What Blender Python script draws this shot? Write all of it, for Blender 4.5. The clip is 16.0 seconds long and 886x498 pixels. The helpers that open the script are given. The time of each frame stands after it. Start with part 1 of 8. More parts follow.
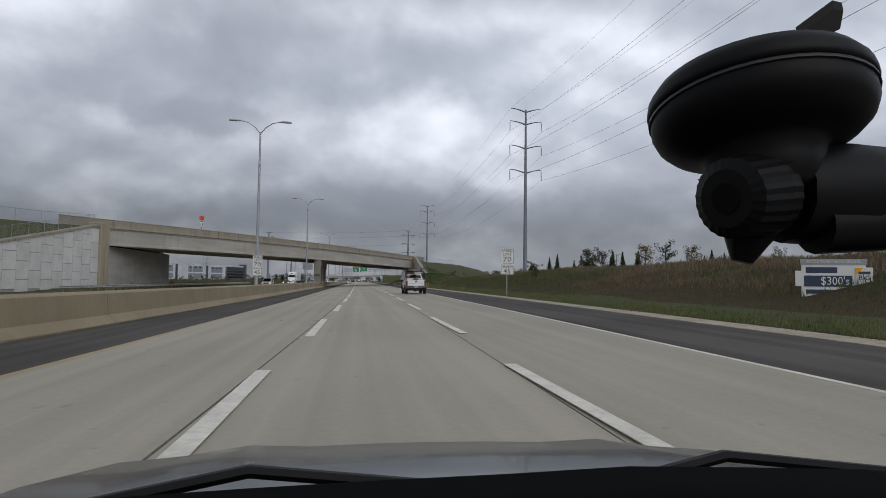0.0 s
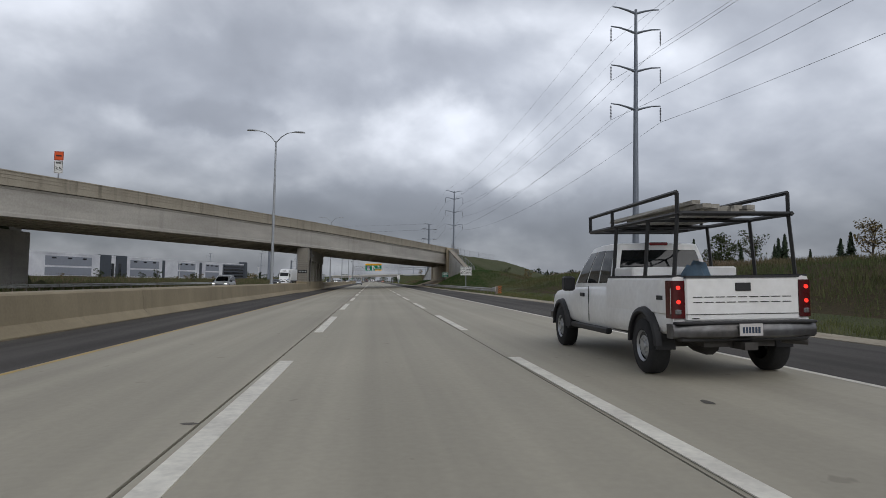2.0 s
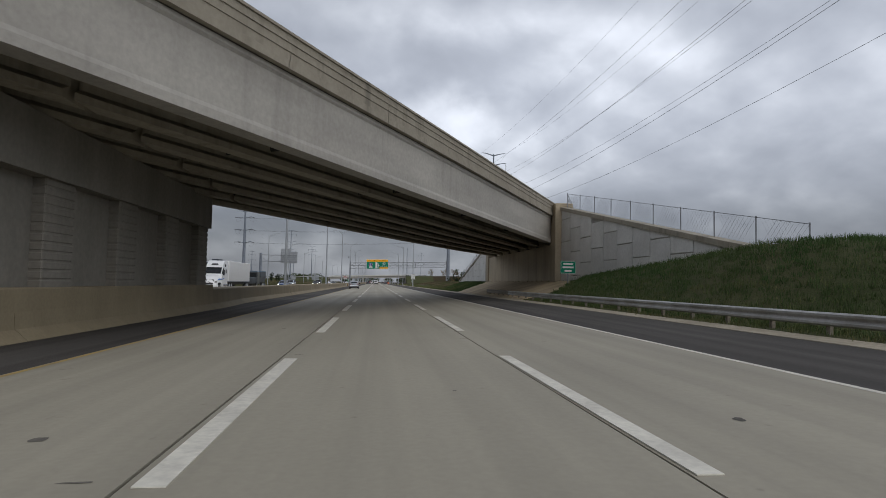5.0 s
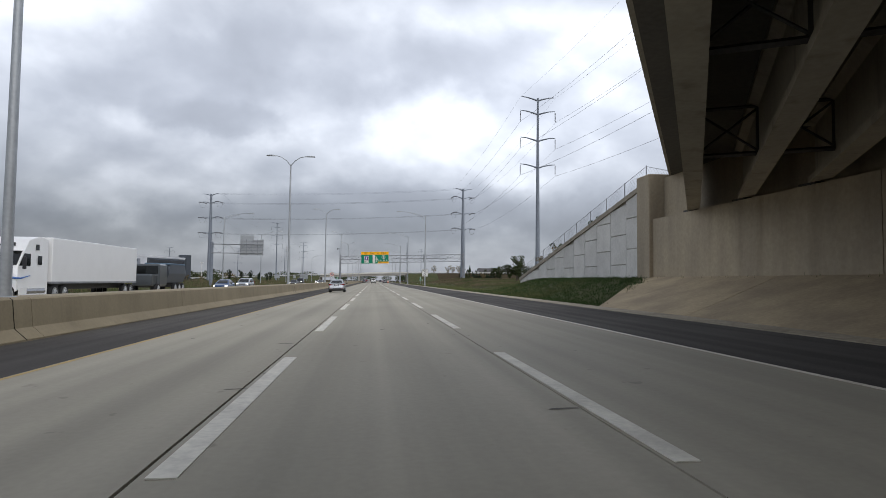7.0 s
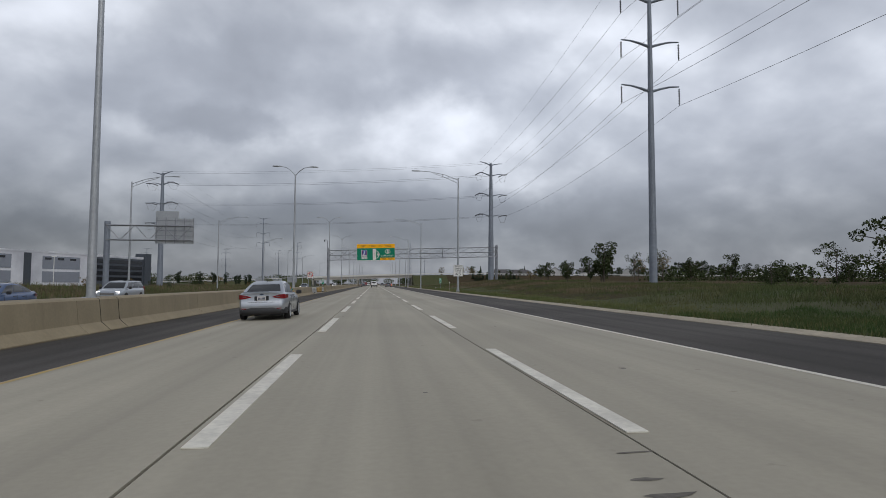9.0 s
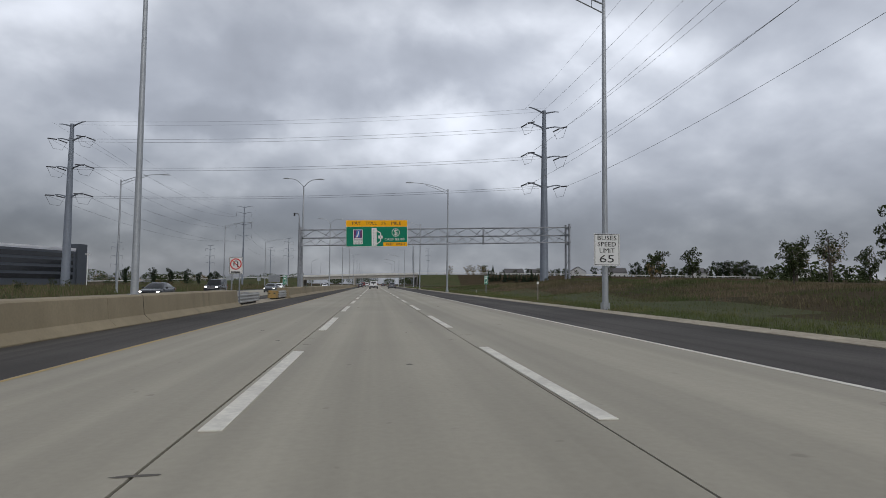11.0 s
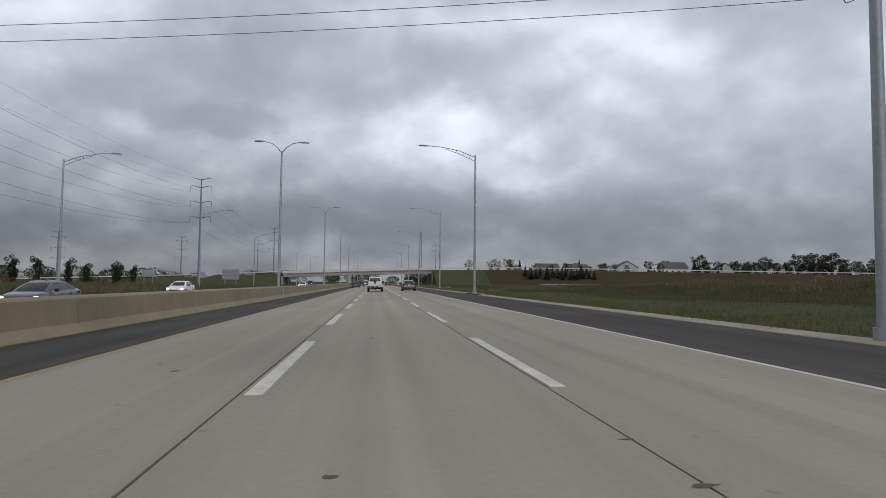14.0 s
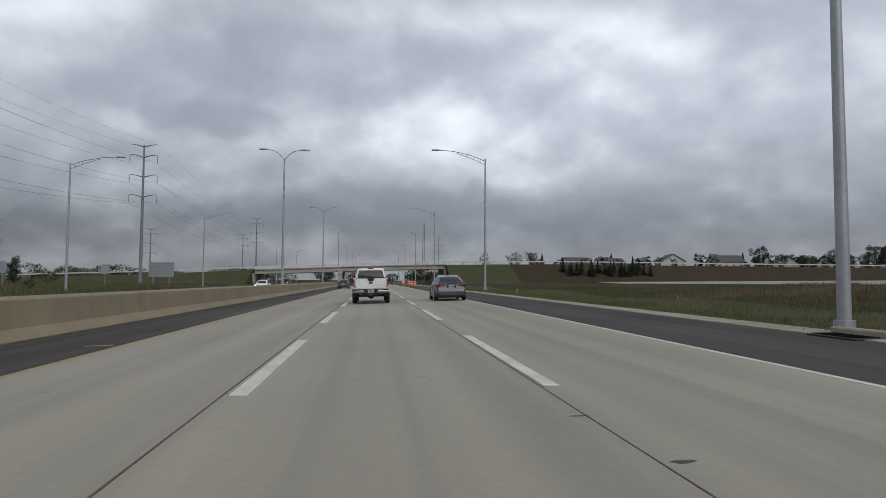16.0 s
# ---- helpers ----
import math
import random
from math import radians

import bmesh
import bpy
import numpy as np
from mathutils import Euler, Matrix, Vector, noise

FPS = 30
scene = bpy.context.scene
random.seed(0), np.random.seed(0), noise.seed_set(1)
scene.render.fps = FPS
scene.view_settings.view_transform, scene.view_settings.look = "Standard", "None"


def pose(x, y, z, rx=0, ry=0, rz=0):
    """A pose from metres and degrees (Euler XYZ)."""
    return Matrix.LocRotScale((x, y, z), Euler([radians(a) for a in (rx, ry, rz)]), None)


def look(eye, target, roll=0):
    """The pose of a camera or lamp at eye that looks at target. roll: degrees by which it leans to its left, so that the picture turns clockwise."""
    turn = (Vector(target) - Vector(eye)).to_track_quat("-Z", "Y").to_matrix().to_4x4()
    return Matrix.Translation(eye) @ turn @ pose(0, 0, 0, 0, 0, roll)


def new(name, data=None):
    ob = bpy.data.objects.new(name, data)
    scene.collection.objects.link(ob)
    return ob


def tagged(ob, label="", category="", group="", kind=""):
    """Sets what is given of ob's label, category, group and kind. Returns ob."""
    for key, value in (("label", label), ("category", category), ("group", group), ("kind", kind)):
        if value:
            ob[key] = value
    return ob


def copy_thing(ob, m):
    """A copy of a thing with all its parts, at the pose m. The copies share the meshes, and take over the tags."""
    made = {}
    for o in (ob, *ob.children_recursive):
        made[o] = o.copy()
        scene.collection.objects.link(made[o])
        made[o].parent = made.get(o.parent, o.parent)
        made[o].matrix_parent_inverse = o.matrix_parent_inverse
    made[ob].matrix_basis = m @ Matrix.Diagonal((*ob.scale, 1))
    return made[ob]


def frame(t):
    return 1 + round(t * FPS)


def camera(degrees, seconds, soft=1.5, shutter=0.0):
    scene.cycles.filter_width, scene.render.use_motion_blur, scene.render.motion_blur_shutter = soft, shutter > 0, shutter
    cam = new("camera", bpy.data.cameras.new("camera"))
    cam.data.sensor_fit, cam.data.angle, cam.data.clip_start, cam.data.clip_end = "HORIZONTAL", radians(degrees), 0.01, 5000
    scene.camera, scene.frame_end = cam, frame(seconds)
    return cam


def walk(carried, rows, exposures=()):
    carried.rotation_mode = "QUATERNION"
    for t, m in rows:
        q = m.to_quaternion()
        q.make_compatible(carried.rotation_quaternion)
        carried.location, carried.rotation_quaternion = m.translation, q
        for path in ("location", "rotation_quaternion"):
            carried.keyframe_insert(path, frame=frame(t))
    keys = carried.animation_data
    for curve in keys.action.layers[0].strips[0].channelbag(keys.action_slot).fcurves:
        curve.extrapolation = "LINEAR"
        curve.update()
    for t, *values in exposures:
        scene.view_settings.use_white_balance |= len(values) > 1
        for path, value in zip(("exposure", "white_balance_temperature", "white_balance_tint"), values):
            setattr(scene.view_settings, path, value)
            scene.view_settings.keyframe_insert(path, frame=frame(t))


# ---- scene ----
def aim(x, y, z, yaw, pitch, roll):
    """A camera pose from its place, its heading to the left of +y, its pitch and its roll."""
    a, p = radians(yaw), radians(pitch)
    way = Vector((-math.sin(a) * math.cos(p), math.cos(a) * math.cos(p), math.sin(p)))
    return look((x, y, z), Vector((x, y, z)) + way, roll)


cam = camera(72.0, 16.0, 0.8)
PATH = [
    (0.0, aim(-0.721, -13.45, 1.278, -7.90, 3.04, 0.70)),
    (0.5, aim(-0.470, -2.61, 1.286, -7.47, 3.00, 0.64)),
    (1.0, aim(-0.292, 9.72, 1.284, -7.24, 3.05, 0.84)),
    (1.5, aim(-0.157, 20.70, 1.271, -6.90, 3.11, 0.97)),
    (2.0, aim(-0.136, 33.07, 1.249, -6.56, 3.08, 1.01)),
    (2.5, aim(-0.096, 44.85, 1.288, -6.59, 3.05, 1.30)),
    (3.0, aim(-0.036, 56.41, 1.296, -6.52, 2.92, 1.26)),
    (3.5, aim(-0.001, 68.22, 1.280, -6.41, 2.92, 0.96)),
    (4.0, aim(0.049, 79.76, 1.317, -6.29, 2.76, 0.55)),
    (4.2, aim(0.025, 84.54, 1.281, -6.11, 3.21, 1.06)),
    (6.3, aim(-0.054, 133.46, 1.275, -6.41, 3.13, 0.99)),
    (6.5, aim(-0.002, 138.26, 1.294, -6.36, 2.94, 0.42)),
    (7.0, aim(-0.029, 150.24, 1.301, -6.47, 3.00, 0.59)),
    (7.5, aim(-0.020, 161.74, 1.295, -6.35, 2.92, 0.44)),
    (8.0, aim(-0.030, 173.18, 1.297, -6.32, 2.97, 0.52)),
    (8.5, aim(-0.016, 184.94, 1.289, -6.34, 3.20, 0.45)),
    (9.0, aim(-0.009, 196.67, 1.279, -6.42, 3.26, 0.23)),
    (9.2, aim(-0.033, 201.00, 1.284, -6.35, 3.42, 0.50)),
    (11.3, aim(0.029, 250.36, 1.284, -6.45, 3.27, 0.55)),
    (11.5, aim(0.127, 254.95, 1.287, -6.33, 2.88, 0.32)),
    (12.0, aim(0.069, 266.32, 1.291, -6.17, 3.32, 0.47)),
    (12.5, aim(0.069, 277.70, 1.301, -6.20, 3.04, 0.39)),
    (13.0, aim(0.018, 290.13, 1.273, -6.09, 3.58, 0.59)),
    (13.5, aim(-0.026, 300.82, 1.291, -6.02, 3.25, 0.35)),
    (14.0, aim(-0.024, 312.47, 1.294, -6.31, 3.16, 0.53)),
    (14.5, aim(-0.050, 324.20, 1.282, -6.39, 3.31, 0.54)),
    (15.0, aim(-0.017, 336.02, 1.303, -6.54, 3.05, 0.31)),
    (15.5, aim(0.052, 348.82, 1.289, -6.42, 3.19, 0.46)),
    (16.0, aim(0.089, 359.88, 1.279, -6.52, 2.96, 0.32)),
]
# the clip's camera opens up while it is in the shade of the overpass
EXPOSURES = [(0.0, 0.0), (5.2, 0.0), (5.9, 1.05), (6.5, 1.2), (6.8, 0.85), (7.05, 0.36), (7.45, 0.0), (16.0, 0.0)]
walk(cam, PATH, EXPOSURES)

# ---- overcast daylight ----
world = bpy.data.worlds.new("overcast_sky")
scene.world = world
world.use_nodes = True
wn, wl = world.node_tree.nodes, world.node_tree.links
wn.clear()


def wnode(kind, **props):
    n = wn.new(kind)
    for k, v in props.items():
        if k == "operation":
            n.operation = v
        elif k == "blend_type":
            n.blend_type = v
        elif k == "data_type":
            n.data_type = v
    return n


def wmath(op, a, b=None):
    n = wnode("ShaderNodeMath", operation=op)
    for i, v in enumerate((a, b)):
        if v is None:
            continue
        if isinstance(v, (int, float)):
            n.inputs[i].default_value = v
        else:
            wl.new(v, n.inputs[i])
    return n.outputs[0]


def wramp(fac, stops):
    n = wnode("ShaderNodeValToRGB")
    n.color_ramp.interpolation = "B_SPLINE"
    els = n.color_ramp.elements
    while len(els) < len(stops):
        els.new(0.5)
    for e, (p, v) in zip(els, stops):
        e.position = p
        e.color = (v[0], v[1], v[2], 1) if isinstance(v, tuple) else (v, v, v, 1)
    wl.new(fac, n.inputs[0])
    return n.outputs[0]


def wnoise(vec, scale, detail, rough, distort=0.0):
    n = wnode("ShaderNodeTexNoise")
    n.inputs["Scale"].default_value = scale
    n.inputs["Detail"].default_value = detail
    n.inputs["Roughness"].default_value = rough
    n.inputs["Distortion"].default_value = distort
    wl.new(vec, n.inputs["Vector"])
    return n.outputs["Fac"]


wtc = wnode("ShaderNodeTexCoord")
wsep = wnode("ShaderNodeSeparateXYZ")
wl.new(wtc.outputs["Generated"], wsep.inputs[0])
wx, wy, wz = wsep.outputs
# the cloud deck lies flat overhead and thins into bands towards the horizon
far = wmath("ADD", wmath("MAXIMUM", wz, 0.0), 0.55)
px, py = wmath("DIVIDE", wx, far), wmath("DIVIDE", wy, far)


def wflat(shift):
    n = wnode("ShaderNodeCombineXYZ")
    wl.new(px, n.inputs[0])
    wl.new(wmath("ADD", py, shift), n.inputs[1])
    n.inputs[2].default_value = 3.7
    return n.outputs[0]


deck = wflat(0.0)
big = wnoise(deck, 2.3, 3.0, 0.45, 0.0)
mid = wnoise(deck, 5.0, 5.0, 0.44, 0.15)
puffs = wnoise(deck, 13.0, 4.0, 0.46, 0.1)
upper = wnoise(wflat(-0.06), 5.0, 5.0, 0.44, 0.15)
body = wmath("ADD", wmath("ADD", wmath("MULTIPLY", big, 0.42), wmath("MULTIPLY", mid, 0.42)), wmath("MULTIPLY", puffs, 0.16))
# thinner upper edges of each cloud let more light through than its belly
shape = wmath("ADD", wmath("ADD", wmath("MULTIPLY", body, 0.60), 0.205), wmath("MULTIPLY", wmath("SUBTRACT", mid, upper), 0.26))
# the larger thick and thin places of the deck ahead: slope to the side and upwards, their reach, how much thinner
ahead = wmath("MAXIMUM", wy, 0.15)
slopes = wnode("ShaderNodeCombineXYZ")
wl.new(wmath("DIVIDE", wx, ahead), slopes.inputs[0])
wl.new(wmath("DIVIDE", wz, ahead), slopes.inputs[1])
ragged = wnode("ShaderNodeTexNoise")
ragged.inputs["Scale"].default_value, ragged.inputs["Detail"].default_value, ragged.inputs["Roughness"].default_value = 7.0, 5.0, 0.55
wl.new(slopes.outputs[0], ragged.inputs["Vector"])


def wvec(op, a, b):
    n = wnode("ShaderNodeVectorMath", operation=op)
    for i, v in enumerate((a, b)):
        if isinstance(v, tuple):
            n.inputs[i].default_value = v
        else:
            wl.new(v, n.inputs[i])
    return n


bent = wvec("ADD", slopes.outputs[0], wvec("MULTIPLY", wvec("SUBTRACT", ragged.outputs["Color"], (0.5, 0.5, 0.5)).outputs[0], (0.20, 0.13, 0.0)).outputs[0]).outputs[0]
for u, v, ru, rv, k in (
    (-0.241, 0.256, 0.066, 0.026, -0.10),
    (-0.328, 0.334, 0.132, 0.051, -0.06),
    (-0.098, 0.363, 0.158, 0.057, -0.05),
    (0.175, 0.38, 0.118, 0.044, -0.05),
    (0.075, 0.289, 0.067, 0.043, 0.08),
    (0.156, 0.239, 0.107, 0.058, 0.05),
    (0.312, 0.278, 0.111, 0.069, 0.045),
    (0.434, 0.377, 0.114, 0.06, 0.035),
    (-0.004, 0.201, 0.084, 0.042, 0.04),
    (-0.169, 0.308, 0.054, 0.028, 0.06),
    (-0.478, 0.233, 0.101, 0.036, 0.06),
    (-0.366, 0.142, 0.12, 0.031, 0.05),
    (-0.04, 0.107, 0.205, 0.026, -0.06),
    (0.272, 0.112, 0.2, 0.024, -0.07),
    (-0.448, 0.088, 0.143, 0.019, -0.05),
    (-0.533, 0.388, 0.117, 0.054, 0.03),
):
    off = wvec("MULTIPLY", wvec("SUBTRACT", bent, (u, v, 0.0)).outputs[0], (0.83 / ru, 0.83 / rv, 0.0)).outputs[0]
    dip = wramp(wmath("POWER", 2.718, wmath("MULTIPLY", wvec("DOT_PRODUCT", off, off).outputs["Value"], -1.0)), [(0.10, 0.0), (0.36, 0.62), (0.75, 1.0)])
    shape = wmath("ADD", shape, wmath("MULTIPLY", dip, (1.5 if k < 0 else 0.95) * k))
cloud = wramp(shape, [(0.33, (0.255, 0.269, 0.299)), (0.43, (0.302, 0.319, 0.354)), (0.50, (0.358, 0.376, 0.411)), (0.58, (0.47, 0.488, 0.52)), (0.68, (0.68, 0.70, 0.74))])
# an overcast sky grows brighter towards the zenith and pale over the horizon
lift = wramp(wz, [(0.0, 0.25), (0.03, 0.225), (0.085, 0.215), (0.15, 0.36), (0.26, 0.49), (0.42, 0.44), (0.65, 0.30)])
wmul = wnode("ShaderNodeMixRGB", blend_type="MULTIPLY")
wmul.inputs[0].default_value = 1.0
# the cloud deck is thinner to the right of the drive
dark = wramp(wmath("ADD", wmath("MULTIPLY", wx, 0.5), 0.5), [(0.0, 0.32), (0.30, 0.30), (0.48, 0.13), (0.62, 0.05), (0.8, 0.12)])
low = wramp(wz, [(0.0, 1.0), (0.10, 0.85), (0.20, 0.3), (0.34, 0.05)])
thin = wramp(wmath("ADD", wmath("MULTIPLY", wx, 0.5), 0.5), [(0.40, 0.03), (0.50, 0.10), (0.60, 0.26), (0.75, 0.15)])
side = wmath("ADD", wmath("SUBTRACT", 1.0, wmath("MULTIPLY", dark, low)), thin)
wside = wnode("ShaderNodeMixRGB", blend_type="MULTIPLY")
wside.inputs[0].default_value = 1.0
wl.new(cloud, wside.inputs[1])
wl.new(side, wside.inputs[2])
wl.new(wside.outputs[0], wmul.inputs[1])
wgain = wnode("ShaderNodeMixRGB", blend_type="MULTIPLY")
wgain.inputs[0].default_value = 1.0
wgain.inputs[2].default_value = (2.92, 2.98, 3.12, 1)
wl.new(lift, wgain.inputs[1])
wl.new(wgain.outputs[0], wmul.inputs[2])
sky = wnode("ShaderNodeTexSky")
sky.sky_type = "NISHITA"
sky.sun_disc = False
sky.sun_elevation, sky.sun_rotation = radians(37), radians(160)
wdim = wnode("ShaderNodeMixRGB", blend_type="MULTIPLY")
wdim.inputs[0].default_value = 1.0
wdim.inputs[2].default_value = (0.08, 0.08, 0.08, 1)
wl.new(sky.outputs[0], wdim.inputs[1])
wmix = wnode("ShaderNodeMixRGB", blend_type="MIX")
wmix.inputs[0].default_value = 0.94
wl.new(wdim.outputs[0], wmix.inputs[1])
wl.new(wmul.outputs[0], wmix.inputs[2])
wbg = wnode("ShaderNodeBackground")
wbg.inputs["Strength"].default_value = 1.0
wl.new(wmix.outputs[0], wbg.inputs[0])
wl.new(wbg.outputs[0], wnode("ShaderNodeOutputWorld").inputs[0])

sun = new("sun", bpy.data.lights.new("sun", "SUN"))
sun.data.energy, sun.data.angle, sun.data.color = 0.95, radians(60), (1.0, 0.97, 0.93)
sun.matrix_world = look((22, -60, 48), (0, 0, 0))

# ---- materials ----
def mat(name, base, rough=0.7, metal=0.0, vary=0.15, grain=30.0, patch=0.6, bump=0.0, spec=0.5, tint=None, blend=0.5, coat=0.0, per_object=0.0):
    """A plain surface with fine grain and broad patches. tint: the colour that the patches lean to."""
    m = bpy.data.materials.new(name)
    m.use_nodes = True
    nodes, links = m.node_tree.nodes, m.node_tree.links
    bsdf = nodes["Principled BSDF"]
    tc = nodes.new("ShaderNodeTexCoord")
    n1, n2 = nodes.new("ShaderNodeTexNoise"), nodes.new("ShaderNodeTexNoise")
    n1.inputs["Scale"].default_value, n1.inputs["Detail"].default_value = grain, 5
    n2.inputs["Scale"].default_value, n2.inputs["Detail"].default_value = patch, 6
    n2.inputs["Roughness"].default_value = 0.6
    for n in (n1, n2):
        links.new(tc.outputs["Object"], n.inputs["Vector"])
    r1, r2 = nodes.new("ShaderNodeValToRGB"), nodes.new("ShaderNodeValToRGB")
    lo, hi = 1 - vary, 1 + vary
    for r, (a, b) in ((r1, (lo, hi)),):
        r.color_ramp.elements[0].position, r.color_ramp.elements[1].position = 0.3, 0.7
        r.color_ramp.elements[0].color, r.color_ramp.elements[1].color = (a, a, a, 1), (b, b, b, 1)
    t = tint or tuple(c * (1 - vary) for c in base)
    r2.color_ramp.elements[0].position, r2.color_ramp.elements[1].position = 0.5 - 0.22 * blend, 0.5 + 0.3 * blend
    r2.color_ramp.elements[0].color, r2.color_ramp.elements[1].color = (*base, 1), (*t, 1)
    links.new(n1.outputs["Fac"], r1.inputs[0])
    links.new(n2.outputs["Fac"], r2.inputs[0])
    mix = nodes.new("ShaderNodeMixRGB")
    mix.blend_type, mix.inputs[0].default_value = "MULTIPLY", 1.0
    links.new(r2.outputs[0], mix.inputs[1])
    links.new(r1.outputs[0], mix.inputs[2])
    colour = mix.outputs[0]
    if per_object:
        info, mul = nodes.new("ShaderNodeObjectInfo"), nodes.new("ShaderNodeMapRange")
        mul.inputs["To Min"].default_value, mul.inputs["To Max"].default_value = 1 - per_object, 1 + per_object
        links.new(info.outputs["Random"], mul.inputs["Value"])
        mm = nodes.new("ShaderNodeMixRGB")
        mm.blend_type, mm.inputs[0].default_value = "MULTIPLY", 1.0
        links.new(colour, mm.inputs[1])
        links.new(mul.outputs[0], mm.inputs[2])
        colour = mm.outputs[0]
    links.new(colour, bsdf.inputs["Base Color"])
    bsdf.inputs["Roughness"].default_value, bsdf.inputs["Metallic"].default_value = rough, metal
    bsdf.inputs["Specular IOR Level"].default_value = spec
    bsdf.inputs["Coat Weight"].default_value = coat
    bsdf.inputs["Coat Roughness"].default_value = 0.08
    if bump:
        b = nodes.new("ShaderNodeBump")
        b.inputs["Strength"].default_value, b.inputs["Distance"].default_value = bump, 0.02
        links.new(n1.outputs["Fac"], b.inputs["Height"])
        links.new(b.outputs[0], bsdf.inputs["Normal"])
    return m


def stretched(m, scale):
    """Lets the patches of a material run along one axis."""
    nodes, links = m.node_tree.nodes, m.node_tree.links
    tc = next(n for n in nodes if n.type == "TEX_COORD")
    mp = nodes.new("ShaderNodeMapping")
    mp.inputs["Scale"].default_value = scale
    links.new(tc.outputs["Object"], mp.inputs["Vector"])
    noises = [n for n in nodes if n.type == "TEX_NOISE"]
    links.new(mp.outputs[0], noises[1].inputs["Vector"])
    return m


def multiplied(m, scale, size, lo, hi, low, high, detail=4.0):
    """Multiplies the base colour by a noise stretched by scale: low below lo, high above hi."""
    nodes, links = m.node_tree.nodes, m.node_tree.links
    bsdf = nodes["Principled BSDF"]
    old = bsdf.inputs["Base Color"].links[0].from_socket
    tc, mp, n, r, mm = (nodes.new(k) for k in ("ShaderNodeTexCoord", "ShaderNodeMapping", "ShaderNodeTexNoise", "ShaderNodeMapRange", "ShaderNodeMixRGB"))
    mp.inputs["Scale"].default_value = scale
    n.inputs["Scale"].default_value, n.inputs["Detail"].default_value = size, detail
    links.new(tc.outputs["Object"], mp.inputs["Vector"])
    links.new(mp.outputs[0], n.inputs["Vector"])
    links.new(n.outputs["Fac"], r.inputs["Value"])
    for key, v in (("From Min", lo), ("From Max", hi), ("To Min", low), ("To Max", high)):
        r.inputs[key].default_value = v
    mm.blend_type, mm.inputs[0].default_value = "MULTIPLY", 1.0
    links.new(old, mm.inputs[1])
    links.new(r.outputs[0], mm.inputs[2])
    links.new(mm.outputs[0], bsdf.inputs["Base Color"])
    return m


def islands(m, amount):
    """Varies the brightness from piece to piece of a joined mesh."""
    nodes, links = m.node_tree.nodes, m.node_tree.links
    bsdf = nodes["Principled BSDF"]
    old = bsdf.inputs["Base Color"].links[0].from_socket
    g, r, mm = nodes.new("ShaderNodeNewGeometry"), nodes.new("ShaderNodeMapRange"), nodes.new("ShaderNodeMixRGB")
    r.inputs["To Min"].default_value, r.inputs["To Max"].default_value = 1 - amount, 1 + amount
    links.new(g.outputs["Random Per Island"], r.inputs["Value"])
    mm.blend_type, mm.inputs[0].default_value = "MULTIPLY", 1.0
    links.new(old, mm.inputs[1])
    links.new(r.outputs[0], mm.inputs[2])
    links.new(mm.outputs[0], bsdf.inputs["Base Color"])
    return m


def lamp_mat(name, colour, strength):
    m = bpy.data.materials.new(name)
    m.use_nodes = True
    b = m.node_tree.nodes["Principled BSDF"]
    b.inputs["Base Color"].default_value = (*colour, 1)
    b.inputs["Emission Color"].default_value = (*colour, 1)
    b.inputs["Emission Strength"].default_value = strength
    b.inputs["Roughness"].default_value = 0.25
    return m


CONCRETE_ROAD = stretched(mat("road_concrete", (0.372, 0.341, 0.270), 0.75, vary=0.04, grain=14.0, patch=0.7, bump=0.03, tint=(0.328, 0.299, 0.234), blend=0.9), (1.0, 0.06, 1.0))
multiplied(CONCRETE_ROAD, (1.0, 0.006, 1.0), 1.5, 0.32, 0.68, 0.87, 1.11)  # tyre tracks and drips along the lanes
multiplied(CONCRETE_ROAD, (1.0, 0.5, 1.0), 0.22, 0.3, 0.7, 0.9, 1.08)
multiplied(CONCRETE_ROAD, (1.0, 0.8, 1.0), 3.6, 0.72, 0.77, 1.0, 0.78, 2.0)  # small oil spots
JOINT = mat("joint_sealant", (0.008, 0.008, 0.008), 1.0, grain=8, spec=0.05)
ASPHALT = stretched(mat("shoulder_asphalt", (0.062, 0.0565, 0.052), 0.92, vary=0.2, grain=40, patch=0.5, bump=0.3, spec=0.25, tint=(0.082, 0.075, 0.068), blend=0.8), (1.0, 0.15, 1.0))
multiplied(ASPHALT, (1.0, 0.01, 1.0), 2.0, 0.35, 0.65, 0.8, 1.25)
multiplied(ASPHALT, (1.0, 1.0, 1.0), 0.12, 0.4, 0.6, 0.85, 1.15)
STAIN = islands(mat("tar_spot", (0.13, 0.118, 0.10), 0.85, vary=0.2, grain=20, patch=3), 0.4)
WHITE_LINE = mat("white_road_paint", (0.74, 0.71, 0.62), 0.7, vary=0.1, grain=14, patch=1.5, tint=(0.60, 0.57, 0.50))
YELLOW_LINE = mat("yellow_road_paint", (0.47, 0.33, 0.10), 0.7, vary=0.1, grain=14, patch=1.5, tint=(0.36, 0.27, 0.12))
GUTTER = mat("gutter_concrete", (0.42, 0.365, 0.275), 0.85, vary=0.2, grain=10, patch=0.8, bump=0.25, tint=(0.24, 0.205, 0.15), blend=0.9)
SILT = mat("road_silt", (0.085, 0.068, 0.048), 0.95, vary=0.3, grain=14, patch=1.2, bump=0.3, tint=(0.21, 0.18, 0.13), blend=0.9, spec=0.1)
BARRIER = stretched(mat("barrier_concrete", (0.295, 0.242, 0.155), 0.8, vary=0.06, grain=12, patch=1.6, bump=0.1, tint=(0.235, 0.192, 0.120), blend=0.9), (1.0, 0.8, 0.3))
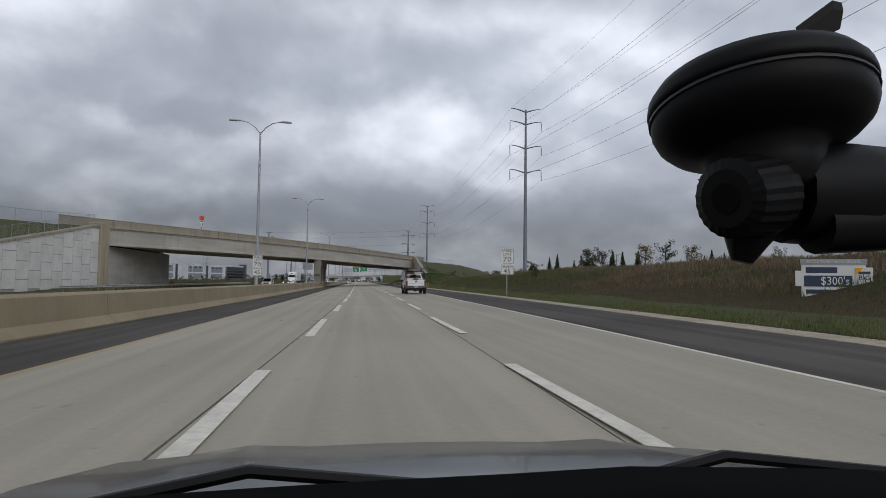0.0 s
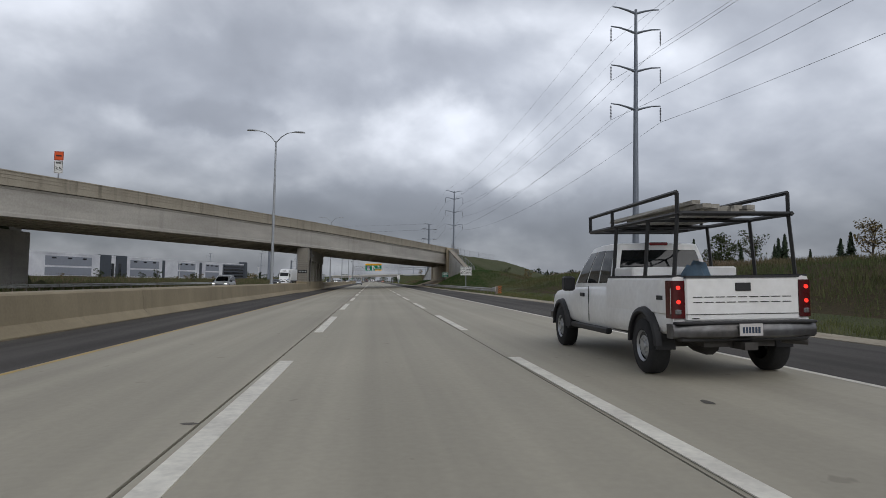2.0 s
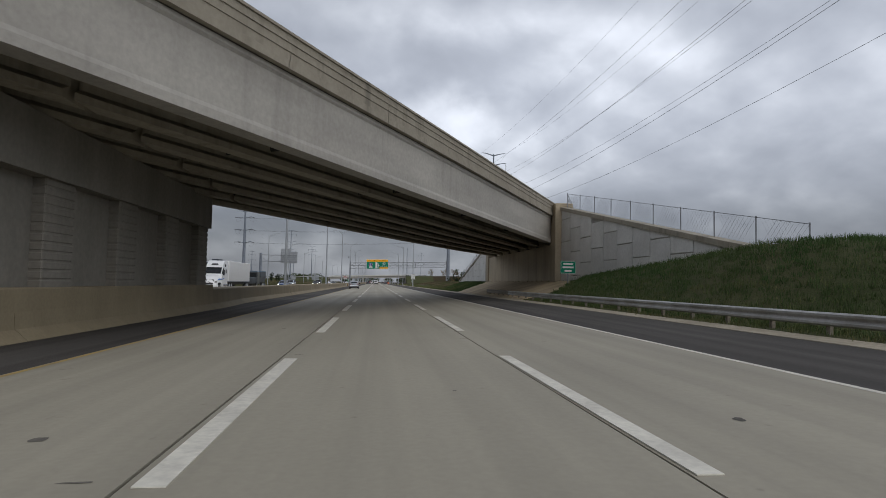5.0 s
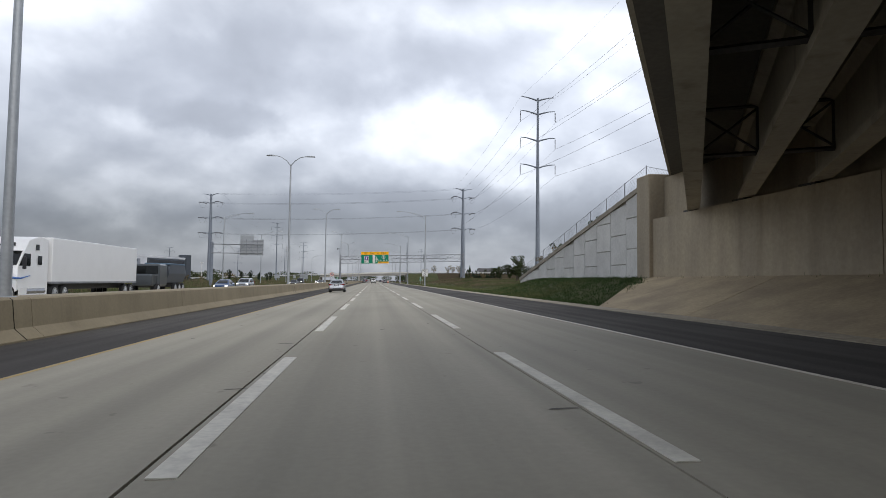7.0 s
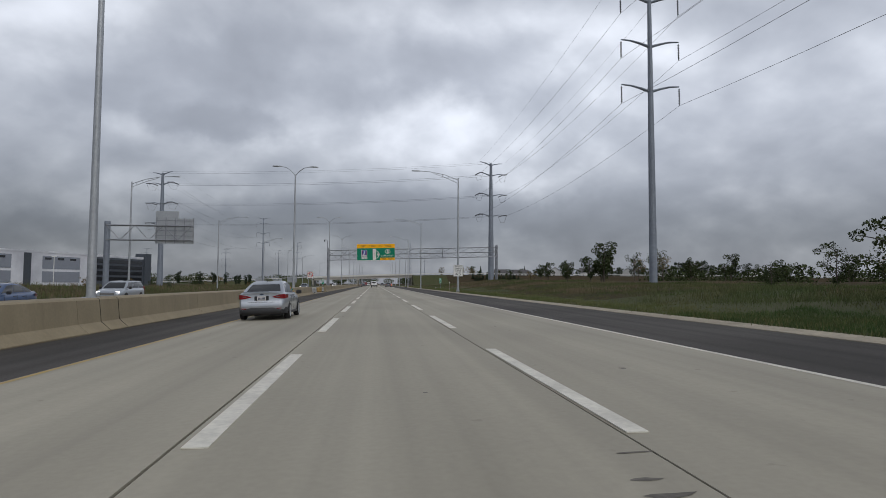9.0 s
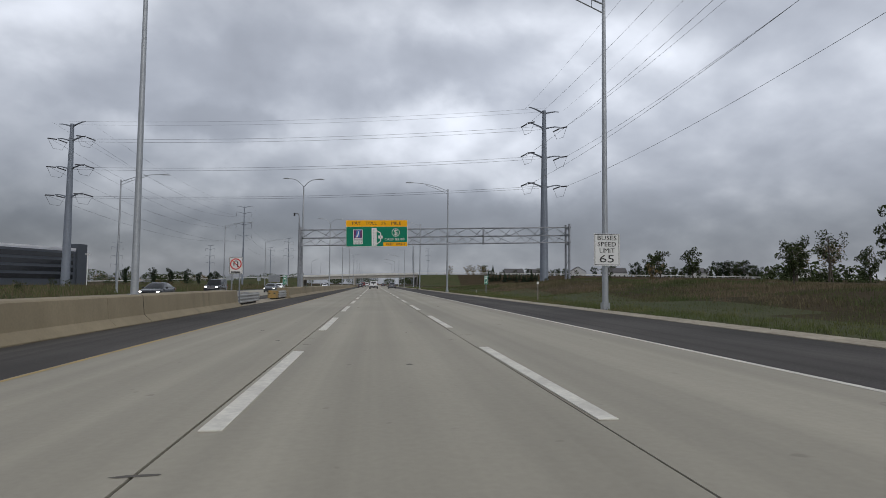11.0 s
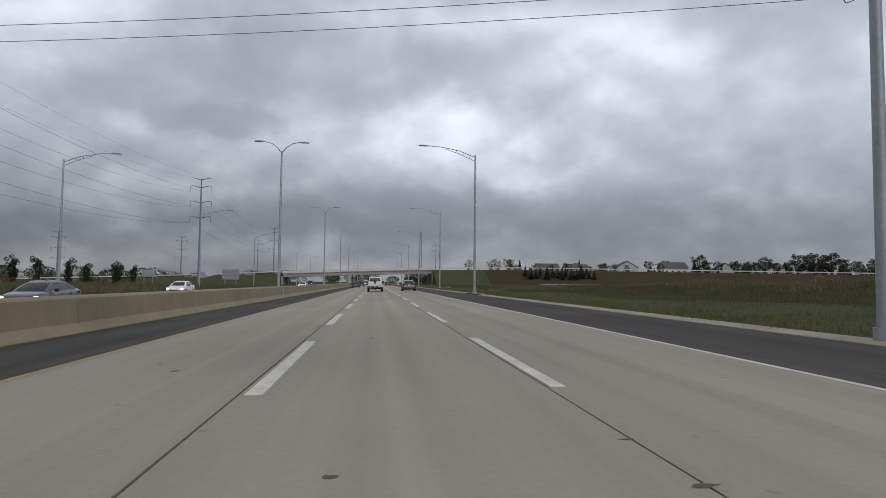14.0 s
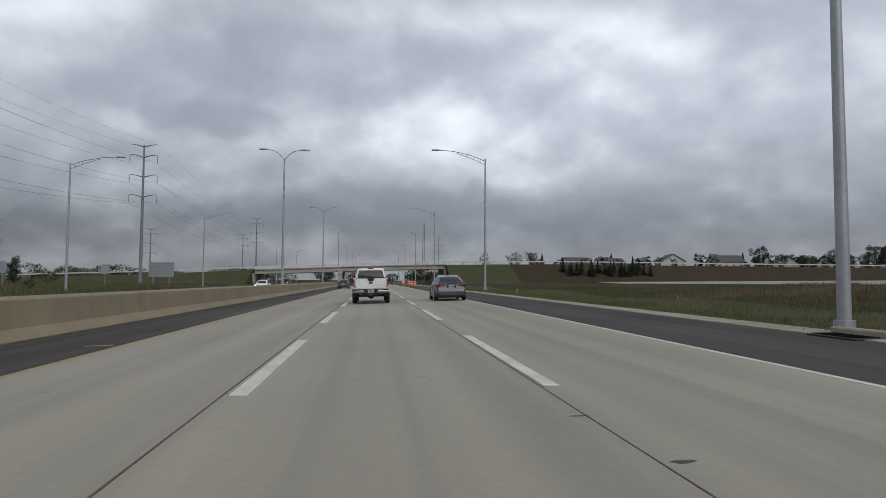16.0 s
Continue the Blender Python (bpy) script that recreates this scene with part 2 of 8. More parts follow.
multiplied(BARRIER, (1.0, 0.25, 0.3), 0.8, 0.35, 0.65, 0.88, 1.08)
multiplied(BARRIER, (1.0, 1.0, 0.12), 1.1, 0.62, 0.75, 1.0, 0.84, 3.0)  # dark runs down the faces
BRIDGE = stretched(mat("bridge_concrete", (0.42, 0.40, 0.36), 0.85, vary=0.08, grain=7, patch=0.5, bump=0.15, tint=(0.33, 0.31, 0.28), blend=0.9), (0.45, 0.45, 1.5))
multiplied(BRIDGE, (0.7, 0.7, 0.05), 1.6, 0.56, 0.74, 1.03, 0.86, 4.0)  # rain streaks
multiplied(BRIDGE, (0.12, 0.12, 0.9), 1.2, 0.35, 0.65, 0.90, 1.08)
BRIDGE_TAN = stretched(mat("parapet_concrete", (0.35, 0.315, 0.25), 0.85, vary=0.08, grain=7, patch=0.6, bump=0.12, tint=(0.27, 0.24, 0.19), blend=0.8), (1.0, 1.0, 0.4))
multiplied(BRIDGE_TAN, (0.9, 0.9, 0.06), 1.8, 0.56, 0.74, 1.0, 0.62, 5.0)
ABUTMENT = stretched(mat("abutment_concrete", (0.44, 0.37, 0.26), 0.85, vary=0.08, grain=7, patch=0.8, bump=0.12, tint=(0.29, 0.245, 0.185), blend=0.9), (1.0, 1.0, 0.2))
multiplied(ABUTMENT, (0.8, 0.8, 0.05), 1.3, 0.52, 0.72, 1.0, 0.82, 5.0)
# a darker, greyer concrete than that of the abutments
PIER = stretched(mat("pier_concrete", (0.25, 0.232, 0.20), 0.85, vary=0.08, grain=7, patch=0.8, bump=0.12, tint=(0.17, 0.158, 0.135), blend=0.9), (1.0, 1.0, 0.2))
PANEL = mat("wall_panel_concrete", (0.66, 0.65, 0.62), 0.85, vary=0.06, grain=7, patch=0.7, bump=0.12, tint=(0.57, 0.56, 0.53), per_object=0.07)
# the shade between the girders is put into this dark soffit colour
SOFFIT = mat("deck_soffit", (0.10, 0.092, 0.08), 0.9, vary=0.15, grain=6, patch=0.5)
PAVING = mat("slope_paving", (0.44, 0.35, 0.22), 0.9, vary=0.10, grain=9, patch=0.5, bump=0.12, tint=(0.31, 0.245, 0.165), per_object=0.06)
STEEL = mat("galvanised_steel", (0.30, 0.31, 0.33), 0.5, metal=0.6, vary=0.1, grain=12, patch=1.5, tint=(0.22, 0.23, 0.25))
RAIL = mat("rail_steel", (0.50, 0.50, 0.49), 0.5, metal=0.6, vary=0.1, grain=12, patch=1.0, tint=(0.36, 0.35, 0.33))
TOWER = mat("tower_steel", (0.23, 0.26, 0.30), 0.6, metal=0.3, vary=0.08, grain=4, patch=0.3, tint=(0.19, 0.21, 0.25))
POLE = mat("lamp_pole_metal", (0.40, 0.42, 0.44), 0.5, metal=0.5, vary=0.08, grain=10, patch=0.6, tint=(0.32, 0.34, 0.36))
DARK_STEEL = mat("dark_steel", (0.07, 0.065, 0.06), 0.6, metal=0.4, vary=0.2, grain=10)
WIRE = mat("power_wire", (0.10, 0.10, 0.11), 0.6, metal=0.3)
WOOD_POST = mat("weathered_post", (0.24, 0.21, 0.17), 0.9, vary=0.2, grain=20, patch=3)
GRASS = mat("mown_grass", (0.055, 0.068, 0.026), 0.95, vary=0.3, grain=16, patch=0.22, bump=0.8, tint=(0.082, 0.078, 0.037), blend=0.9, spec=0.2)
FIELD = mat("rough_field", (0.074, 0.054, 0.037), 0.95, vary=0.3, grain=9, patch=0.16, bump=0.9, tint=(0.052, 0.048, 0.027), blend=0.8, spec=0.03)
BLADE_GREEN = islands(mat("grass_blades", (0.078, 0.105, 0.042), 0.85, vary=0.25, grain=3, patch=0.15, tint=(0.125, 0.118, 0.058), spec=0.1), 0.22)
BLADE_DRY = islands(mat("dry_weeds", (0.185, 0.142, 0.096), 0.85, vary=0.25, grain=3, patch=0.12, tint=(0.105, 0.098, 0.05), spec=0.1), 0.25)
BLADE_LAWN = islands(mat("lawn_blades", (0.050, 0.092, 0.030), 0.85, vary=0.2, grain=3, patch=0.3, tint=(0.072, 0.100, 0.038), spec=0.1), 0.14)
BLADE_VERGE = islands(mat("verge_blades", (0.100, 0.128, 0.046), 0.85, vary=0.25, grain=3, patch=0.25, tint=(0.165, 0.152, 0.072), spec=0.1), 0.22)
LEAF_GREEN = islands(mat("green_leaves", (0.036, 0.052, 0.018), 0.75, vary=0.2, grain=3, patch=1.0, tint=(0.055, 0.068, 0.024), spec=0.2), 0.35)
LEAF_DARK = islands(mat("conifer_needles", (0.018, 0.032, 0.016), 0.8, vary=0.2, grain=3, patch=1.0, tint=(0.03, 0.045, 0.02), spec=0.25), 0.4)
LEAF_FALL = islands(mat("autumn_leaves", (0.17, 0.12, 0.05), 0.8, vary=0.2, grain=3, patch=1.0, tint=(0.12, 0.10, 0.045), spec=0.25), 0.4)
BARK = mat("bark", (0.09, 0.075, 0.06), 0.95, vary=0.3, grain=20, patch=3, bump=0.5)
WAREHOUSE = mat("warehouse_white", (0.76, 0.77, 0.80), 0.7, vary=0.03, grain=1, patch=0.1, tint=(0.55, 0.56, 0.6))
WAREHOUSE_GREY = mat("warehouse_grey", (0.26, 0.28, 0.32), 0.7, vary=0.04, grain=1, patch=0.1)
WAREHOUSE_DARK = mat("warehouse_dark", (0.06, 0.07, 0.085), 0.5, vary=0.05, grain=1, patch=0.1)
GLASS_DARK = mat("dark_window_glass", (0.02, 0.023, 0.028), 0.08, vary=0.05, grain=1, patch=0.5, spec=0.8)
SIGN_WHITE = mat("sign_white", (0.74, 0.74, 0.72), 0.5, vary=0.03, grain=5, patch=1)
SIGN_BLACK = mat("sign_black", (0.015, 0.015, 0.015), 0.5, vary=0.1)
SIGN_GREEN = mat("sign_green", (0.004, 0.20, 0.115), 0.5, vary=0.04, grain=4, patch=0.6, spec=0.2)
SIGN_YELLOW = mat("sign_yellow", (0.92, 0.44, 0.006), 0.5, vary=0.04, grain=4, patch=0.6, spec=0.2)
SIGN_ORANGE = mat("sign_orange", (0.75, 0.10, 0.02), 0.5, vary=0.04)
SIGN_RED = mat("sign_red", (0.60, 0.03, 0.03), 0.5, vary=0.04)
SIGN_PURPLE = mat("sign_purple", (0.13, 0.02, 0.12), 0.5, vary=0.04)
SIGN_BLUE = mat("sign_blue", (0.05, 0.16, 0.45), 0.5, vary=0.04)
SIGN_BACK = mat("sign_back_aluminium", (0.36, 0.38, 0.40), 0.5, metal=0.4, vary=0.06, grain=5, patch=1)
NAVY = mat("board_navy", (0.03, 0.05, 0.09), 0.5, vary=0.05)
TYRE = mat("tyre_rubber", (0.016, 0.016, 0.017), 0.85, vary=0.2, grain=30)
RIM = mat("wheel_alloy", (0.45, 0.46, 0.47), 0.35, metal=0.7, vary=0.1, grain=10)
PLASTIC = mat("black_plastic", (0.018, 0.018, 0.02), 0.5, vary=0.15, grain=30)
MOUNT_BLACK = mat("mount_black", (0.004, 0.004, 0.0045), 0.5, vary=0.15, grain=60, spec=0.16)
DASH = mat("dashboard_vinyl", (0.0035, 0.0035, 0.004), 0.95, vary=0.2, grain=80, spec=0.03)
CHROME = mat("bumper_chrome", (0.34, 0.34, 0.35), 0.25, metal=0.9, vary=0.08, grain=8, patch=2)
WORN_CHROME = mat("worn_chrome", (0.15, 0.15, 0.155), 0.38, metal=0.8, vary=0.2, grain=9, patch=2, tint=(0.08, 0.075, 0.07))
TAIL = mat("tail_lamp_red", (0.20, 0.008, 0.012), 0.2, vary=0.1, grain=10, coat=0.6)
TAIL_DARK = mat("tail_lamp_deep_red", (0.075, 0.005, 0.007), 0.2, vary=0.15, grain=14, coat=0.6)
BRAKE = lamp_mat("brake_lamp_lit", (0.9, 0.03, 0.02), 1.4)
HEAD = lamp_mat("head_lamp_lit", (1.0, 0.96, 0.9), 3.0)
PLATE = mat("number_plate", (0.55, 0.53, 0.52), 0.5, vary=0.05)
MACHINE_ORANGE = mat("machine_orange", (0.30, 0.060, 0.025), 0.5, vary=0.12, grain=5, patch=1.0, tint=(0.22, 0.05, 0.03))
MARKER_ORANGE = mat("marker_orange", (0.50, 0.17, 0.035), 0.5, vary=0.08, grain=8)
CAR_GLASS = mat("car_glass", (0.010, 0.012, 0.013), 0.05, vary=0.1, grain=1, patch=1, spec=0.55)
PAINT_SILVER = mat("silver_paint", (0.40, 0.425, 0.46), 0.3, metal=0.65, vary=0.03, grain=60, patch=1, coat=0.7)
PAINT_WHITE = mat("white_paint", (0.82, 0.82, 0.82), 0.35, vary=0.03, grain=20, patch=1, coat=0.6)
PAINT_DIRTY = mat("road_worn_white_paint", (0.86, 0.86, 0.85), 0.35, vary=0.04, grain=10, patch=1.4, tint=(0.78, 0.77, 0.75), coat=0.4)
PAINT_DARK = mat("dark_grey_paint", (0.035, 0.038, 0.045), 0.3, metal=0.3, vary=0.03, grain=60, patch=1, coat=0.8)
PAINT_GREY = mat("grey_paint", (0.10, 0.11, 0.12), 0.3, metal=0.5, vary=0.03, grain=60, patch=1, coat=0.8)
PAINT_RED = mat("red_paint", (0.22, 0.012, 0.02), 0.3, vary=0.03, grain=60, patch=1, coat=0.8)
PAINT_BLUE = mat("blue_paint", (0.02, 0.06, 0.16), 0.3, metal=0.3, vary=0.03, grain=60, patch=1, coat=0.8)
PAINT_BLACK = mat("black_paint", (0.010, 0.011, 0.013), 0.25, vary=0.05, grain=60, patch=1, coat=0.35)
TARP = mat("faded_blue_tarp", (0.10, 0.16, 0.22), 0.8, vary=0.2, grain=8, patch=3)
LUMBER = mat("worn_lumber", (0.34, 0.32, 0.28), 0.85, vary=0.2, grain=15, patch=4)
HOUSE_WALL = mat("house_siding", (0.52, 0.52, 0.52), 0.8, vary=0.05, grain=3, patch=0.5, per_object=0.25)
HOUSE_ROOF = mat("house_shingles", (0.10, 0.095, 0.095), 0.9, vary=0.1, grain=4, patch=1, per_object=0.2)
CONE = mat("barrel_orange", (0.75, 0.13, 0.02), 0.5, vary=0.06)


# ---- mesh helpers ----
class Shape:
    """Gathers vertices and faces, with a material slot per face."""

    def __init__(self):
        self.v, self.f, self.m, self.slot = [], [], [], 0

    def add(self, verts, faces):
        n = len(self.v)
        self.v += [tuple(p) for p in verts]
        self.f += [tuple(n + i for i in f) for f in faces]
        self.m += [self.slot] * len(faces)
        return self

    def box(self, x0, x1, y0, y1, z0, z1, bevel=0.0):
        if bevel:
            b = min(bevel, (x1 - x0) / 2.2, (y1 - y0) / 2.2, (z1 - z0) / 2.2)
            rings = []
            for z, i in ((z0, b), (z0 + b, 0), (z1 - b, 0), (z1, b)):
                rings.append([(x0 + i + b, y0 + i, z), (x1 - i - b, y0 + i, z), (x1 - i, y0 + i + b, z), (x1 - i, y1 - i - b, z), (x1 - i - b, y1 - i, z), (x0 + i + b, y1 - i, z), (x0 + i, y1 - i - b, z), (x0 + i, y0 + i + b, z)])
            return self.loft(rings)
        p = [(x, y, z) for z in (z0, z1) for x, y in ((x0, y0), (x1, y0), (x1, y1), (x0, y1))]
        return self.add(p, [(3, 2, 1, 0), (4, 5, 6, 7), (0, 1, 5, 4), (1, 2, 6, 5), (2, 3, 7, 6), (3, 0, 4, 7)])

    def loft(self, rings, caps=True, closed=True):
        n, base = len(rings[0]), []
        verts = [p for r in rings for p in r]
        faces = []
        for k in range(len(rings) - 1):
            for i in range(n if closed else n - 1):
                j = (i + 1) % n
                faces.append((k * n + i, k * n + j, (k + 1) * n + j, (k + 1) * n + i))
        if caps:
            faces.append(tuple(range(n - 1, -1, -1)))
            faces.append(tuple((len(rings) - 1) * n + i for i in range(n)))
        return self.add(verts, faces)

    def rod(self, a, b, r0, r1=None, n=8, caps=True):
        a, b = Vector(a), Vector(b)
        r1 = r0 if r1 is None else r1
        d = (b - a).normalized()
        u = d.cross(Vector((0, 0, 1)) if abs(d.z) < 0.9 else Vector((1, 0, 0))).normalized()
        w = d.cross(u)
        rings = [[p + (u * math.cos(2 * math.pi * i / n) + w * math.sin(2 * math.pi * i / n)) * r for i in range(n)] for p, r in ((a, r0), (b, r1))]
        return self.loft(rings, caps)

    def tube(self, pts, radii, n=8):
        pts = [Vector(p) for p in pts]
        rings = []
        for i, p in enumerate(pts):
            d = (pts[min(i + 1, len(pts) - 1)] - pts[max(i - 1, 0)]).normalized()
            u = d.cross(Vector((0, 0, 1)) if abs(d.z) < 0.95 else Vector((1, 0, 0))).normalized()
            w = d.cross(u)
            r = radii[i] if isinstance(radii, (list, tuple)) else radii
            rings.append([p + (u * math.cos(2 * math.pi * k / n) + w * math.sin(2 * math.pi * k / n)) * r for k in range(n)])
        return self.loft(rings)

    def strut(self, a, b, w, h=None):
        """A square bar from a to b."""
        return self.rod(a, b, (w + (h or w)) / 2 * 0.7, n=4)

    def mesh(self, name, mats, smooth=False):
        me = bpy.data.meshes.new(name)
        me.from_pydata(self.v, [], self.f)
        for m in mats if isinstance(mats, (list, tuple)) else [mats]:
            me.materials.append(m)
        if isinstance(mats, (list, tuple)) and len(mats) > 1:
            me.polygons.foreach_set("material_index", self.m)
        bm = bmesh.new()
        bm.from_mesh(me)
        bmesh.ops.recalc_face_normals(bm, faces=bm.faces)
        bm.to_mesh(me)
        bm.free()
        if smooth:
            me.polygons.foreach_set("use_smooth", [True] * len(me.polygons))
            me.set_sharp_from_angle(angle=radians(smooth if smooth is not True else 40))
        me.update()
        return me


def part(name, shape, material, parent=None, label="", smooth=False):
    """One mesh object, under a thing or a part."""
    ob = new(name, shape.mesh(name, material, smooth) if isinstance(shape, Shape) else shape)
    if parent is not None:
        ob.parent = parent
    if label:
        tagged(ob, label)
    return ob


def thing(name, label, category, group="", kind="", m=None):
    """An Empty at a thing's base, which parents its parts."""
    ob = new(name)
    ob.empty_display_size = 0.2
    if m is not None:
        ob.matrix_world = m
    return tagged(ob, label, category, group, kind)


def structure(name, shape, material, label, category, smooth=False):
    return tagged(part(name, shape, material, None, "", smooth), label, category, "", "structure")


def letters(name, text, size, width, material, parent, m, label=""):
    """Writing with the built-in font as a thin mesh, centred, facing -y."""
    cu = bpy.data.curves.new(name, "FONT")
    cu.body, cu.size, cu.align_x, cu.align_y, cu.extrude, cu.resolution_u = text, size, "CENTER", "CENTER", 0.004, 2
    ob = new(name, cu)
    bpy.context.view_layer.update()
    me = bpy.data.meshes.new_from_object(ob.evaluated_get(bpy.context.evaluated_depsgraph_get()))
    bpy.data.objects.remove(ob)
    me.materials.clear()
    me.materials.append(material)
    if width:
        xs = [v.co.x for v in me.vertices]
        k = width / max(1e-6, max(xs) - min(xs))
        me.transform(Matrix.Diagonal((k, 1, 1, 1)))
    me.transform(m @ Matrix.Rotation(radians(90), 4, "X"))
    return part(name, me, material, parent, label)

# ---- ground plan ----
CROSS = 0.0276  # cross slope of the carriageway
Y0, Y1 = -70.0, 760.0
BRIDGE_AT, ALONG = Vector((-6.5, 114.4)), Vector((0.4846, 0.8747))  # the overpass's near face
BESIDE = Vector((0.8747, -0.4846))  # away from it, towards the near side
DEPTH = 12.1


def bend(y):
    return -0.00019 * max(0.0, 50.0 - max(y, Y0)) ** 2


def gz(x):
    return CROSS * min(9.85, max(-9.2, x))


def smooth(a, b, v):
    k = min(1.0, max(0.0, (v - a) / (b - a)))
    return k * k * (3 - 2 * k)


def table(v, rows):
    for (a, p), (b, q) in zip(rows, rows[1:]):
        if v <= b:
            return p + (q - p) * max(0.0, (v - a) / (b - a))
    return rows[-1][1]


BERM = [(-70, 2.5), (60, 2.5), (88, 2.2), (110, 2.0), (122, 0.9), (185, 1.0), (215, 0.8), (280, 1.0), (310, 1.7), (340, 1.1), (390, 0.5), (520, 0.2), (760, 0.0)]


def rough(x, y, k=1.0):
    return k * (noise.noise((x * 0.11, y * 0.11, 0)) * 0.35 + noise.noise((x * 0.4, y * 0.4, 3)) * 0.12)


FAR_TOP = [(-260, 0.2), (-130, 1.3), (-60, 3.6), (-32, 5.0), (2, 6.35), (20, 6.8), (55, 7.25), (104, 7.1), (142, 7.0), (400, 6.0)]


def far_top(x):
    """The rail height along the road on the far overpass."""
    return table(x, FAR_TOP)


def ramp_height(x, y):
    """The approach embankments of the two overpasses."""
    off = (Vector((x, y)) - BRIDGE_AT).dot(BESIDE)
    run = (Vector((x, y)) - BRIDGE_AT).dot(ALONG)
    near = (6.6 if x > 0 else 7.2) - max(0.0, (off - 2.0) / 2.75, (-DEPTH - off) * (0.575 if x > 0 else 2.5)) - 6.5 * smooth(66, 175, run)
    if (15.5 if 149.6 < y < 183.5 else 14.8) > x > (-33.1 if 64 < y < 97 else -32.5):
        near = -9
    far = -9
    if x > 21 or x < -33.5:
        far = far_top(x) - 0.9 - max(0.0, 536 - y, (y - 553) * (1.0 if x < 45 else 0.0)) / 2.6
    return max(near, far)


def height(x, y):
    if -27.8 < x - bend(y) < 9.8:
        return gz(x) - 0.16
    if x > 0:
        r = x - 9.85 - bend(y)
        b = 0.27 + table(y, BERM) * smooth(0.5, 15, r) + rough(x, y) * smooth(0.5, 6, r)
        if 100 < y < 214:
            foot = 0.27 + (1.3 + max(0.0, 149.8 - y) * 0.055) * smooth(106, 124, y) * (1 - smooth(200, 214, y))
            b = max(b, 0.27 + (foot - 0.27) * smooth(0.3, 4.6, r) * (1 - smooth(6, 22, r)))
        if 143 < y < 174.5 + 1.35 * (x - 9.7) and r < 4.6:
            b -= 0.35
    else:
        r = -27.8 - x
        b = -0.27 + 0.75 * smooth(0, 14, r) + rough(x, y) * smooth(0.5, 8, r) + 0.5 * smooth(30, 120, r)
        if y > 300:
            b -= 0.35 * smooth(0, 14, r)
    return max(b, ramp_height(x, y) + rough(x, y, 0.35))


def ground():
    xs = [-3000, -1500, -800, -450, -300, -220, -170, -140, -120, -105, -92, -82, -74, -67, -61, -56, -51, -47, -43, -40, -37.5, -35.5, -33.6, -33.4, -33.15, -32.9, -32.6, -32.3, -31.3, -30.15, -29, -27.8, -27.4, -18, -9.2, 0, 9.6, 9.9, 10.5, 11.2, 12, 13, 14.0, 14.55, 15.0, 15.6, 17, 18.5, 20, 20.9, 21.1, 22, 24, 26.5, 29, 32, 36, 40, 45, 50, 56, 63, 71, 80, 90, 102, 116, 132, 150, 180, 220, 300, 450, 800, 1500, 3000]
    ys = [-900, -300, -120] + [-70 + 2.5 * i for i in range(300)] + [690, 720, 760, 820, 900, 1100, 1500, 2200, 3200, 4500]
    sh = Shape()
    nx = len(xs)
    verts = [(x, y, height(x, y) if abs(x) < 500 and y < 1000 else -0.2) for y in ys for x in xs]
    faces = []
    for j in range(len(ys) - 1):
        for i in range(nx - 1):
            faces.append((j * nx + i, j * nx + i + 1, (j + 1) * nx + i + 1, (j + 1) * nx + i))
    sh.add(verts, faces)
    for k, f in enumerate(faces):
        x, y = xs[f[0] % nx], ys[f[0] // nx]
        mown = (9 < x < (15.2 if y > 262 else 12.6)) or (-34 < x < -27) or (ramp_height(x + 1, y + 1) > height(x, y) - 0.5 and abs(x) < 200 and not (x > 36 and y > 400)) or (92 < y < 232 and 9 < x < 22)
        sh.m[k] = 0 if mown else 1
    return structure("ground", sh, [GRASS, FIELD], "green mown verge and rough brown grassland beside the highway", "ground", smooth=60)


ground()


def strip(x0, x1, lift, y0=Y0, y1=Y1, thick=0.0, wobble=0.0):
    """A ribbon along the road between two offsets."""
    ys, y = [], y0
    while y < y1 - 0.1:
        ys.append(y)
        y += 3.0 if y < 56 or wobble else 24.0
    ys.append(y1)
    sh = Shape()
    rings = []
    for y in ys:
        o = bend(y)
        w = wobble * (noise.noise((y * 0.35, 7, 0)) + 0.6 * noise.noise((y * 1.3, 2, 0)))
        a, b = x0 + o, x1 + o + w
        if thick:
            rings.append([(a, y, gz(a) + lift - thick), (b, y, gz(b) + lift - thick), (b, y, gz(b) + lift), (a, y, gz(a) + lift)])
        else:
            rings.append([(a, y, gz(a) + lift), (b, y, gz(b) + lift)])
    return sh.loft(rings, caps=bool(thick), closed=bool(thick))


road = structure("road", strip(-5.29, 5.68, -0.03), JOINT, "three-lane light grey concrete highway with dark lane joints", "road")
for a, b in ((-5.27, -1.620), (-1.588, 2.024), (2.046, 5.66)):
    part("lane_slab", strip(a, b, 0.0, thick=0.025), CONCRETE_ROAD, road)
part("edge_line", strip(-5.24, -5.135, 0.004), YELLOW_LINE, road, "yellow painted edge line")
part("edge_line", strip(5.54, 5.645, 0.004), WHITE_LINE, road, "white painted edge line")
DASH_AT, DASH_STEP, DASH_LONG = 66.35, 11.807, 6.43
for x0, x1, shift in ((-1.52, -1.31, 0.18), (2.07, 2.26, -0.05)):
    one = Shape().box(x0, x1, -DASH_LONG, 0, 0.004 + gz(x0), 0.008 + gz(x1)).mesh("lane_dash", WHITE_LINE)
    for k in range(-9, 45):
        y = DASH_AT + DASH_STEP * k + shift
        d = part("lane_dash", one, WHITE_LINE, road)
        d.location = (bend(y - 3), y, 0)
structure("shoulder_left", strip(-8.4, -5.27, -0.004, thick=0.05), ASPHALT, "dark asphalt shoulder along the median barrier", "shoulder")
structure("shoulder_right", strip(5.66, 8.87, -0.004, thick=0.05), ASPHALT, "dark asphalt shoulder along the grass verge", "shoulder")
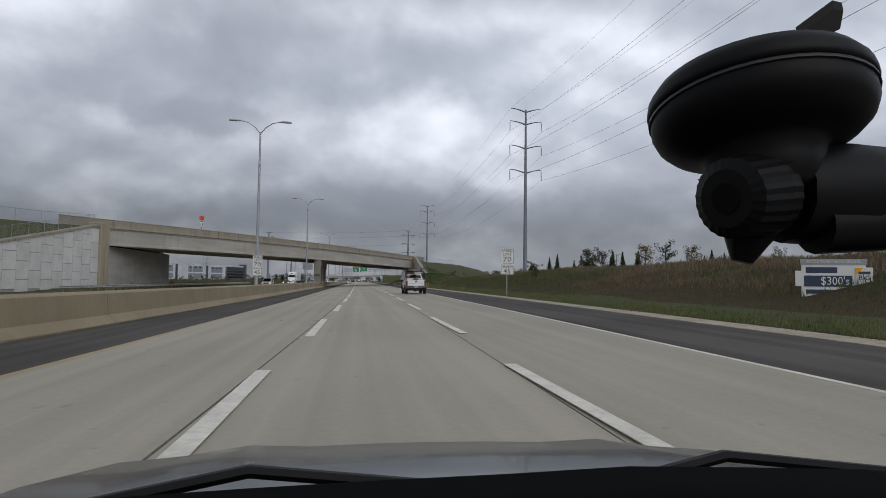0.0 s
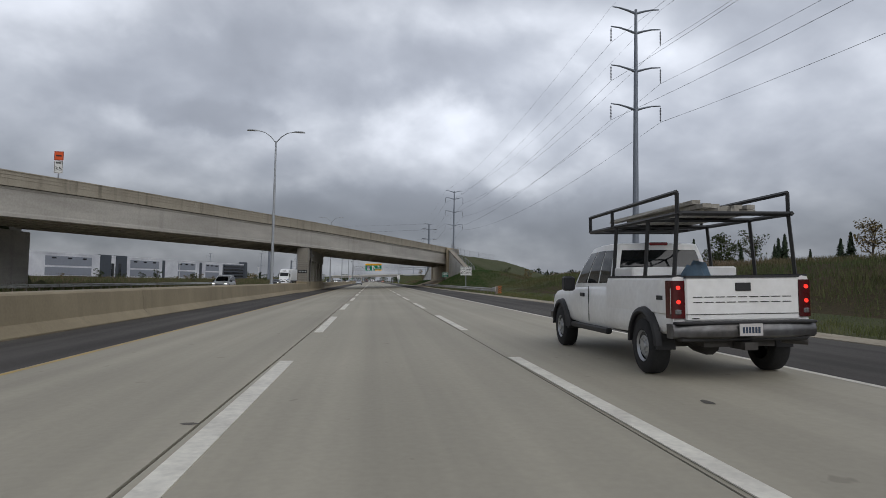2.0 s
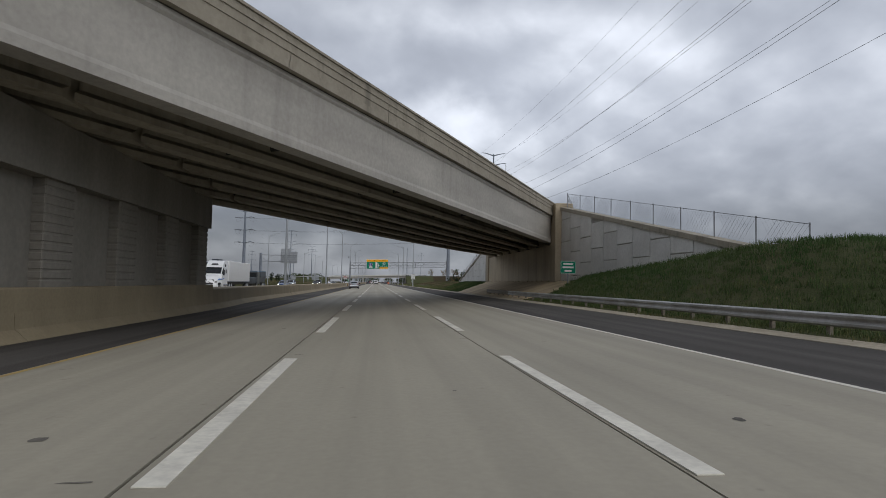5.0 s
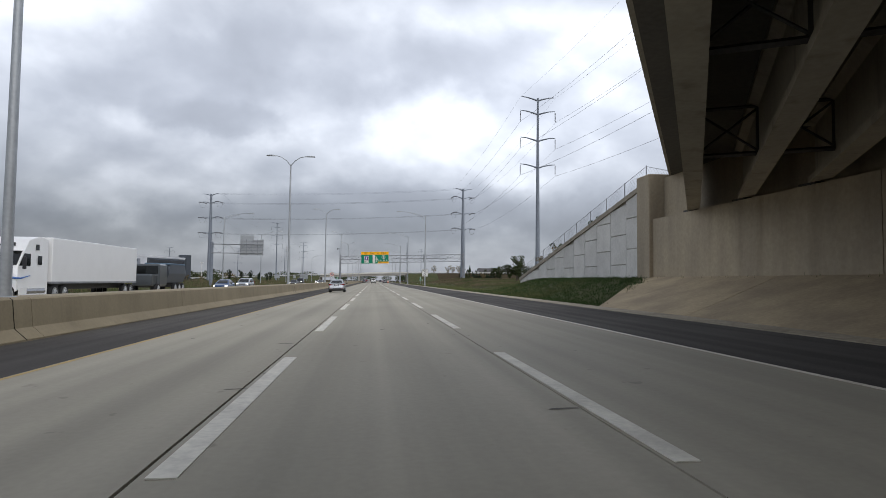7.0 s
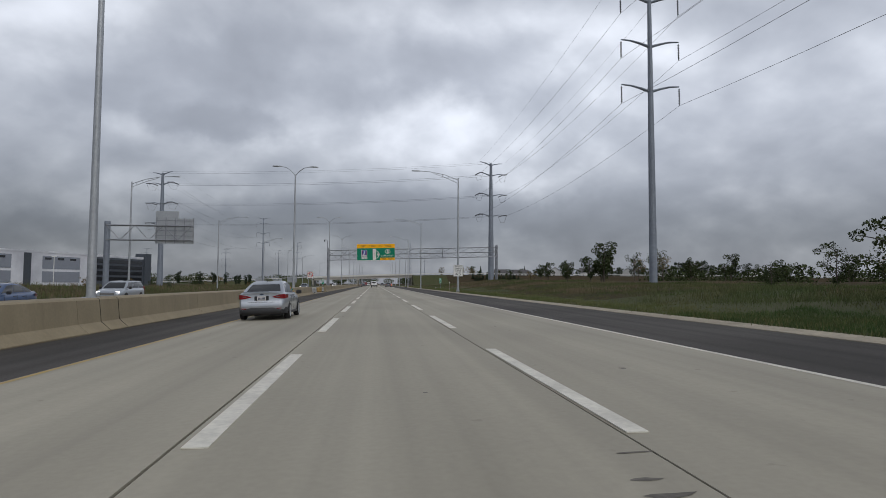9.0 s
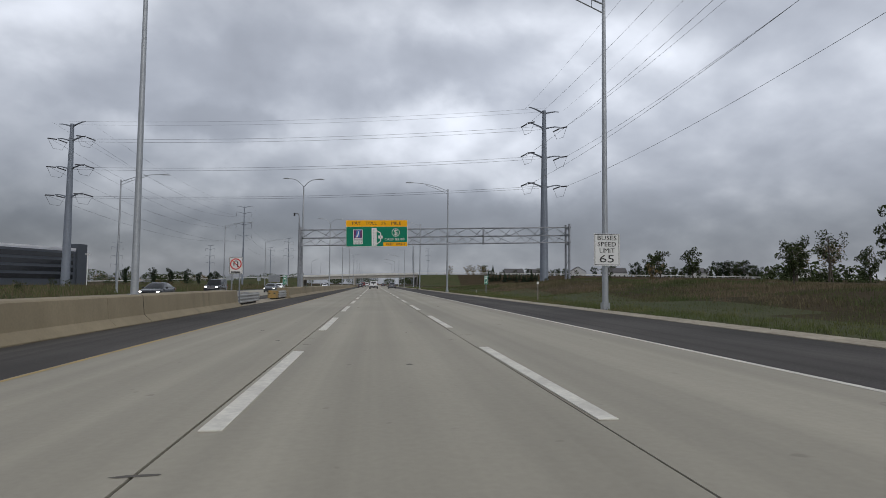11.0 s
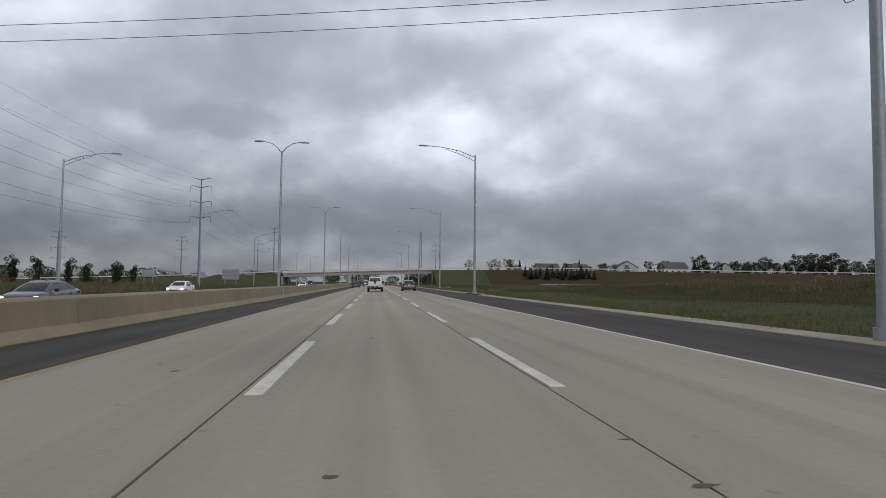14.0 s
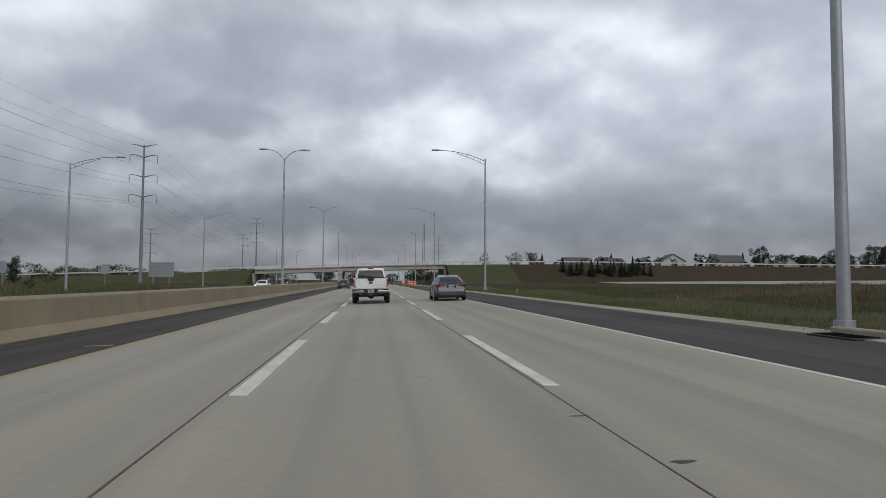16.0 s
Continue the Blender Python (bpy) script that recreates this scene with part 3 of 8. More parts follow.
# silt lies along the foot of the barrier
structure("grit_strip", strip(-8.36, -8.14, 0.002, wobble=0.16), SILT, "thin line of brown silt along the barrier's foot", "dirt")


def road_marks():
    """Spalls, tar patches and stains that lie on the slabs, most of them at the joints."""
    rng = np.random.default_rng(21)
    sh = Shape()
    spots = []
    for _ in range(150):
        joint = (-1.604, 2.035)[rng.integers(2)]
        spots.append((joint + rng.normal(0, 0.16), rng.uniform(-5, 470), rng.uniform(0.06, 0.22), rng.uniform(0.02, 0.05)))
    for _ in range(150):
        k = rng.uniform(0.03, 0.08)
        spots.append((rng.uniform(-5.0, 5.4), rng.uniform(-5, 470), k, k * rng.uniform(0.7, 1.6)))
    for x, y, a, b in spots:
        n = 9
        pts = []
        for i in range(n):
            q, r = 2 * math.pi * i / n, rng.uniform(0.6, 1.15)
            px = x + bend(y) + a * r * math.cos(q)
            pts.append((px, y + b * r * math.sin(q), gz(px) + 0.0035))
        sh.add(pts, [tuple(range(n))])
    o = structure("road_stains", sh, STAIN, "small dark spalls and tar spots on the concrete lanes", "stains")
    return tagged(o, kind="stuff")


road_marks()
structure("gutter", strip(8.87, 9.72, 0.012, thick=0.08, wobble=0.12), GUTTER, "pale worn concrete gutter strip with a crumbled edge", "gutter")
opposite = structure("opposite_road", strip(-27.6, -9.6, -0.02), ASPHALT, "opposite carriageway of the highway with dark shoulders", "road")
part("lane_slab", strip(-24.6, -13.4, -0.008, thick=0.01), CONCRETE_ROAD, opposite)
part("edge_line", strip(-24.5, -24.37, 0.0), WHITE_LINE, opposite, "white painted edge line")
part("edge_line", strip(-13.7, -13.57, 0.0), YELLOW_LINE, opposite, "yellow painted edge line")

# ---- median barrier ----
BAR_X = -9.2


def barrier_ring(y, top=1.07):
    o, g = bend(y) + BAR_X, gz(BAR_X) - 0.03
    prof = [(0.92, 0.0), (0.92, 0.08), (0.64, 0.33), (0.57, top - 0.05), (0.50, top)]
    out = 0.5 * (smooth(99, 108, y) - smooth(135, 146, y))  # widened round the pier
    pts = [(o + x + out, y, g + z) for x, z in prof] + [(o - x, y, g + z) for x, z in reversed(prof)]
    return pts


def barrier(y0, y1, label):
    b = thing("median_barrier", label, "barrier", "median barriers", "structure")
    y = y0
    while y < y1 - 0.5:
        e = min(y1, y + 12.2)
        n = 5 if y < 50 or 80 < y < 150 else 2
        sh = Shape().loft([barrier_ring(y + 0.012 + (e - y - 0.024) * i / (n - 1)) for i in range(n)])
        part("barrier_section", sh, BARRIER, b)
        y = e
    return b


def barrier_joint(y, parent):
    """A dark crack down the faces of the barrier."""
    wide = lambda r: [(p[0] + math.copysign(0.004, p[0] - BAR_X), p[1], p[2] + 0.003) for p in r]
    part("joint", Shape().loft([wide(barrier_ring(y - 0.014)), wide(barrier_ring(y + 0.014))]), JOINT, parent, "dark open joint")


first = barrier(Y0 + 5, 283.5, "tan concrete median barrier with sloped faces and joints")
second = barrier(306.9, 700.0, "tan concrete median barrier with sloped faces and joints")
for y, b in ((166.0, first), (217.1, first), (218.5, first), (267.5, first), (322.6, second), (371.6, second)):
    barrier_joint(y, b)

# ---- overpass ----
def on_bridge(s, off, z):
    """A point s metres along the overpass from the pier's line, off metres behind its near face."""
    p = BRIDGE_AT + ALONG * (s + SKEW * off) - BESIDE * off
    return (p.x, p.y, z + table(ALONG.x * (s + SKEW * off), CAMBER))


SKEW = 1.805  # the ends run along the highway
CAMBER = [(-30, -0.06), (-15, 0.1), (0, 0.0), (10, -0.25), (18, -0.5), (24, -0.62)]  # the deck falls towards its ends
S_LEFT, S_RIGHT = -53.2, 43.6  # abutments
SPANS = [S_LEFT - 6, -45, -30, -15, 0, 10, 20, 30, 40, S_RIGHT + 6]
overpass = thing("overpass", "skewed concrete overpass on beams above the highway", "bridge", kind="structure")


def long_box(sh, s0, s1, o0, o1, z0, z1, bev=0.0):
    ring = lambda s: [on_bridge(s, o0, z0), on_bridge(s, o1, z0), on_bridge(s, o1, z1), on_bridge(s, o0, z1)]
    return sh.loft([ring(s) for s in [s0] + [q for q in SPANS if s0 + 1 < q < s1 - 1] + [s1]])


part("deck", long_box(Shape(), S_LEFT - 6, S_RIGHT + 6, 0.0, DEPTH + 0.7, 7.42, 7.64), SOFFIT, overpass, "dark deck soffit with the bays' shade in its colour")
for o0, o1 in ((-0.12, 0.28), (DEPTH + 0.36, DEPTH + 0.76)):
    s = S_LEFT - 6
    while s < S_RIGHT + 6:
        e = min(s + 6.1, S_RIGHT + 6)
        sh = Shape()
        for out, z0, z1 in ((0.0, 7.56, 8.49), (0.05, 8.49, 8.57), (0.03, 8.24, 8.31), (0.025, 7.98, 8.02), (0.07, 7.46, 7.70)):
            long_box(sh, s + 0.01, e - 0.01, o0 - out, o1 + out, z0, z1)
        part("parapet", sh, BRIDGE_TAN, overpass, "tan concrete parapet section")
        s = e
GIRDERS = [0.36 + 1.9 * k for k in range(7)]
for k, o in enumerate(GIRDERS):
    for s0, s1 in ((S_LEFT + 0.3, S_RIGHT - 0.3),) if k in (0, 6) else ((S_LEFT + 0.8, -1.2), (-0.9, S_RIGHT - 0.8)):
        sh = Shape()
        prof = [(-0.27, 5.29), (0.27, 5.29), (0.27, 5.47), (0.10, 5.62), (0.10, 7.10), (0.36, 7.24), (0.36, 7.42), (-0.36, 7.42), (-0.36, 7.24), (-0.10, 7.10), (-0.10, 5.62), (-0.27, 5.47)]
        if k == 0:
            prof = [(-0.34, 5.29), (0.27, 5.29), (0.27, 5.47), (0.10, 5.62), (0.10, 7.10), (0.36, 7.24), (0.36, 7.42), (-0.36, 7.42), (-0.36, 7.30), (-0.30, 7.22), (-0.30, 5.64), (-0.34, 5.52)]
        sh.loft([[on_bridge(s, o + a, z) for a, z in prof] for s in [s0] + [q for q in SPANS if s0 + 1 < q < s1 - 1] + [s1]])
        part("girder", sh, BRIDGE if k == 0 else BRIDGE_TAN, overpass, "long precast concrete girder")
# steel cross frames between the girders, square to them
for j in range(-7, 9):
    for o in GIRDERS[:-1]:
        s0, s1 = 36.5 + 8.9 * j - SKEW * (o + 0.1), 36.5 + 8.9 * j - SKEW * (o + 1.8)
        if S_LEFT + 1 < s1 and s0 < S_RIGHT - 1:
            sh = Shape().strut(on_bridge(s0, o + 0.1, 5.75), on_bridge(s1, o + 1.8, 5.75), 0.1)
            sh.strut(on_bridge(s0, o + 0.1, 7.15), on_bridge(s1, o + 1.8, 7.15), 0.08)
            for q, (p, r) in ((0.1, (5.75, 7.15)), (1.8, (5.75, 7.15))):
                c = s0 if q == 0.1 else s1
                sh.strut(on_bridge(c, o + q, p), on_bridge(c, o + q, r), 0.12)
            sh.strut(on_bridge(s0, o + 0.1, 5.8), on_bridge(s1, o + 1.8, 7.1), 0.05)
            sh.strut(on_bridge(s0, o + 0.1, 7.1), on_bridge(s1, o + 1.8, 5.8), 0.05)
            part("cross_frame", sh, DARK_STEEL, overpass, "dark steel cross frame")
# drain pipe down the pier's side
part("drain_pipe", Shape().tube([(-8.12, 113.0, 0.4), (-8.12, 113.0, 3.3), (-8.02, 112.7, 4.0), (-8.02, 112.6, 5.1)], 0.08, 8), DARK_STEEL, overpass)

# ---- median pier: columns under a cap, on a crash wall ----
pier = thing("bridge_pier", "dark grey concrete bridge pier with columns and cap beam", "pier", kind="structure")
PX0, PX1 = -9.42, -8.2
far_y = 134.2


def pier_box(y0, y1, x0, x1, z0, z1):
    return Shape().box(x0, x1, y0, y1, z0, z1, 0.03)


NEAR_Y = 110.6
for i in range(6):
    y = NEAR_Y + i * (far_y - NEAR_Y - 1.5) / 5
    d = 0 if i == 0 else 0.12
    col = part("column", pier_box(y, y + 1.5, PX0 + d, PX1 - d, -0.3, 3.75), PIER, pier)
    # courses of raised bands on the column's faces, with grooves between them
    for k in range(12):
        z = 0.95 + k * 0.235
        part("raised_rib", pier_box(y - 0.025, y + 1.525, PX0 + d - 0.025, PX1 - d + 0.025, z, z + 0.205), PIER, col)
cap = Shape()
for y0, y1, z0 in ((NEAR_Y - 0.03, NEAR_Y + 1.6, 3.72), (NEAR_Y + 1.6, far_y - 1.6, 3.72), (far_y - 1.6, far_y + 0.03, 3.72)):
    cap.box(PX0 - 0.06, PX1 + 0.06, y0, y1, z0, 5.2)
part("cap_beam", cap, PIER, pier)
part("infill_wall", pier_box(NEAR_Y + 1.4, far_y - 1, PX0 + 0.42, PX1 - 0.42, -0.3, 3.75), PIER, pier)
part("crash_wall", pier_box(NEAR_Y - 0.6, far_y + 0.6, PX0 - 0.1, PX1 + 0.1, -0.3, 0.98), BARRIER, pier, "tan concrete crash wall")
for o in GIRDERS:
    y = 110.25 + o / ALONG.x
    part("bearing", Shape().box(-9.2, -8.4, y - 0.3, y + 0.3, 5.19, 5.30), DARK_STEEL, pier)
lamp = part("wall_lamp", Shape().box(PX1 + 0.06, PX1 + 0.22, 115.6, 115.9, 4.3, 4.55, 0.03), STEEL, pier, "small grey wall lamp")
num = part("number_panel", Shape().box(-9.38, -8.26, NEAR_Y - 0.06, NEAR_Y - 0.03, 2.02, 2.42), SIGN_BLACK, pier, "black panel with unreadable white marks")
for i in range(5):
    part("mark", Shape().box(-9.24 + i * 0.19, -9.12 + i * 0.19, NEAR_Y - 0.075, NEAR_Y - 0.06, 2.14, 2.31), SIGN_BACK, num)

# ---- abutments ----
right = thing("abutment_right", "tan concrete bridge abutment above sloped paving", "abutment", kind="structure")
part("front_wall", Shape().box(14.35, 15.0, 151.8, 166.0, -0.5, 4.62), ABUTMENT, right)
part("front_wall", Shape().box(14.35, 15.0, 166.03, 180.5, -0.5, 4.62), ABUTMENT, right)
part("end_column", Shape().box(14.05, 15.5, 150.4, 151.9, 0.0, 7.85, 0.04), ABUTMENT, right)
part("end_column", Shape().box(14.15, 15.5, 180.4, 181.9, 0.0, 7.0, 0.04), ABUTMENT, right)
part("back_wall", Shape().box(15.0, 15.45, 151.0, 181.1, 3.5, 6.8), ABUTMENT, right)
for o in GIRDERS:
    y = 152.7 + o / ALONG.x
    part("bearing", Shape().box(14.42, 14.95, y - 0.4, y + 0.4, 4.60, 4.72), DARK_STEEL, right)
turned = lambda y: table(y, ((143, 0.0), (165, 0.0), (172, 0.8), (175.9, 1.35)))
paved = lambda x, y, z: (x, y + (x - 9.7) * turned(y), z + table(x, ((9.7, 0.24), (11.4, 0.70), (14.36, 1.60))))
ROWS = (143.5, 152.5, 161.0, 165.0, 168.6, 172.2, 175.9)
core = Shape().loft([[paved(9.7, y, -0.01), paved(11.4, y, -0.01), paved(14.36, y, -0.01), (14.36, y + 4.66 * turned(y), -0.3), (9.7, y, -0.3)] for y in ROWS])
paving = structure("slope_paving", core, SILT, "stained tan concrete slope paving under the bridge", "paving")
for y0, y1 in zip((143.5, 152.5, 161.0, 168.6), (152.5, 161.0, 168.6, 175.9)):
    mids = [y for y in ROWS if y0 < y < y1]
    rows = [(0.0, y0 + 0.012), (0.02, y0 + 0.02)] + [(0.02, y) for y in mids] + [(0.02, y1 - 0.02), (0.0, y1 - 0.012)]
    part("paving_slab", Shape().loft([[paved(x, y, z) for x in (9.7, 11.4, 14.35)] for z, y in rows], closed=False, caps=False), PAVING, paving)

left = thing("abutment_left", "pale concrete bridge abutment beside the opposite carriageway", "abutment", kind="structure")
part("front_wall", Shape().box(-33.3, -32.2, 68.0, 94.4, -0.5, 5.2), BRIDGE, left)
part("end_column", Shape().box(-33.3, -31.7, 65.5, 68.0, -0.5, 7.9, 0.04), ABUTMENT, left)
part("back_wall", Shape().box(-33.7, -33.3, 66.0, 95.0, 3.5, 7.5), BRIDGE, left)


def panel_wall(name, x, y0, y1, z0, top, face, label):
    """A retaining wall of staggered cruciform panels under a sloped coping. top(y): its height. face: +1 or -1, the side that shows."""
    w = thing(name, label, "retaining wall", kind="structure")
    n = max(2, round((y1 - y0) / 2.3))
    step = (y1 - y0) / n
    back = Shape()
    for i in range(n):
        a, b = y0 + i * step, y0 + (i + 1) * step
        t = [(x - face * 0.55, a, z0 - 0.4), (x - face * 0.02, a, z0 - 0.4), (x - face * 0.02, b, z0 - 0.4), (x - face * 0.55, b, z0 - 0.4)]
        u = [(p[0], p[1], top(p[1]) - 0.02) for p in t]
        back.loft([t, u])
    part("core", back, BRIDGE, w)
    for i in range(n):
        a, b = y0 + i * step + 0.015, y0 + (i + 1) * step - 0.015
        z = z0 - (0.88 if i % 2 else 0.0)
        while z < max(top(a), top(b)):
            lo, hi = max(z, z0 - 0.3), z + 1.72
            ta, tb = min(hi, top(a)), min(hi, top(b))
            if min(ta, tb) > lo + 0.05 and hi > z0:
                x0, x1 = x - face * 0.02, x + face * 0.05
                sh = Shape().loft([[(x0, a, lo), (x0, b, lo), (x0, b, tb), (x0, a, ta)], [(x1, a + 0.015, lo + 0.015), (x1, b - 0.015, lo + 0.015), (x1, b - 0.015, tb - 0.01), (x1, a + 0.015, ta - 0.01)]])
                part("wall_panel", sh, PANEL, w)
            z += 1.76
    sh = Shape()
    sh.loft([[(x - face * 0.6, y, top(y) - 0.05), (x + face * 0.14, y, top(y) - 0.05), (x + face * 0.14, y, top(y) + 0.22), (x - face * 0.6, y, top(y) + 0.22)] for y in (y0, y1)])
    part("coping", sh, BRIDGE_TAN, w, "sloped concrete coping")
    return w


panel_wall("retaining_wall_right", 14.6, 181.9, 210.0, 1.5, lambda y: 6.5 - (y - 181.9) * 0.178, -1, "pale grey panelled retaining wall with sloping top")
panel_wall("retaining_wall_right", 14.6, 121.0, 150.4, 1.2, lambda y: 7.3 - (150.4 - y) * 0.184, -1, "pale grey panelled retaining wall with sloping top")
panel_wall("retaining_wall_left", -32.0, 32.0, 65.5, 0.1, lambda y: 7.5 - (65.5 - y) * 0.16, 1, "pale grey panelled retaining wall with sloping top")

# ---- far overpass ----
far = thing("far_overpass", "distant grey overpass crossing the highway on piers", "bridge", kind="structure")
FX = [-33, -20, -9.2, 5, 21]


def far_beam(y0, y1, top, deep, xs=None):
    """A beam along the far overpass, top and depth below its rail."""
    return Shape().loft([[(x, y0, far_top(x) - top - deep), (x, y1, far_top(x) - top - deep), (x, y1, far_top(x) - top), (x, y0, far_top(x) - top)] for x in (xs or FX)])


part("deck", far_beam(536.5, 552.5, 0.8, 0.25), BRIDGE, far)
for y in (536.4, 552.2):
    part("parapet", far_beam(y, y + 0.4, 0.0, 0.85), PANEL, far)
for k in range(6):
    part("girder", far_beam(537.0 + k * 2.9, 537.7 + k * 2.9, 1.04, 1.1), BRIDGE, far)
for x in (-9.2,):
    for k in range(4):
        part("column", Shape().box(x - 0.5, x + 0.5, 537.2 + k * 4.6, 538.3 + k * 4.6, -0.4, 3.2, 0.05), BRIDGE, far)
    part("cap_beam", Shape().box(x - 0.65, x + 0.65, 536.8, 552.2, 2.95, 3.75, 0.04), BRIDGE, far)
for x, z in ((-34, 3.0), (20.6, 4.8)):
    part("abutment_wall", Shape().box(x, x + 1, 536, 553, -0.5, z), BRIDGE, far)
rail = thing("roadside_wall", "long pale concrete rail along the raised road", "barrier", "raised road rails", "structure")
xs = [21, 35, 55, 80, 104, 142, 200, 300]
part("rail_wall", far_beam(535.6, 535.9, 0.0, 0.32, xs), PANEL, rail)
for i in range(70):
    x = 22 + i * 4.0
    part("post", Shape().box(x - 0.1, x + 0.1, 535.9, 536.05, far_top(x) - 1.3, far_top(x) - 0.05), WOOD_POST, rail)
rail = thing("roadside_wall", "long pale concrete rail along the raised road", "barrier", "raised road rails", "structure")
part("rail_wall", far_beam(535.6, 535.9, 0.0, 0.32, [-33.5, -45, -60, -95, -130, -200]), PANEL, rail)


# ---- chain-link fence on the embankments ----
def fence(points, label):
    f = thing("chain_link_fence", label, "fence", "embankment fences")
    for (ax, ay, az), (bx, by, bz) in zip(points, points[1:]):
        n = max(1, round(math.hypot(bx - ax, by - ay) / 3.0))
        for i in range(n):
            k, q = i / n, (i + 1) / n
            a = Vector((ax, ay, az)).lerp(Vector((bx, by, bz)), k)
            b = Vector((ax, ay, az)).lerp(Vector((bx, by, bz)), q)
            part("post", Shape().rod(a - Vector((0, 0, 0.3)), a + Vector((0, 0, 1.25)), 0.03, n=6), STEEL, f)
            sh = Shape()
            for z in (0.05, 1.2):
                sh.rod(a + Vector((0, 0, z)), b + Vector((0, 0, z)), 0.014, n=4)
            for j in range(12):
                for d in (-1, 1):
                    u, v = j / 12 + (0 if d > 0 else 0.34), j / 12 + (0.34 if d > 0 else 0)
                    if max(u, v) <= 1:
                        sh.rod(a.lerp(b, u) + Vector((0, 0, 0.05)), a.lerp(b, v) + Vector((0, 0, 1.2)), 0.004, n=3, caps=False)
            part("mesh_panel", sh, STEEL, f)
    return f


fence([(15.0, 209, 1.9), (15.0, 182.5, 6.6), on_bridge(S_RIGHT + 8, DEPTH + 0.3, 7.4), on_bridge(S_RIGHT + 40, DEPTH + 0.3, 7.3)], "grey chain-link fence along the wall top")
fence([(-32.4, 33, 2.5), (-32.4, 65, 7.6), on_bridge(S_LEFT - 8, -0.2, 7.5), on_bridge(S_LEFT - 34, -0.2, 7.5)], "grey chain-link fence along the wall top")
fence([(15.0, 123, 2.4), (15.0, 150.3, 7.4), on_bridge(S_RIGHT + 9, -0.3, 7.4), on_bridge(S_RIGHT + 30, -0.3, 7.3)], "grey chain-link fence along the wall top")

# ---- guard rails ----
def guardrail(pts, label, posts=True, group="guard rails", post_mat=None, steel=None):
    """A W-beam rail on posts along a line of (x, y, z at the ground)."""
    g = thing("guardrail", label, "guardrail", group)
    prof = [(0.0, 0.40), (0.05, 0.44), (0.05, 0.49), (0.0, 0.545), (0.0, 0.565), (0.05, 0.62), (0.05, 0.67), (0.0, 0.71)]
    for (ax, ay, az), (bx, by, bz) in zip(pts, pts[1:]):
        d = Vector((bx - ax, by - ay, 0))
        n = Vector((-d.y, d.x, 0)).normalized() if ax > 0 else Vector((d.y, -d.x, 0)).normalized()
        sh = Shape()
        rings = []
        for x, y, z in ((ax, ay, az), (bx, by, bz)):
            front = [(x + n.x * o, y + n.y * o, z + h) for o, h in prof]
            rear = [(x + n.x * (o - 0.012), y + n.y * (o - 0.012), z + h) for o, h in reversed(prof)]
            rings.append(front + rear)
        part("rail", sh.loft(rings), steel or RAIL, g)
        if posts:
            m = max(1, round(d.length / 1.9))
            for i in range(m):
                k = (i + 0.5) / m
                x, y, z = ax + (bx - ax) * k - n.x * 0.12, ay + (by - ay) * k - n.y * 0.12, az + (bz - az) * k
                part("post", Shape().box(x - 0.05, x + 0.05, y - 0.06, y + 0.06, z - 0.3, z + 0.70, 0.01), post_mat or WOOD_POST, g)
    return g


guardrail([(10.0, y, 0.09) for y in (82.4, 93, 105, 117, 129, 141, 149)], "galvanised guard rail on weathered posts beside the shoulder")
guardrail([(10.1, y, 0.10) for y in (149, 158.5)], "dull galvanised guard rail end under the bridge on wooden posts", steel=WOOD_POST)
guardrail([(-28.3, y, -0.25) for y in (48, 60, 72, 84, 96, 108, 120, 132, 150)], "long galvanised guard rail beyond the opposite carriageway")
guardrail([(-11.6, y, -0.25) for y in (240, 252, 264, 276, 284)], "galvanised guard rail beside the median barrier")


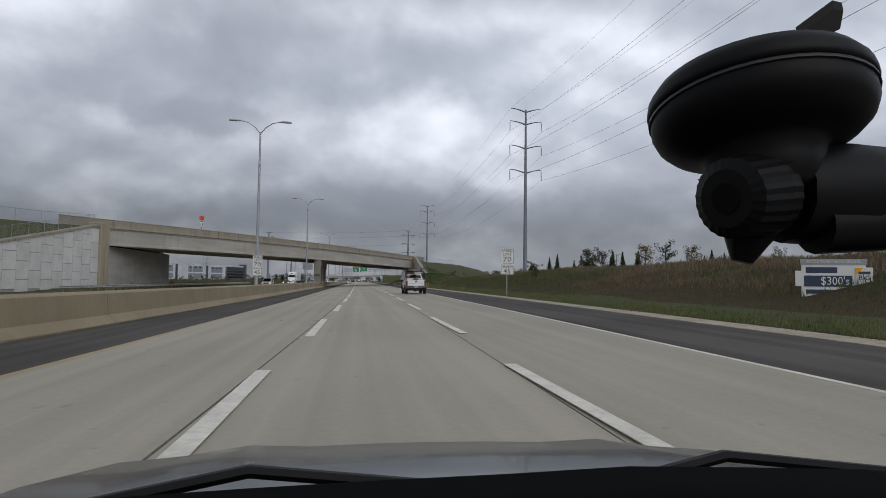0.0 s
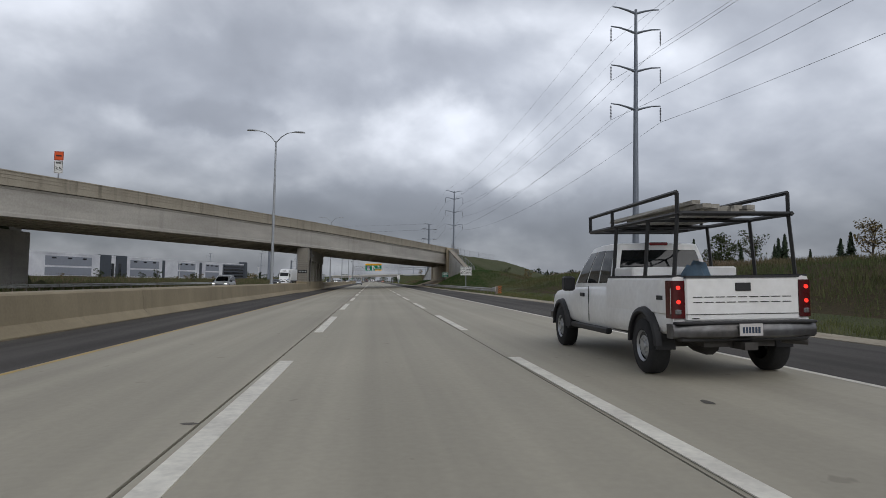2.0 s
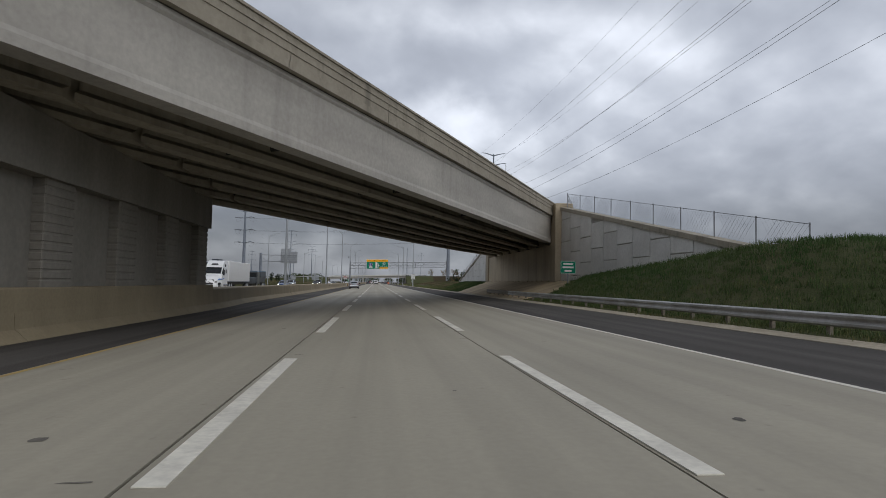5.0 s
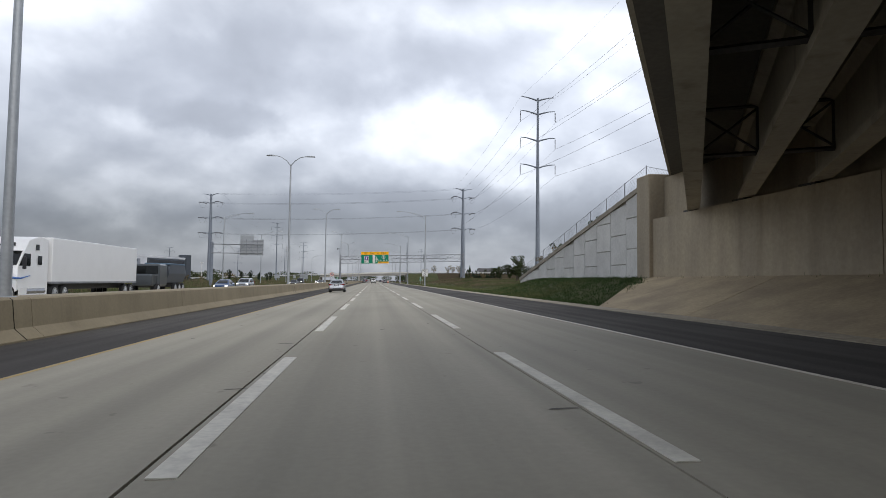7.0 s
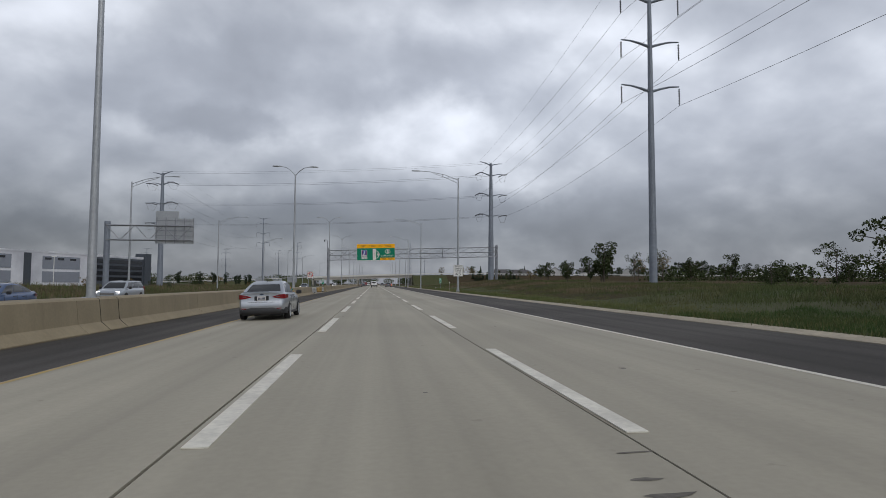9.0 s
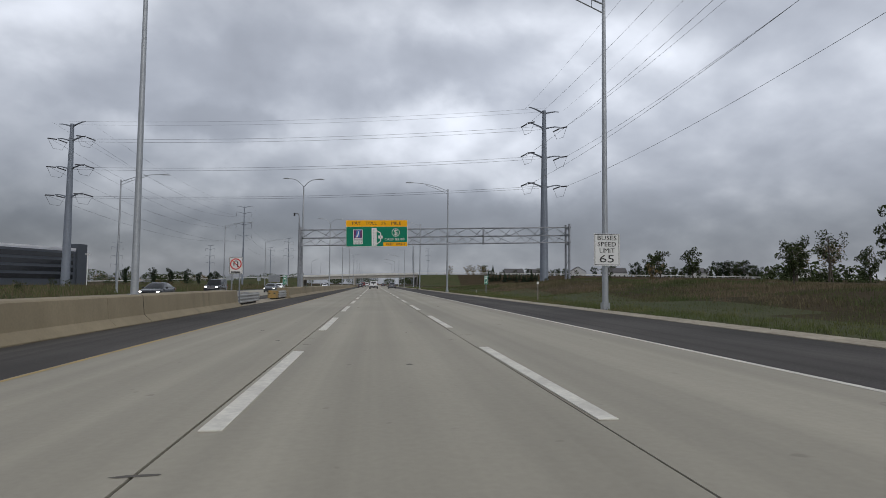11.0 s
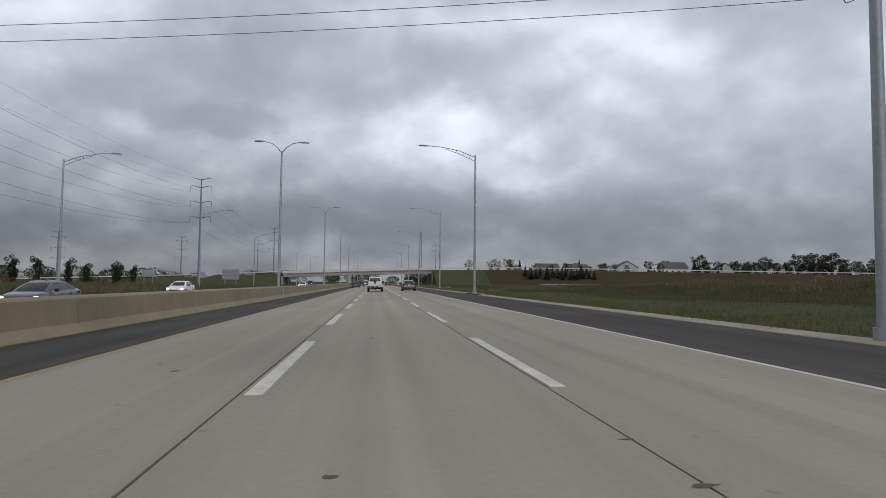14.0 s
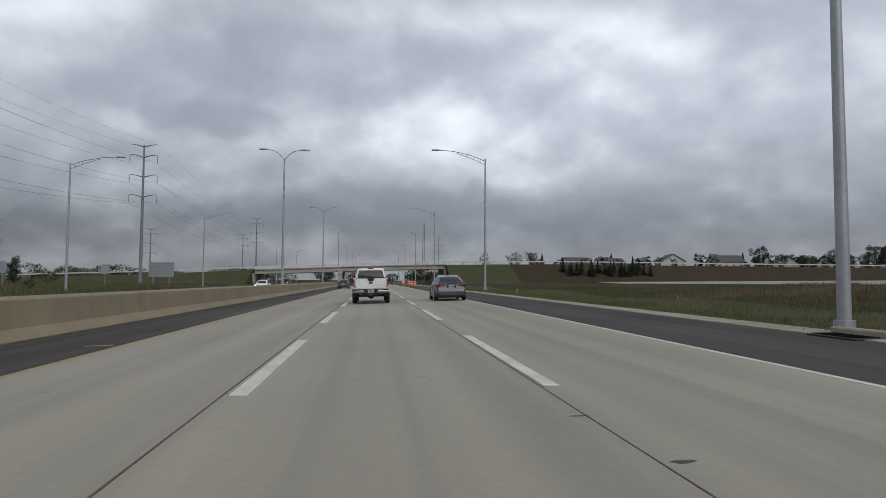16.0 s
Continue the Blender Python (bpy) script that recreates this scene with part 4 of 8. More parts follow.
def cushion(y0, y1, nose_at_front):
    """A row of stacked rails on a sled of diaphragms, with a yellow nose."""
    c = thing("crash_cushion", "galvanised crash cushion of stacked rails at the barrier's end", "crash cushion", "crash cushions")
    n = 3
    for i in range(n):
        a, b = y0 + (y1 - y0) * i / n, y0 + (y1 - y0) * (i + 1) / n + 0.25
        lap = 0.018 * (n - i)
        for s in (-1, 1):
            for lo in (-0.10, 0.12, 0.34):
                prof = [(0.0, lo), (0.055, lo + 0.035), (0.055, lo + 0.10), (0.0, lo + 0.14), (0.0, lo + 0.215)]
                x = -9.25 + s * (0.40 + lap)
                rings = [[(x + s * o, y, z) for o, z in prof] + [(x + s * (o - 0.02), y, z) for o, z in reversed(prof)] for y in (a, b)]
                part("rail", Shape().loft(rings), RAIL, c, "corrugated steel rail")
    k = y0 + 0.4
    while k < y1:
        part("diaphragm", Shape().box(-9.62, -8.88, k, k + 0.07, -0.22, 0.5), DARK_STEEL, c)
        for x in (-9.6, -9.06):
            part("skid", Shape().box(x, x + 0.16, k - 0.08, k + 0.2, -0.26, -0.16), DARK_STEEL, c)
        k += 0.9
    part("foot_rail", Shape().box(-9.4, -9.1, y0 - 0.4, y1, -0.27, -0.2), DARK_STEEL, c)
    if nose_at_front:
        yel = mat("cushion_yellow", (0.36, 0.22, 0.06), 0.7, vary=0.2, grain=10, patch=2, tint=(0.26, 0.19, 0.09))
        ring = lambda z, k: [(-9.25 + 0.46 * k, y0, z), (-9.25 + 0.44 * k, y0 - 0.55 * k, z), (-9.25 + 0.30 * k, y0 - 0.8 * k, z), (-9.25 - 0.30 * k, y0 - 0.8 * k, z), (-9.25 - 0.44 * k, y0 - 0.55 * k, z), (-9.25 - 0.46 * k, y0, z)]
        part("nose_box", Shape().loft([ring(-0.12, 0.97), ring(-0.08, 1.0), ring(0.52, 1.0), ring(0.57, 0.95)]), yel, c, "dirty yellow plastic nose")
        for x in (-9.47, -9.03):
            part("slot", Shape().box(x - 0.08, x + 0.08, y0 - 0.815, y0 - 0.77, 0.28, 0.36), SIGN_BLACK, c)
    return c


cushion(283.6, 291.9, False)
cushion(301.6, 308.0, True)
structure("median_gap_pavement", strip(-10.4, -8.2, -0.002, 282.0, 309.0), GUTTER, "dusty pale pavement in the median opening", "pavement")


def object_marker(x, y, z):
    """A striped panel on the blunt end of the guard rail, with the end post behind it."""
    o = thing("object_marker", "orange and black striped marker panel on a rail's end post", "road sign")
    part("post", Shape().box(x - 0.34, x - 0.14, y, y + 0.25, z - 0.5, z + 0.58, 0.015), WOOD_POST, o)
    part("end_shoe", Shape().box(x - 0.42, x - 0.33, y - 0.02, y + 0.95, z + 0.14, z + 0.50, 0.02), RAIL, o, "doubled steel rail end")
    top = 0.60
    p = part("panel", Shape().box(x - 0.15, x + 0.15, y - 0.03, y - 0.01, z, z + top), MARKER_ORANGE, o)
    for i in range(4):
        h = i * 0.165 - 0.06
        ring = lambda yy: [(x - 0.15, yy, z + max(0, h)), (x + 0.15, yy, z + max(0.0, min(top, h + 0.16))), (x + 0.15, yy, z + min(top, h + 0.24)), (x - 0.15, yy, z + min(top, h + 0.08))]
        part("stripe", Shape().loft([ring(y - 0.036), ring(y - 0.031)]), SIGN_BLACK, p)
    return o


object_marker(10.22, 82.1, 0.40)


def drain_inlet(x, y):
    d = thing("drain_inlet", "dark kerb drain inlet in the pale gutter", "drain", "gutter drains")
    z = gz(x) + 0.014
    part("frame", Shape().box(x - 0.32, x + 0.32, y - 0.62, y + 0.62, z - 0.02, z + 0.012, 0.006), DARK_STEEL, d)
    for i in range(9):
        part("grate_bar", Shape().box(x - 0.27, x + 0.27, y - 0.54 + i * 0.125, y - 0.50 + i * 0.125, z + 0.012, z + 0.03), JOINT, d)
    part("hood", Shape().box(x + 0.30, x + 0.52, y - 0.75, y + 0.75, z - 0.02, z + 0.14, 0.03), GUTTER, d, "pale concrete drain hood")


for y in (366.2, 370.6):
    drain_inlet(9.0, y)


# ---- lamps ----
def lamp_head(sh, x, y, z, s):
    """A cobra head that points along x by s."""
    rings = []
    for t, w, h in ((0.0, 0.05, 0.05), (0.25, 0.10, 0.09), (0.55, 0.17, 0.11), (0.95, 0.16, 0.09), (1.1, 0.08, 0.05)):
        cx = x + s * t
        rings.append([(cx, y - w, z), (cx, y - w * 0.7, z + h), (cx, y + w * 0.7, z + h), (cx, y + w, z), (cx, y + w * 0.8, z - 0.03), (cx, y - w * 0.8, z - 0.03)])
    return sh.loft(rings)


def double_lamp():
    t = thing("double_street_lamp", "tall grey street lamp with two curved arms on the barrier", "street lamp", "median street lamps")
    part("base", Shape().box(-0.22, 0.22, -0.22, 0.22, 0.75, 1.06, 0.03), POLE, t)
    part("pole", Shape().tube([(0, 0, 1.0), (0, 0, 5), (0, 0, 10), (0, 0, 14.1)], [0.145, 0.12, 0.10, 0.075], 10), POLE, t, smooth=True)
    for s in (-1, 1):
        arm = [(0, 0, 13.95), (0.45 * s, 0, 14.5), (1.0 * s, 0, 14.88), (1.6 * s, 0, 15.02)]
        a = part("arm", Shape().tube(arm, [0.05, 0.045, 0.04, 0.035], 6), POLE, t, smooth=True)
        part("lamp_head", lamp_head(Shape(), 1.5 * s, 0, 15.0, s), POLE, a)
    return t


ZB = gz(BAR_X) + 0.0
one = double_lamp()
lamps = [39.8, 89.8, 166.7, 217.8, 268.2, 323.3, 372.3, 424.2, 475, 525.5, 580, 632, 684]
one.matrix_world = pose(BAR_X + bend(39.8), 39.8, ZB)
for y in lamps[1:]:
    copy_thing(one, pose(BAR_X, y, ZB + 0.0))


def single_lamp():
    t = thing("street_lamp", "tall grey street lamp with one long truss arm", "street lamp", "roadside street lamps")
    part("base", Shape().rod((0, 0, -0.3), (0, 0, 0.22), 0.2, n=10), POLE, t)
    part("pole", Shape().tube([(0, 0, 0.2), (0, 0, 5), (0, 0, 10), (0, 0, 13.6)], [0.135, 0.115, 0.095, 0.075], 10), POLE, t, smooth=True)
    sh = Shape().tube([(0, 0, 13.35), (-1.6, 0, 13.95), (-3.4, 0, 14.28), (-4.6, 0, 14.35)], 0.036, 6)
    sh.tube([(0, 0, 12.95), (-1.6, 0, 13.65), (-3.0, 0, 14.1)], 0.028, 6)
    for k in (0.55, 1.2, 1.9):
        sh.rod((-k, 0, 12.98 + k * 0.42), (-k, 0, 13.38 + k * 0.36), 0.02, n=4)
    a = part("arm", sh, POLE, t, smooth=True)
    part("lamp_head", lamp_head(Shape(), -4.5, 0, 14.33, -1), POLE, a)
    return t


one = single_lamp()
one.matrix_world = pose(9.9, 268.65, 0.35)
for x, y in ((9.6, 323.1), (9.6, 371.3), (11.5, 421.6), (11.3, 472), (11.3, 522), (11.3, 578), (11.3, 632)):
    copy_thing(one, pose(x, y, 0.3))
for x, y in ((-29.4, 274), (-30.4, 320), (-31.8, 378), (-31.9, 428), (-33, 484), (-33, 575), (-33, 630)):
    copy_thing(one, pose(x, y, -0.1, 0, 0, 180))


# ---- power line ----
ARMS = (-2.6, -7.6, -12.6)


def tower(x, y, top, name_label, strain=False, z0=0.0, turn=0.0):
    t = thing("transmission_tower", name_label, "power pylon", "transmission towers", m=pose(x, y, 0, 0, 0, turn))
    r = 0.62 if strain else 0.36
    zs = [z0 - 0.5, z0 + (top - z0) * 0.35, z0 + (top - z0) * 0.7, top]
    part("shaft", Shape().tube([(0, 0, z) for z in zs], [r * 1.2, r, r * 0.75, r * 0.5], 12), TOWER, t, smooth=True)
    for lvl, dz in enumerate((0.0,) + ARMS):
        for s in (-1, 1):
            z = top + dz
            reach = 3.1 if lvl == 0 else 3.3
            sh = Shape().tube([(0, 0, z - 0.5), (s * 1.1, 0, z - 0.15), (s * 2.2, 0, z + 0.12), (s * reach, 0, z + 0.2)], [0.17, 0.13, 0.10, 0.07], 6)
            a = part("arm", sh, TOWER, t, smooth=True)
            if lvl:
                ins = Shape()
                if strain:
                    for q in (-1, 1):
                        for k in range(9):
                            ins.rod((s * reach, q * (0.2 + k * 0.2), z - 0.02 * k), (s * reach, q * (0.27 + k * 0.2), z - 0.02 * k), 0.12, n=6)
                    ins.tube([(s * reach, -1.8, z - 0.2), (s * reach, -0.9, z - 1.7), (s * reach, 0.9, z - 1.7), (s * reach, 1.8, z - 0.2)], 0.025, 5)
                else:
                    for k in range(9):
                        ins.rod((s * reach, 0, z - 0.1 - 0.19 * k), (s * reach, 0, z - 0.17 - 0.19 * k), 0.10, n=6)
                    ins.rod((s * reach, 0, z), (s * reach, 0, z - 1.9), 0.03, n=5)
                part("insulator", ins, WIRE, a)
    return t


GREY_TOWER = "tall blue-grey steel pole carrying power lines on three arms"
towers = {
    "a": (34.0, -55.0, 36.5), "b": (32.7, 106.4, 36.6), "c": (29.8, 259.3, 35.4), "d": (28.0, 341.8, 30.6),
    "e": (-53.2, 356.0, 28.9), "f": (-57.0, 518.0, 34.6), "g": (-60.5, 686.0, 33.2),
}
for k, (x, y, top) in towers.items():
    tower(x, y, top, GREY_TOWER if k not in "de" else "stout blue-grey steel strain pole with six arms", k in "de", turn=20 if k == "d" else (-25 if k == "e" else 0))


def wires(a, b, sag, cross=False):
    (ax, ay, at), (bx, by, bt) = towers[a], towers[b]
    for lvl, dz in enumerate((0.15,) + ARMS):
        for s in (-1, 1):
            drop = 0.0 if lvl == 0 else (0.2 if cross else 1.9)
            da, db = (0.3 if a in "de" else drop), (0.3 if b in "de" else drop)
            if lvl == 0:
                da = db = 0.0
            off = s * 3.3
            p = Vector((ax + (0 if cross else off), ay + (off * 0.35 if cross else 0), at + dz - da))
            q = Vector((bx + (0 if cross else off), by + (off * 0.35 if cross else 0), bt + dz - db))
            pts = []
            for i in range(17):
                k = i / 16
                v = p.lerp(q, k)
                v.z -= sag * 4 * k * (1 - k)
                pts.append(v)
            w = tagged(part("power_cable", Shape().tube(pts, 0.019 if lvl else 0.013, 4), WIRE), "thin dark power cable sagging between pylons", "power cable", "power cables")


for a, b, sag in (("a", "b", 3.5), ("b", "c", 3.2), ("c", "d", 1.4), ("e", "f", 3.4), ("f", "g", 3.4)):
    wires(a, b, sag)
wires("d", "e", 0.9, cross=True)
for x, y, top in ((-150, 620, 24), (-118, 700, 28), (-95, 820, 34), (58, 900, 40), (120, 260, 15)):
    tower(x, y, top, "distant grey power pole against the sky", z0=0)
mast = thing("radio_mast", "distant lattice radio mast behind the far overpass", "mast")
sh = Shape()
for sx, sy in ((-1, -1), (1, -1), (1, 1), (-1, 1)):
    sh.rod((33 + sx * 1.0, 760 + sy * 1.0, 0), (33 + sx * 0.4, 760 + sy * 0.4, 39), 0.09, n=4)
for i in range(16):
    w = 1.0 - 0.6 * i / 16
    for s in (-1, 1):
        sh.rod((33 - s * w, 760 - w, i * 2.4), (33 + s * w, 760 - w, i * 2.4 + 2.4), 0.05, n=4)
part("lattice", sh, TOWER, mast)

# ---- sign gantry over the lanes ----
gantry = thing("sign_gantry", "galvanised steel truss gantry spanning the highway lanes", "sign gantry")
GX0, GX1, GF, GR = -9.1, 24.95, 319.35, 320.85


def truss_z(x, k):
    """The height of a chord: k 0 for the lower front one, 1 for the upper, 0.53 for the rear one; the span rises with the road's crossfall."""
    return 6.12 + 0.03 * x + 1.93 * k


for y, k in ((GF, 0.0), (GF, 1.0), (GR, 0.53)):
    part("chord", Shape().rod((GX0 - 0.2, y, truss_z(GX0, k)), (GX1 + 0.2, y, truss_z(GX1, k)), 0.085, n=10), STEEL, gantry, smooth=True)
n = 18
for i in range(n):
    a, b = GX0 + (GX1 - GX0) * i / n, GX0 + (GX1 - GX0) * (i + 1) / n
    up = i % 2
    for (ya, ka), (yb, kb) in (((GF, 1.0), (GF, 0.0)), ((GR, 0.53), (GF, 1.0)), ((GF, 0.0), (GR, 0.53))):
        if up:
            (ya, ka), (yb, kb) = (yb, kb), (ya, ka)
        part("diagonal", Shape().rod((a, ya, truss_z(a, ka)), (b, yb, truss_z(b, kb)), 0.042, n=6), STEEL, gantry)
part("splice", Shape().tube([(13.7, GF, truss_z(13.7, -0.08)), (13.7, GF - 0.12, truss_z(13.7, 0.5)), (13.7, GF, truss_z(13.7, 1.08))], 0.1, 8), STEEL, gantry)
for x, z0 in ((GX0, 0.78), (GX1, 1.6)):
    top = truss_z(x, 1.0) + 0.45
    part("footing", Shape().box(x - 0.5, x + 0.5, GF - 0.5, GR + 0.5, z0 - 1.0, z0 + 0.06, 0.05), BARRIER, gantry)
    for y in (GF, GR):
        part("leg", Shape().rod((x, y, z0), (x, y, top), 0.14, n=12), STEEL, gantry, smooth=True)
    for z in (truss_z(x, -0.1), truss_z(x, 0.5), truss_z(x, 1.0)):
        part("tie_plate", Shape().box(x - 0.04, x + 0.04, GF, GR, z - 0.14, z + 0.14), STEEL, gantry)
    for k in range(4):
        a, b = z0 + 0.3 + k * (5.4 - z0) / 4, z0 + 0.3 + (k + 1) * (5.4 - z0) / 4
        part("brace", Shape().rod((x, GF if k % 2 else GR, a), (x, GR if k % 2 else GF, b), 0.05, n=6), STEEL, gantry)

toll = thing("toll_sign", "large green and yellow toll sign hung on the gantry", "highway sign")
SX0, SX1, SZ0, SZ1, SY = -3.50, 4.08, 5.86, 9.17, 319.0
toll.matrix_world = Matrix.Translation((0.29, SY, 7.5)) @ Matrix.Rotation(radians(-1.3), 4, "Y") @ Matrix.Translation((-0.29, -SY, -7.5))


def sx(px):
    return SX0 + (px - 288) / 782 * (SX1 - SX0)


def sz(py):
    return SZ1 - (py - 20) / 340 * (SZ1 - SZ0)


def plate(name, x0, x1, z0, z1, y, material, parent, label="", thick=0.02, bev=0.0):
    return part(name, Shape().box(x0, x1, y, y + thick, z0, z1, bev), material, parent, label)


plate("border", SX0, SX1, SZ0, SZ1, SY, SIGN_WHITE, toll, thick=0.06)
plate("green_panel", SX0 + 0.05, SX1 - 0.05, SZ0 + 0.05, sz(106), SY - 0.01, SIGN_GREEN, toll, "green reflective panel", 0.012)
head = plate("header_panel", SX0 + 0.03, SX1 - 0.03, sz(104), SZ1 - 0.03, SY - 0.012, SIGN_YELLOW, toll, "yellow header panel with black words", 0.012)
keep = plate("advice_panel", sx(760), SX1 - 0.05, SZ0 + 0.05, sz(305), SY - 0.02, SIGN_YELLOW, toll, "yellow panel with black words", 0.012)
for text, cx, w in (("PAY", 420, 102), ("TOLL", 607, 138), ("\u00bc", 770, 55), ("MILE", 925, 126)):
    letters("lettering", text, 0.52, w / 782 * (SX1 - SX0), SIGN_BLACK, head, Matrix.Translation((sx(cx), SY - 0.018, sz(62))))
for text, cx, w in (("KEEP", 841, 92), ("RIGHT", 982, 115)):
    letters("lettering", text, 0.42, w / 782 * (SX1 - SX0), SIGN_BLACK, keep, Matrix.Translation((sx(cx), SY - 0.026, sz(331))))
letters("lettering", "CARS", 0.42, 112 / 782 * (SX1 - SX0), SIGN_WHITE, toll, Matrix.Translation((sx(833), SY - 0.018, sz(267))))
letters("lettering", "$3.80", 0.42, 118 / 782 * (SX1 - SX0), SIGN_WHITE, toll, Matrix.Translation((sx(970), SY - 0.018, sz(267))))
letters("lettering", "$", 0.95, None, SIGN_WHITE, toll, Matrix.Translation((sx(919), SY - 0.018, sz(180))))
ring_sh, R = Shape(), 0.5
circ = lambda r, y: [(sx(919) + r * math.cos(2 * math.pi * i / 32), y, sz(180) + r * math.sin(2 * math.pi * i / 32)) for i in range(32)]
part("circle", ring_sh.loft([circ(R, SY - 0.016), circ(R, SY - 0.010), circ(R - 0.06, SY - 0.010), circ(R - 0.06, SY - 0.016), circ(R, SY - 0.016)], caps=False), SIGN_WHITE, toll)
badge = plate("badge_panel", sx(380), sx(498), sz(282), sz(141), SY - 0.02, SIGN_WHITE, toll, "purple badge with a white and blue emblem", 0.012)
plate("badge_field", sx(387), sx(492), sz(275), sz(148), SY - 0.024, SIGN_PURPLE, badge, thick=0.004)
sh = Shape().loft([[(sx(a), y, sz(b)) for a, b in ((405, 240), (425, 150), (478, 152), (468, 168), (462, 215), (468, 240))] for y in (SY - 0.03, SY - 0.025)])
part("emblem", sh, SIGN_BLUE, badge)
sh = Shape().loft([[(sx(a), y, sz(b)) for a, b in ((413, 240), (438, 195), (445, 160), (452, 160), (450, 198), (436, 240))] for y in (SY - 0.034, SY - 0.031)])
part("emblem_stripe", sh, SIGN_WHITE, badge)
plate("badge_bar", sx(393), sx(487), sz(268), sz(252), SY - 0.029, SIGN_WHITE, badge, thick=0.004)
only = plate("only_panel", sx(383), sx(500), sz(328), sz(288), SY - 0.02, SIGN_WHITE, toll, "white panel with a black word", 0.012)
letters("lettering", "ONLY", 0.36, 1.02, SIGN_BLACK, only, Matrix.Translation((sx(441), SY - 0.026, sz(308))))
dia = plate("road_diagram", sx(613), sx(676), sz(347), sz(120), SY - 0.02, SIGN_WHITE, toll, "white road diagram with a toll loop", 0.012)
for px in (634, 655):
    for k in range(6):
        plate("dash", sx(px - 2), sx(px + 2), sz(158 + k * 36), sz(138 + k * 36), SY - 0.025, SIGN_BLACK, dia, thick=0.004)
for (a, b), (c, d) in (((672, 150), (728, 190)), ((726, 188), (726, 290)), ((728, 288), (672, 330))):
    part("loop", Shape().rod((sx(a), SY - 0.016, sz(b)), (sx(c), SY - 0.016, sz(d)), 0.065, n=6), SIGN_WHITE, dia)
booth = plate("toll_booth", sx(697), sx(753), sz(256), sz(219), SY - 0.095, SIGN_WHITE, dia, thick=0.02)
letters("lettering", "$", 0.3, None, SIGN_BLACK, booth, Matrix.Translation((sx(725), SY - 0.102, sz(237))))
for px in (330, 440, 550, 690, 830, 960):
    part("bracket", Shape().box(sx(px) - 0.05, sx(px) + 0.05, SY + 0.06, GF - 0.05, SZ0 - 0.05, 8.4), STEEL, toll)
# camera pole by the gantry's leg
cctv = thing("camera_pole", "slim curved pole with a traffic camera beside the gantry", "camera pole")
part("pole", Shape().tube([(-9.35, 320.6, 0.7), (-9.35, 320.6, 9.6), (-9.5, 320.6, 9.95), (-9.95, 320.6, 10.0)], [0.09, 0.07, 0.06, 0.05], 8), STEEL, cctv)
part("camera_head", Shape().rod((-9.95, 320.6, 10.0), (-9.95, 320.6, 9.62), 0.11, n=10), PLASTIC, cctv)


# ---- signs on posts ----
def post_sign(name, x, y, ground, panels, label, posts=(0.0,), thick=0.012, group="", category="road sign", post_r=0.04):
    """panels: rows of (x0, x1, z0, z1, face, words); words: rows of (text, dx, z, size, width)."""
    s = thing(name, label, category, group)
    top = max(p[3] for p in panels)
    for o in posts:
        part("post", Shape().box(x + o - post_r, x + o + post_r, y + 0.03, y + 0.03 + 2 * post_r, ground - 0.4, top - 0.1), STEEL, s)
    for x0, x1, z0, z1, face, words in panels:
        edge = SIGN_BLACK if face in (SIGN_WHITE, SIGN_ORANGE) else SIGN_WHITE
        p = part("panel", Shape().box(x + x0, x + x1, y, y + thick, z0, z1), SIGN_BACK if face is SIGN_BACK else face, s)
        if face is not SIGN_BACK:
            fr = Shape()
            w = 0.025
            for a, b, c, d in ((x0 + w, x1 - w, z1 - 2 * w, z1 - w), (x0 + w, x1 - w, z0 + w, z0 + 2 * w), (x0 + w, x0 + 2 * w, z0 + 2 * w, z1 - 2 * w), (x1 - 2 * w, x1 - w, z0 + 2 * w, z1 - 2 * w)):
                fr.box(x + a, x + b, y - 0.004, y - 0.001, c, d)
            part("border", fr, edge, p)
        for text, dx, z, size, width in words:
            if text == "=":
                part("rib", Shape().box(x + x0 + 0.03, x + x1 - 0.03, y - 0.05, y, z - size / 2, z + size / 2), STEEL, p)
            elif text.startswith("#"):
                part("bar", Shape().box(x + dx - width / 2, x + dx + width / 2, y - 0.005, y - 0.001, z - size / 2, z + size / 2), edge, p)
            else:
                letters("lettering", text, size, width, edge, p, Matrix.Translation((x + dx, y - 0.006, z)))
    return s


mx = BAR_X + bend(39.8)
post_sign("speed_limit_sign", mx + 0.1, 39.5, 2.0, [(-0.40, 0.40, 1.57, 3.27, SIGN_WHITE, [("SPEED", 0, 3.08, 0.26, 0.64), ("LIMIT", 0, 2.84, 0.26, 0.52), ("70", 0, 2.5, 0.50, 0.56), ("MINIMUM", 0, 2.17, 0.2, 0.64), ("45", 0, 1.84, 0.46, 0.48)])],
          "white speed limit sign strapped to a lamp pole", posts=())
post_sign("speed_limit_sign", 10.0, 29.8, 0.3, [(-0.5, 0.5, 2.62, 3.80, SIGN_WHITE, [("SPEED", 0, 3.58, 0.3, 0.8), ("LIMIT", 0, 3.30, 0.3, 0.64), ("70", 0, 2.92, 0.52, 0.62)]), (-0.48, 0.48, 1.84, 2.56, SIGN_WHITE, [("MINIMUM", 0, 2.38, 0.24, 0.78), ("45", 0, 2.07, 0.46, 0.5)])],
          "white speed limit and minimum speed signs on a post")
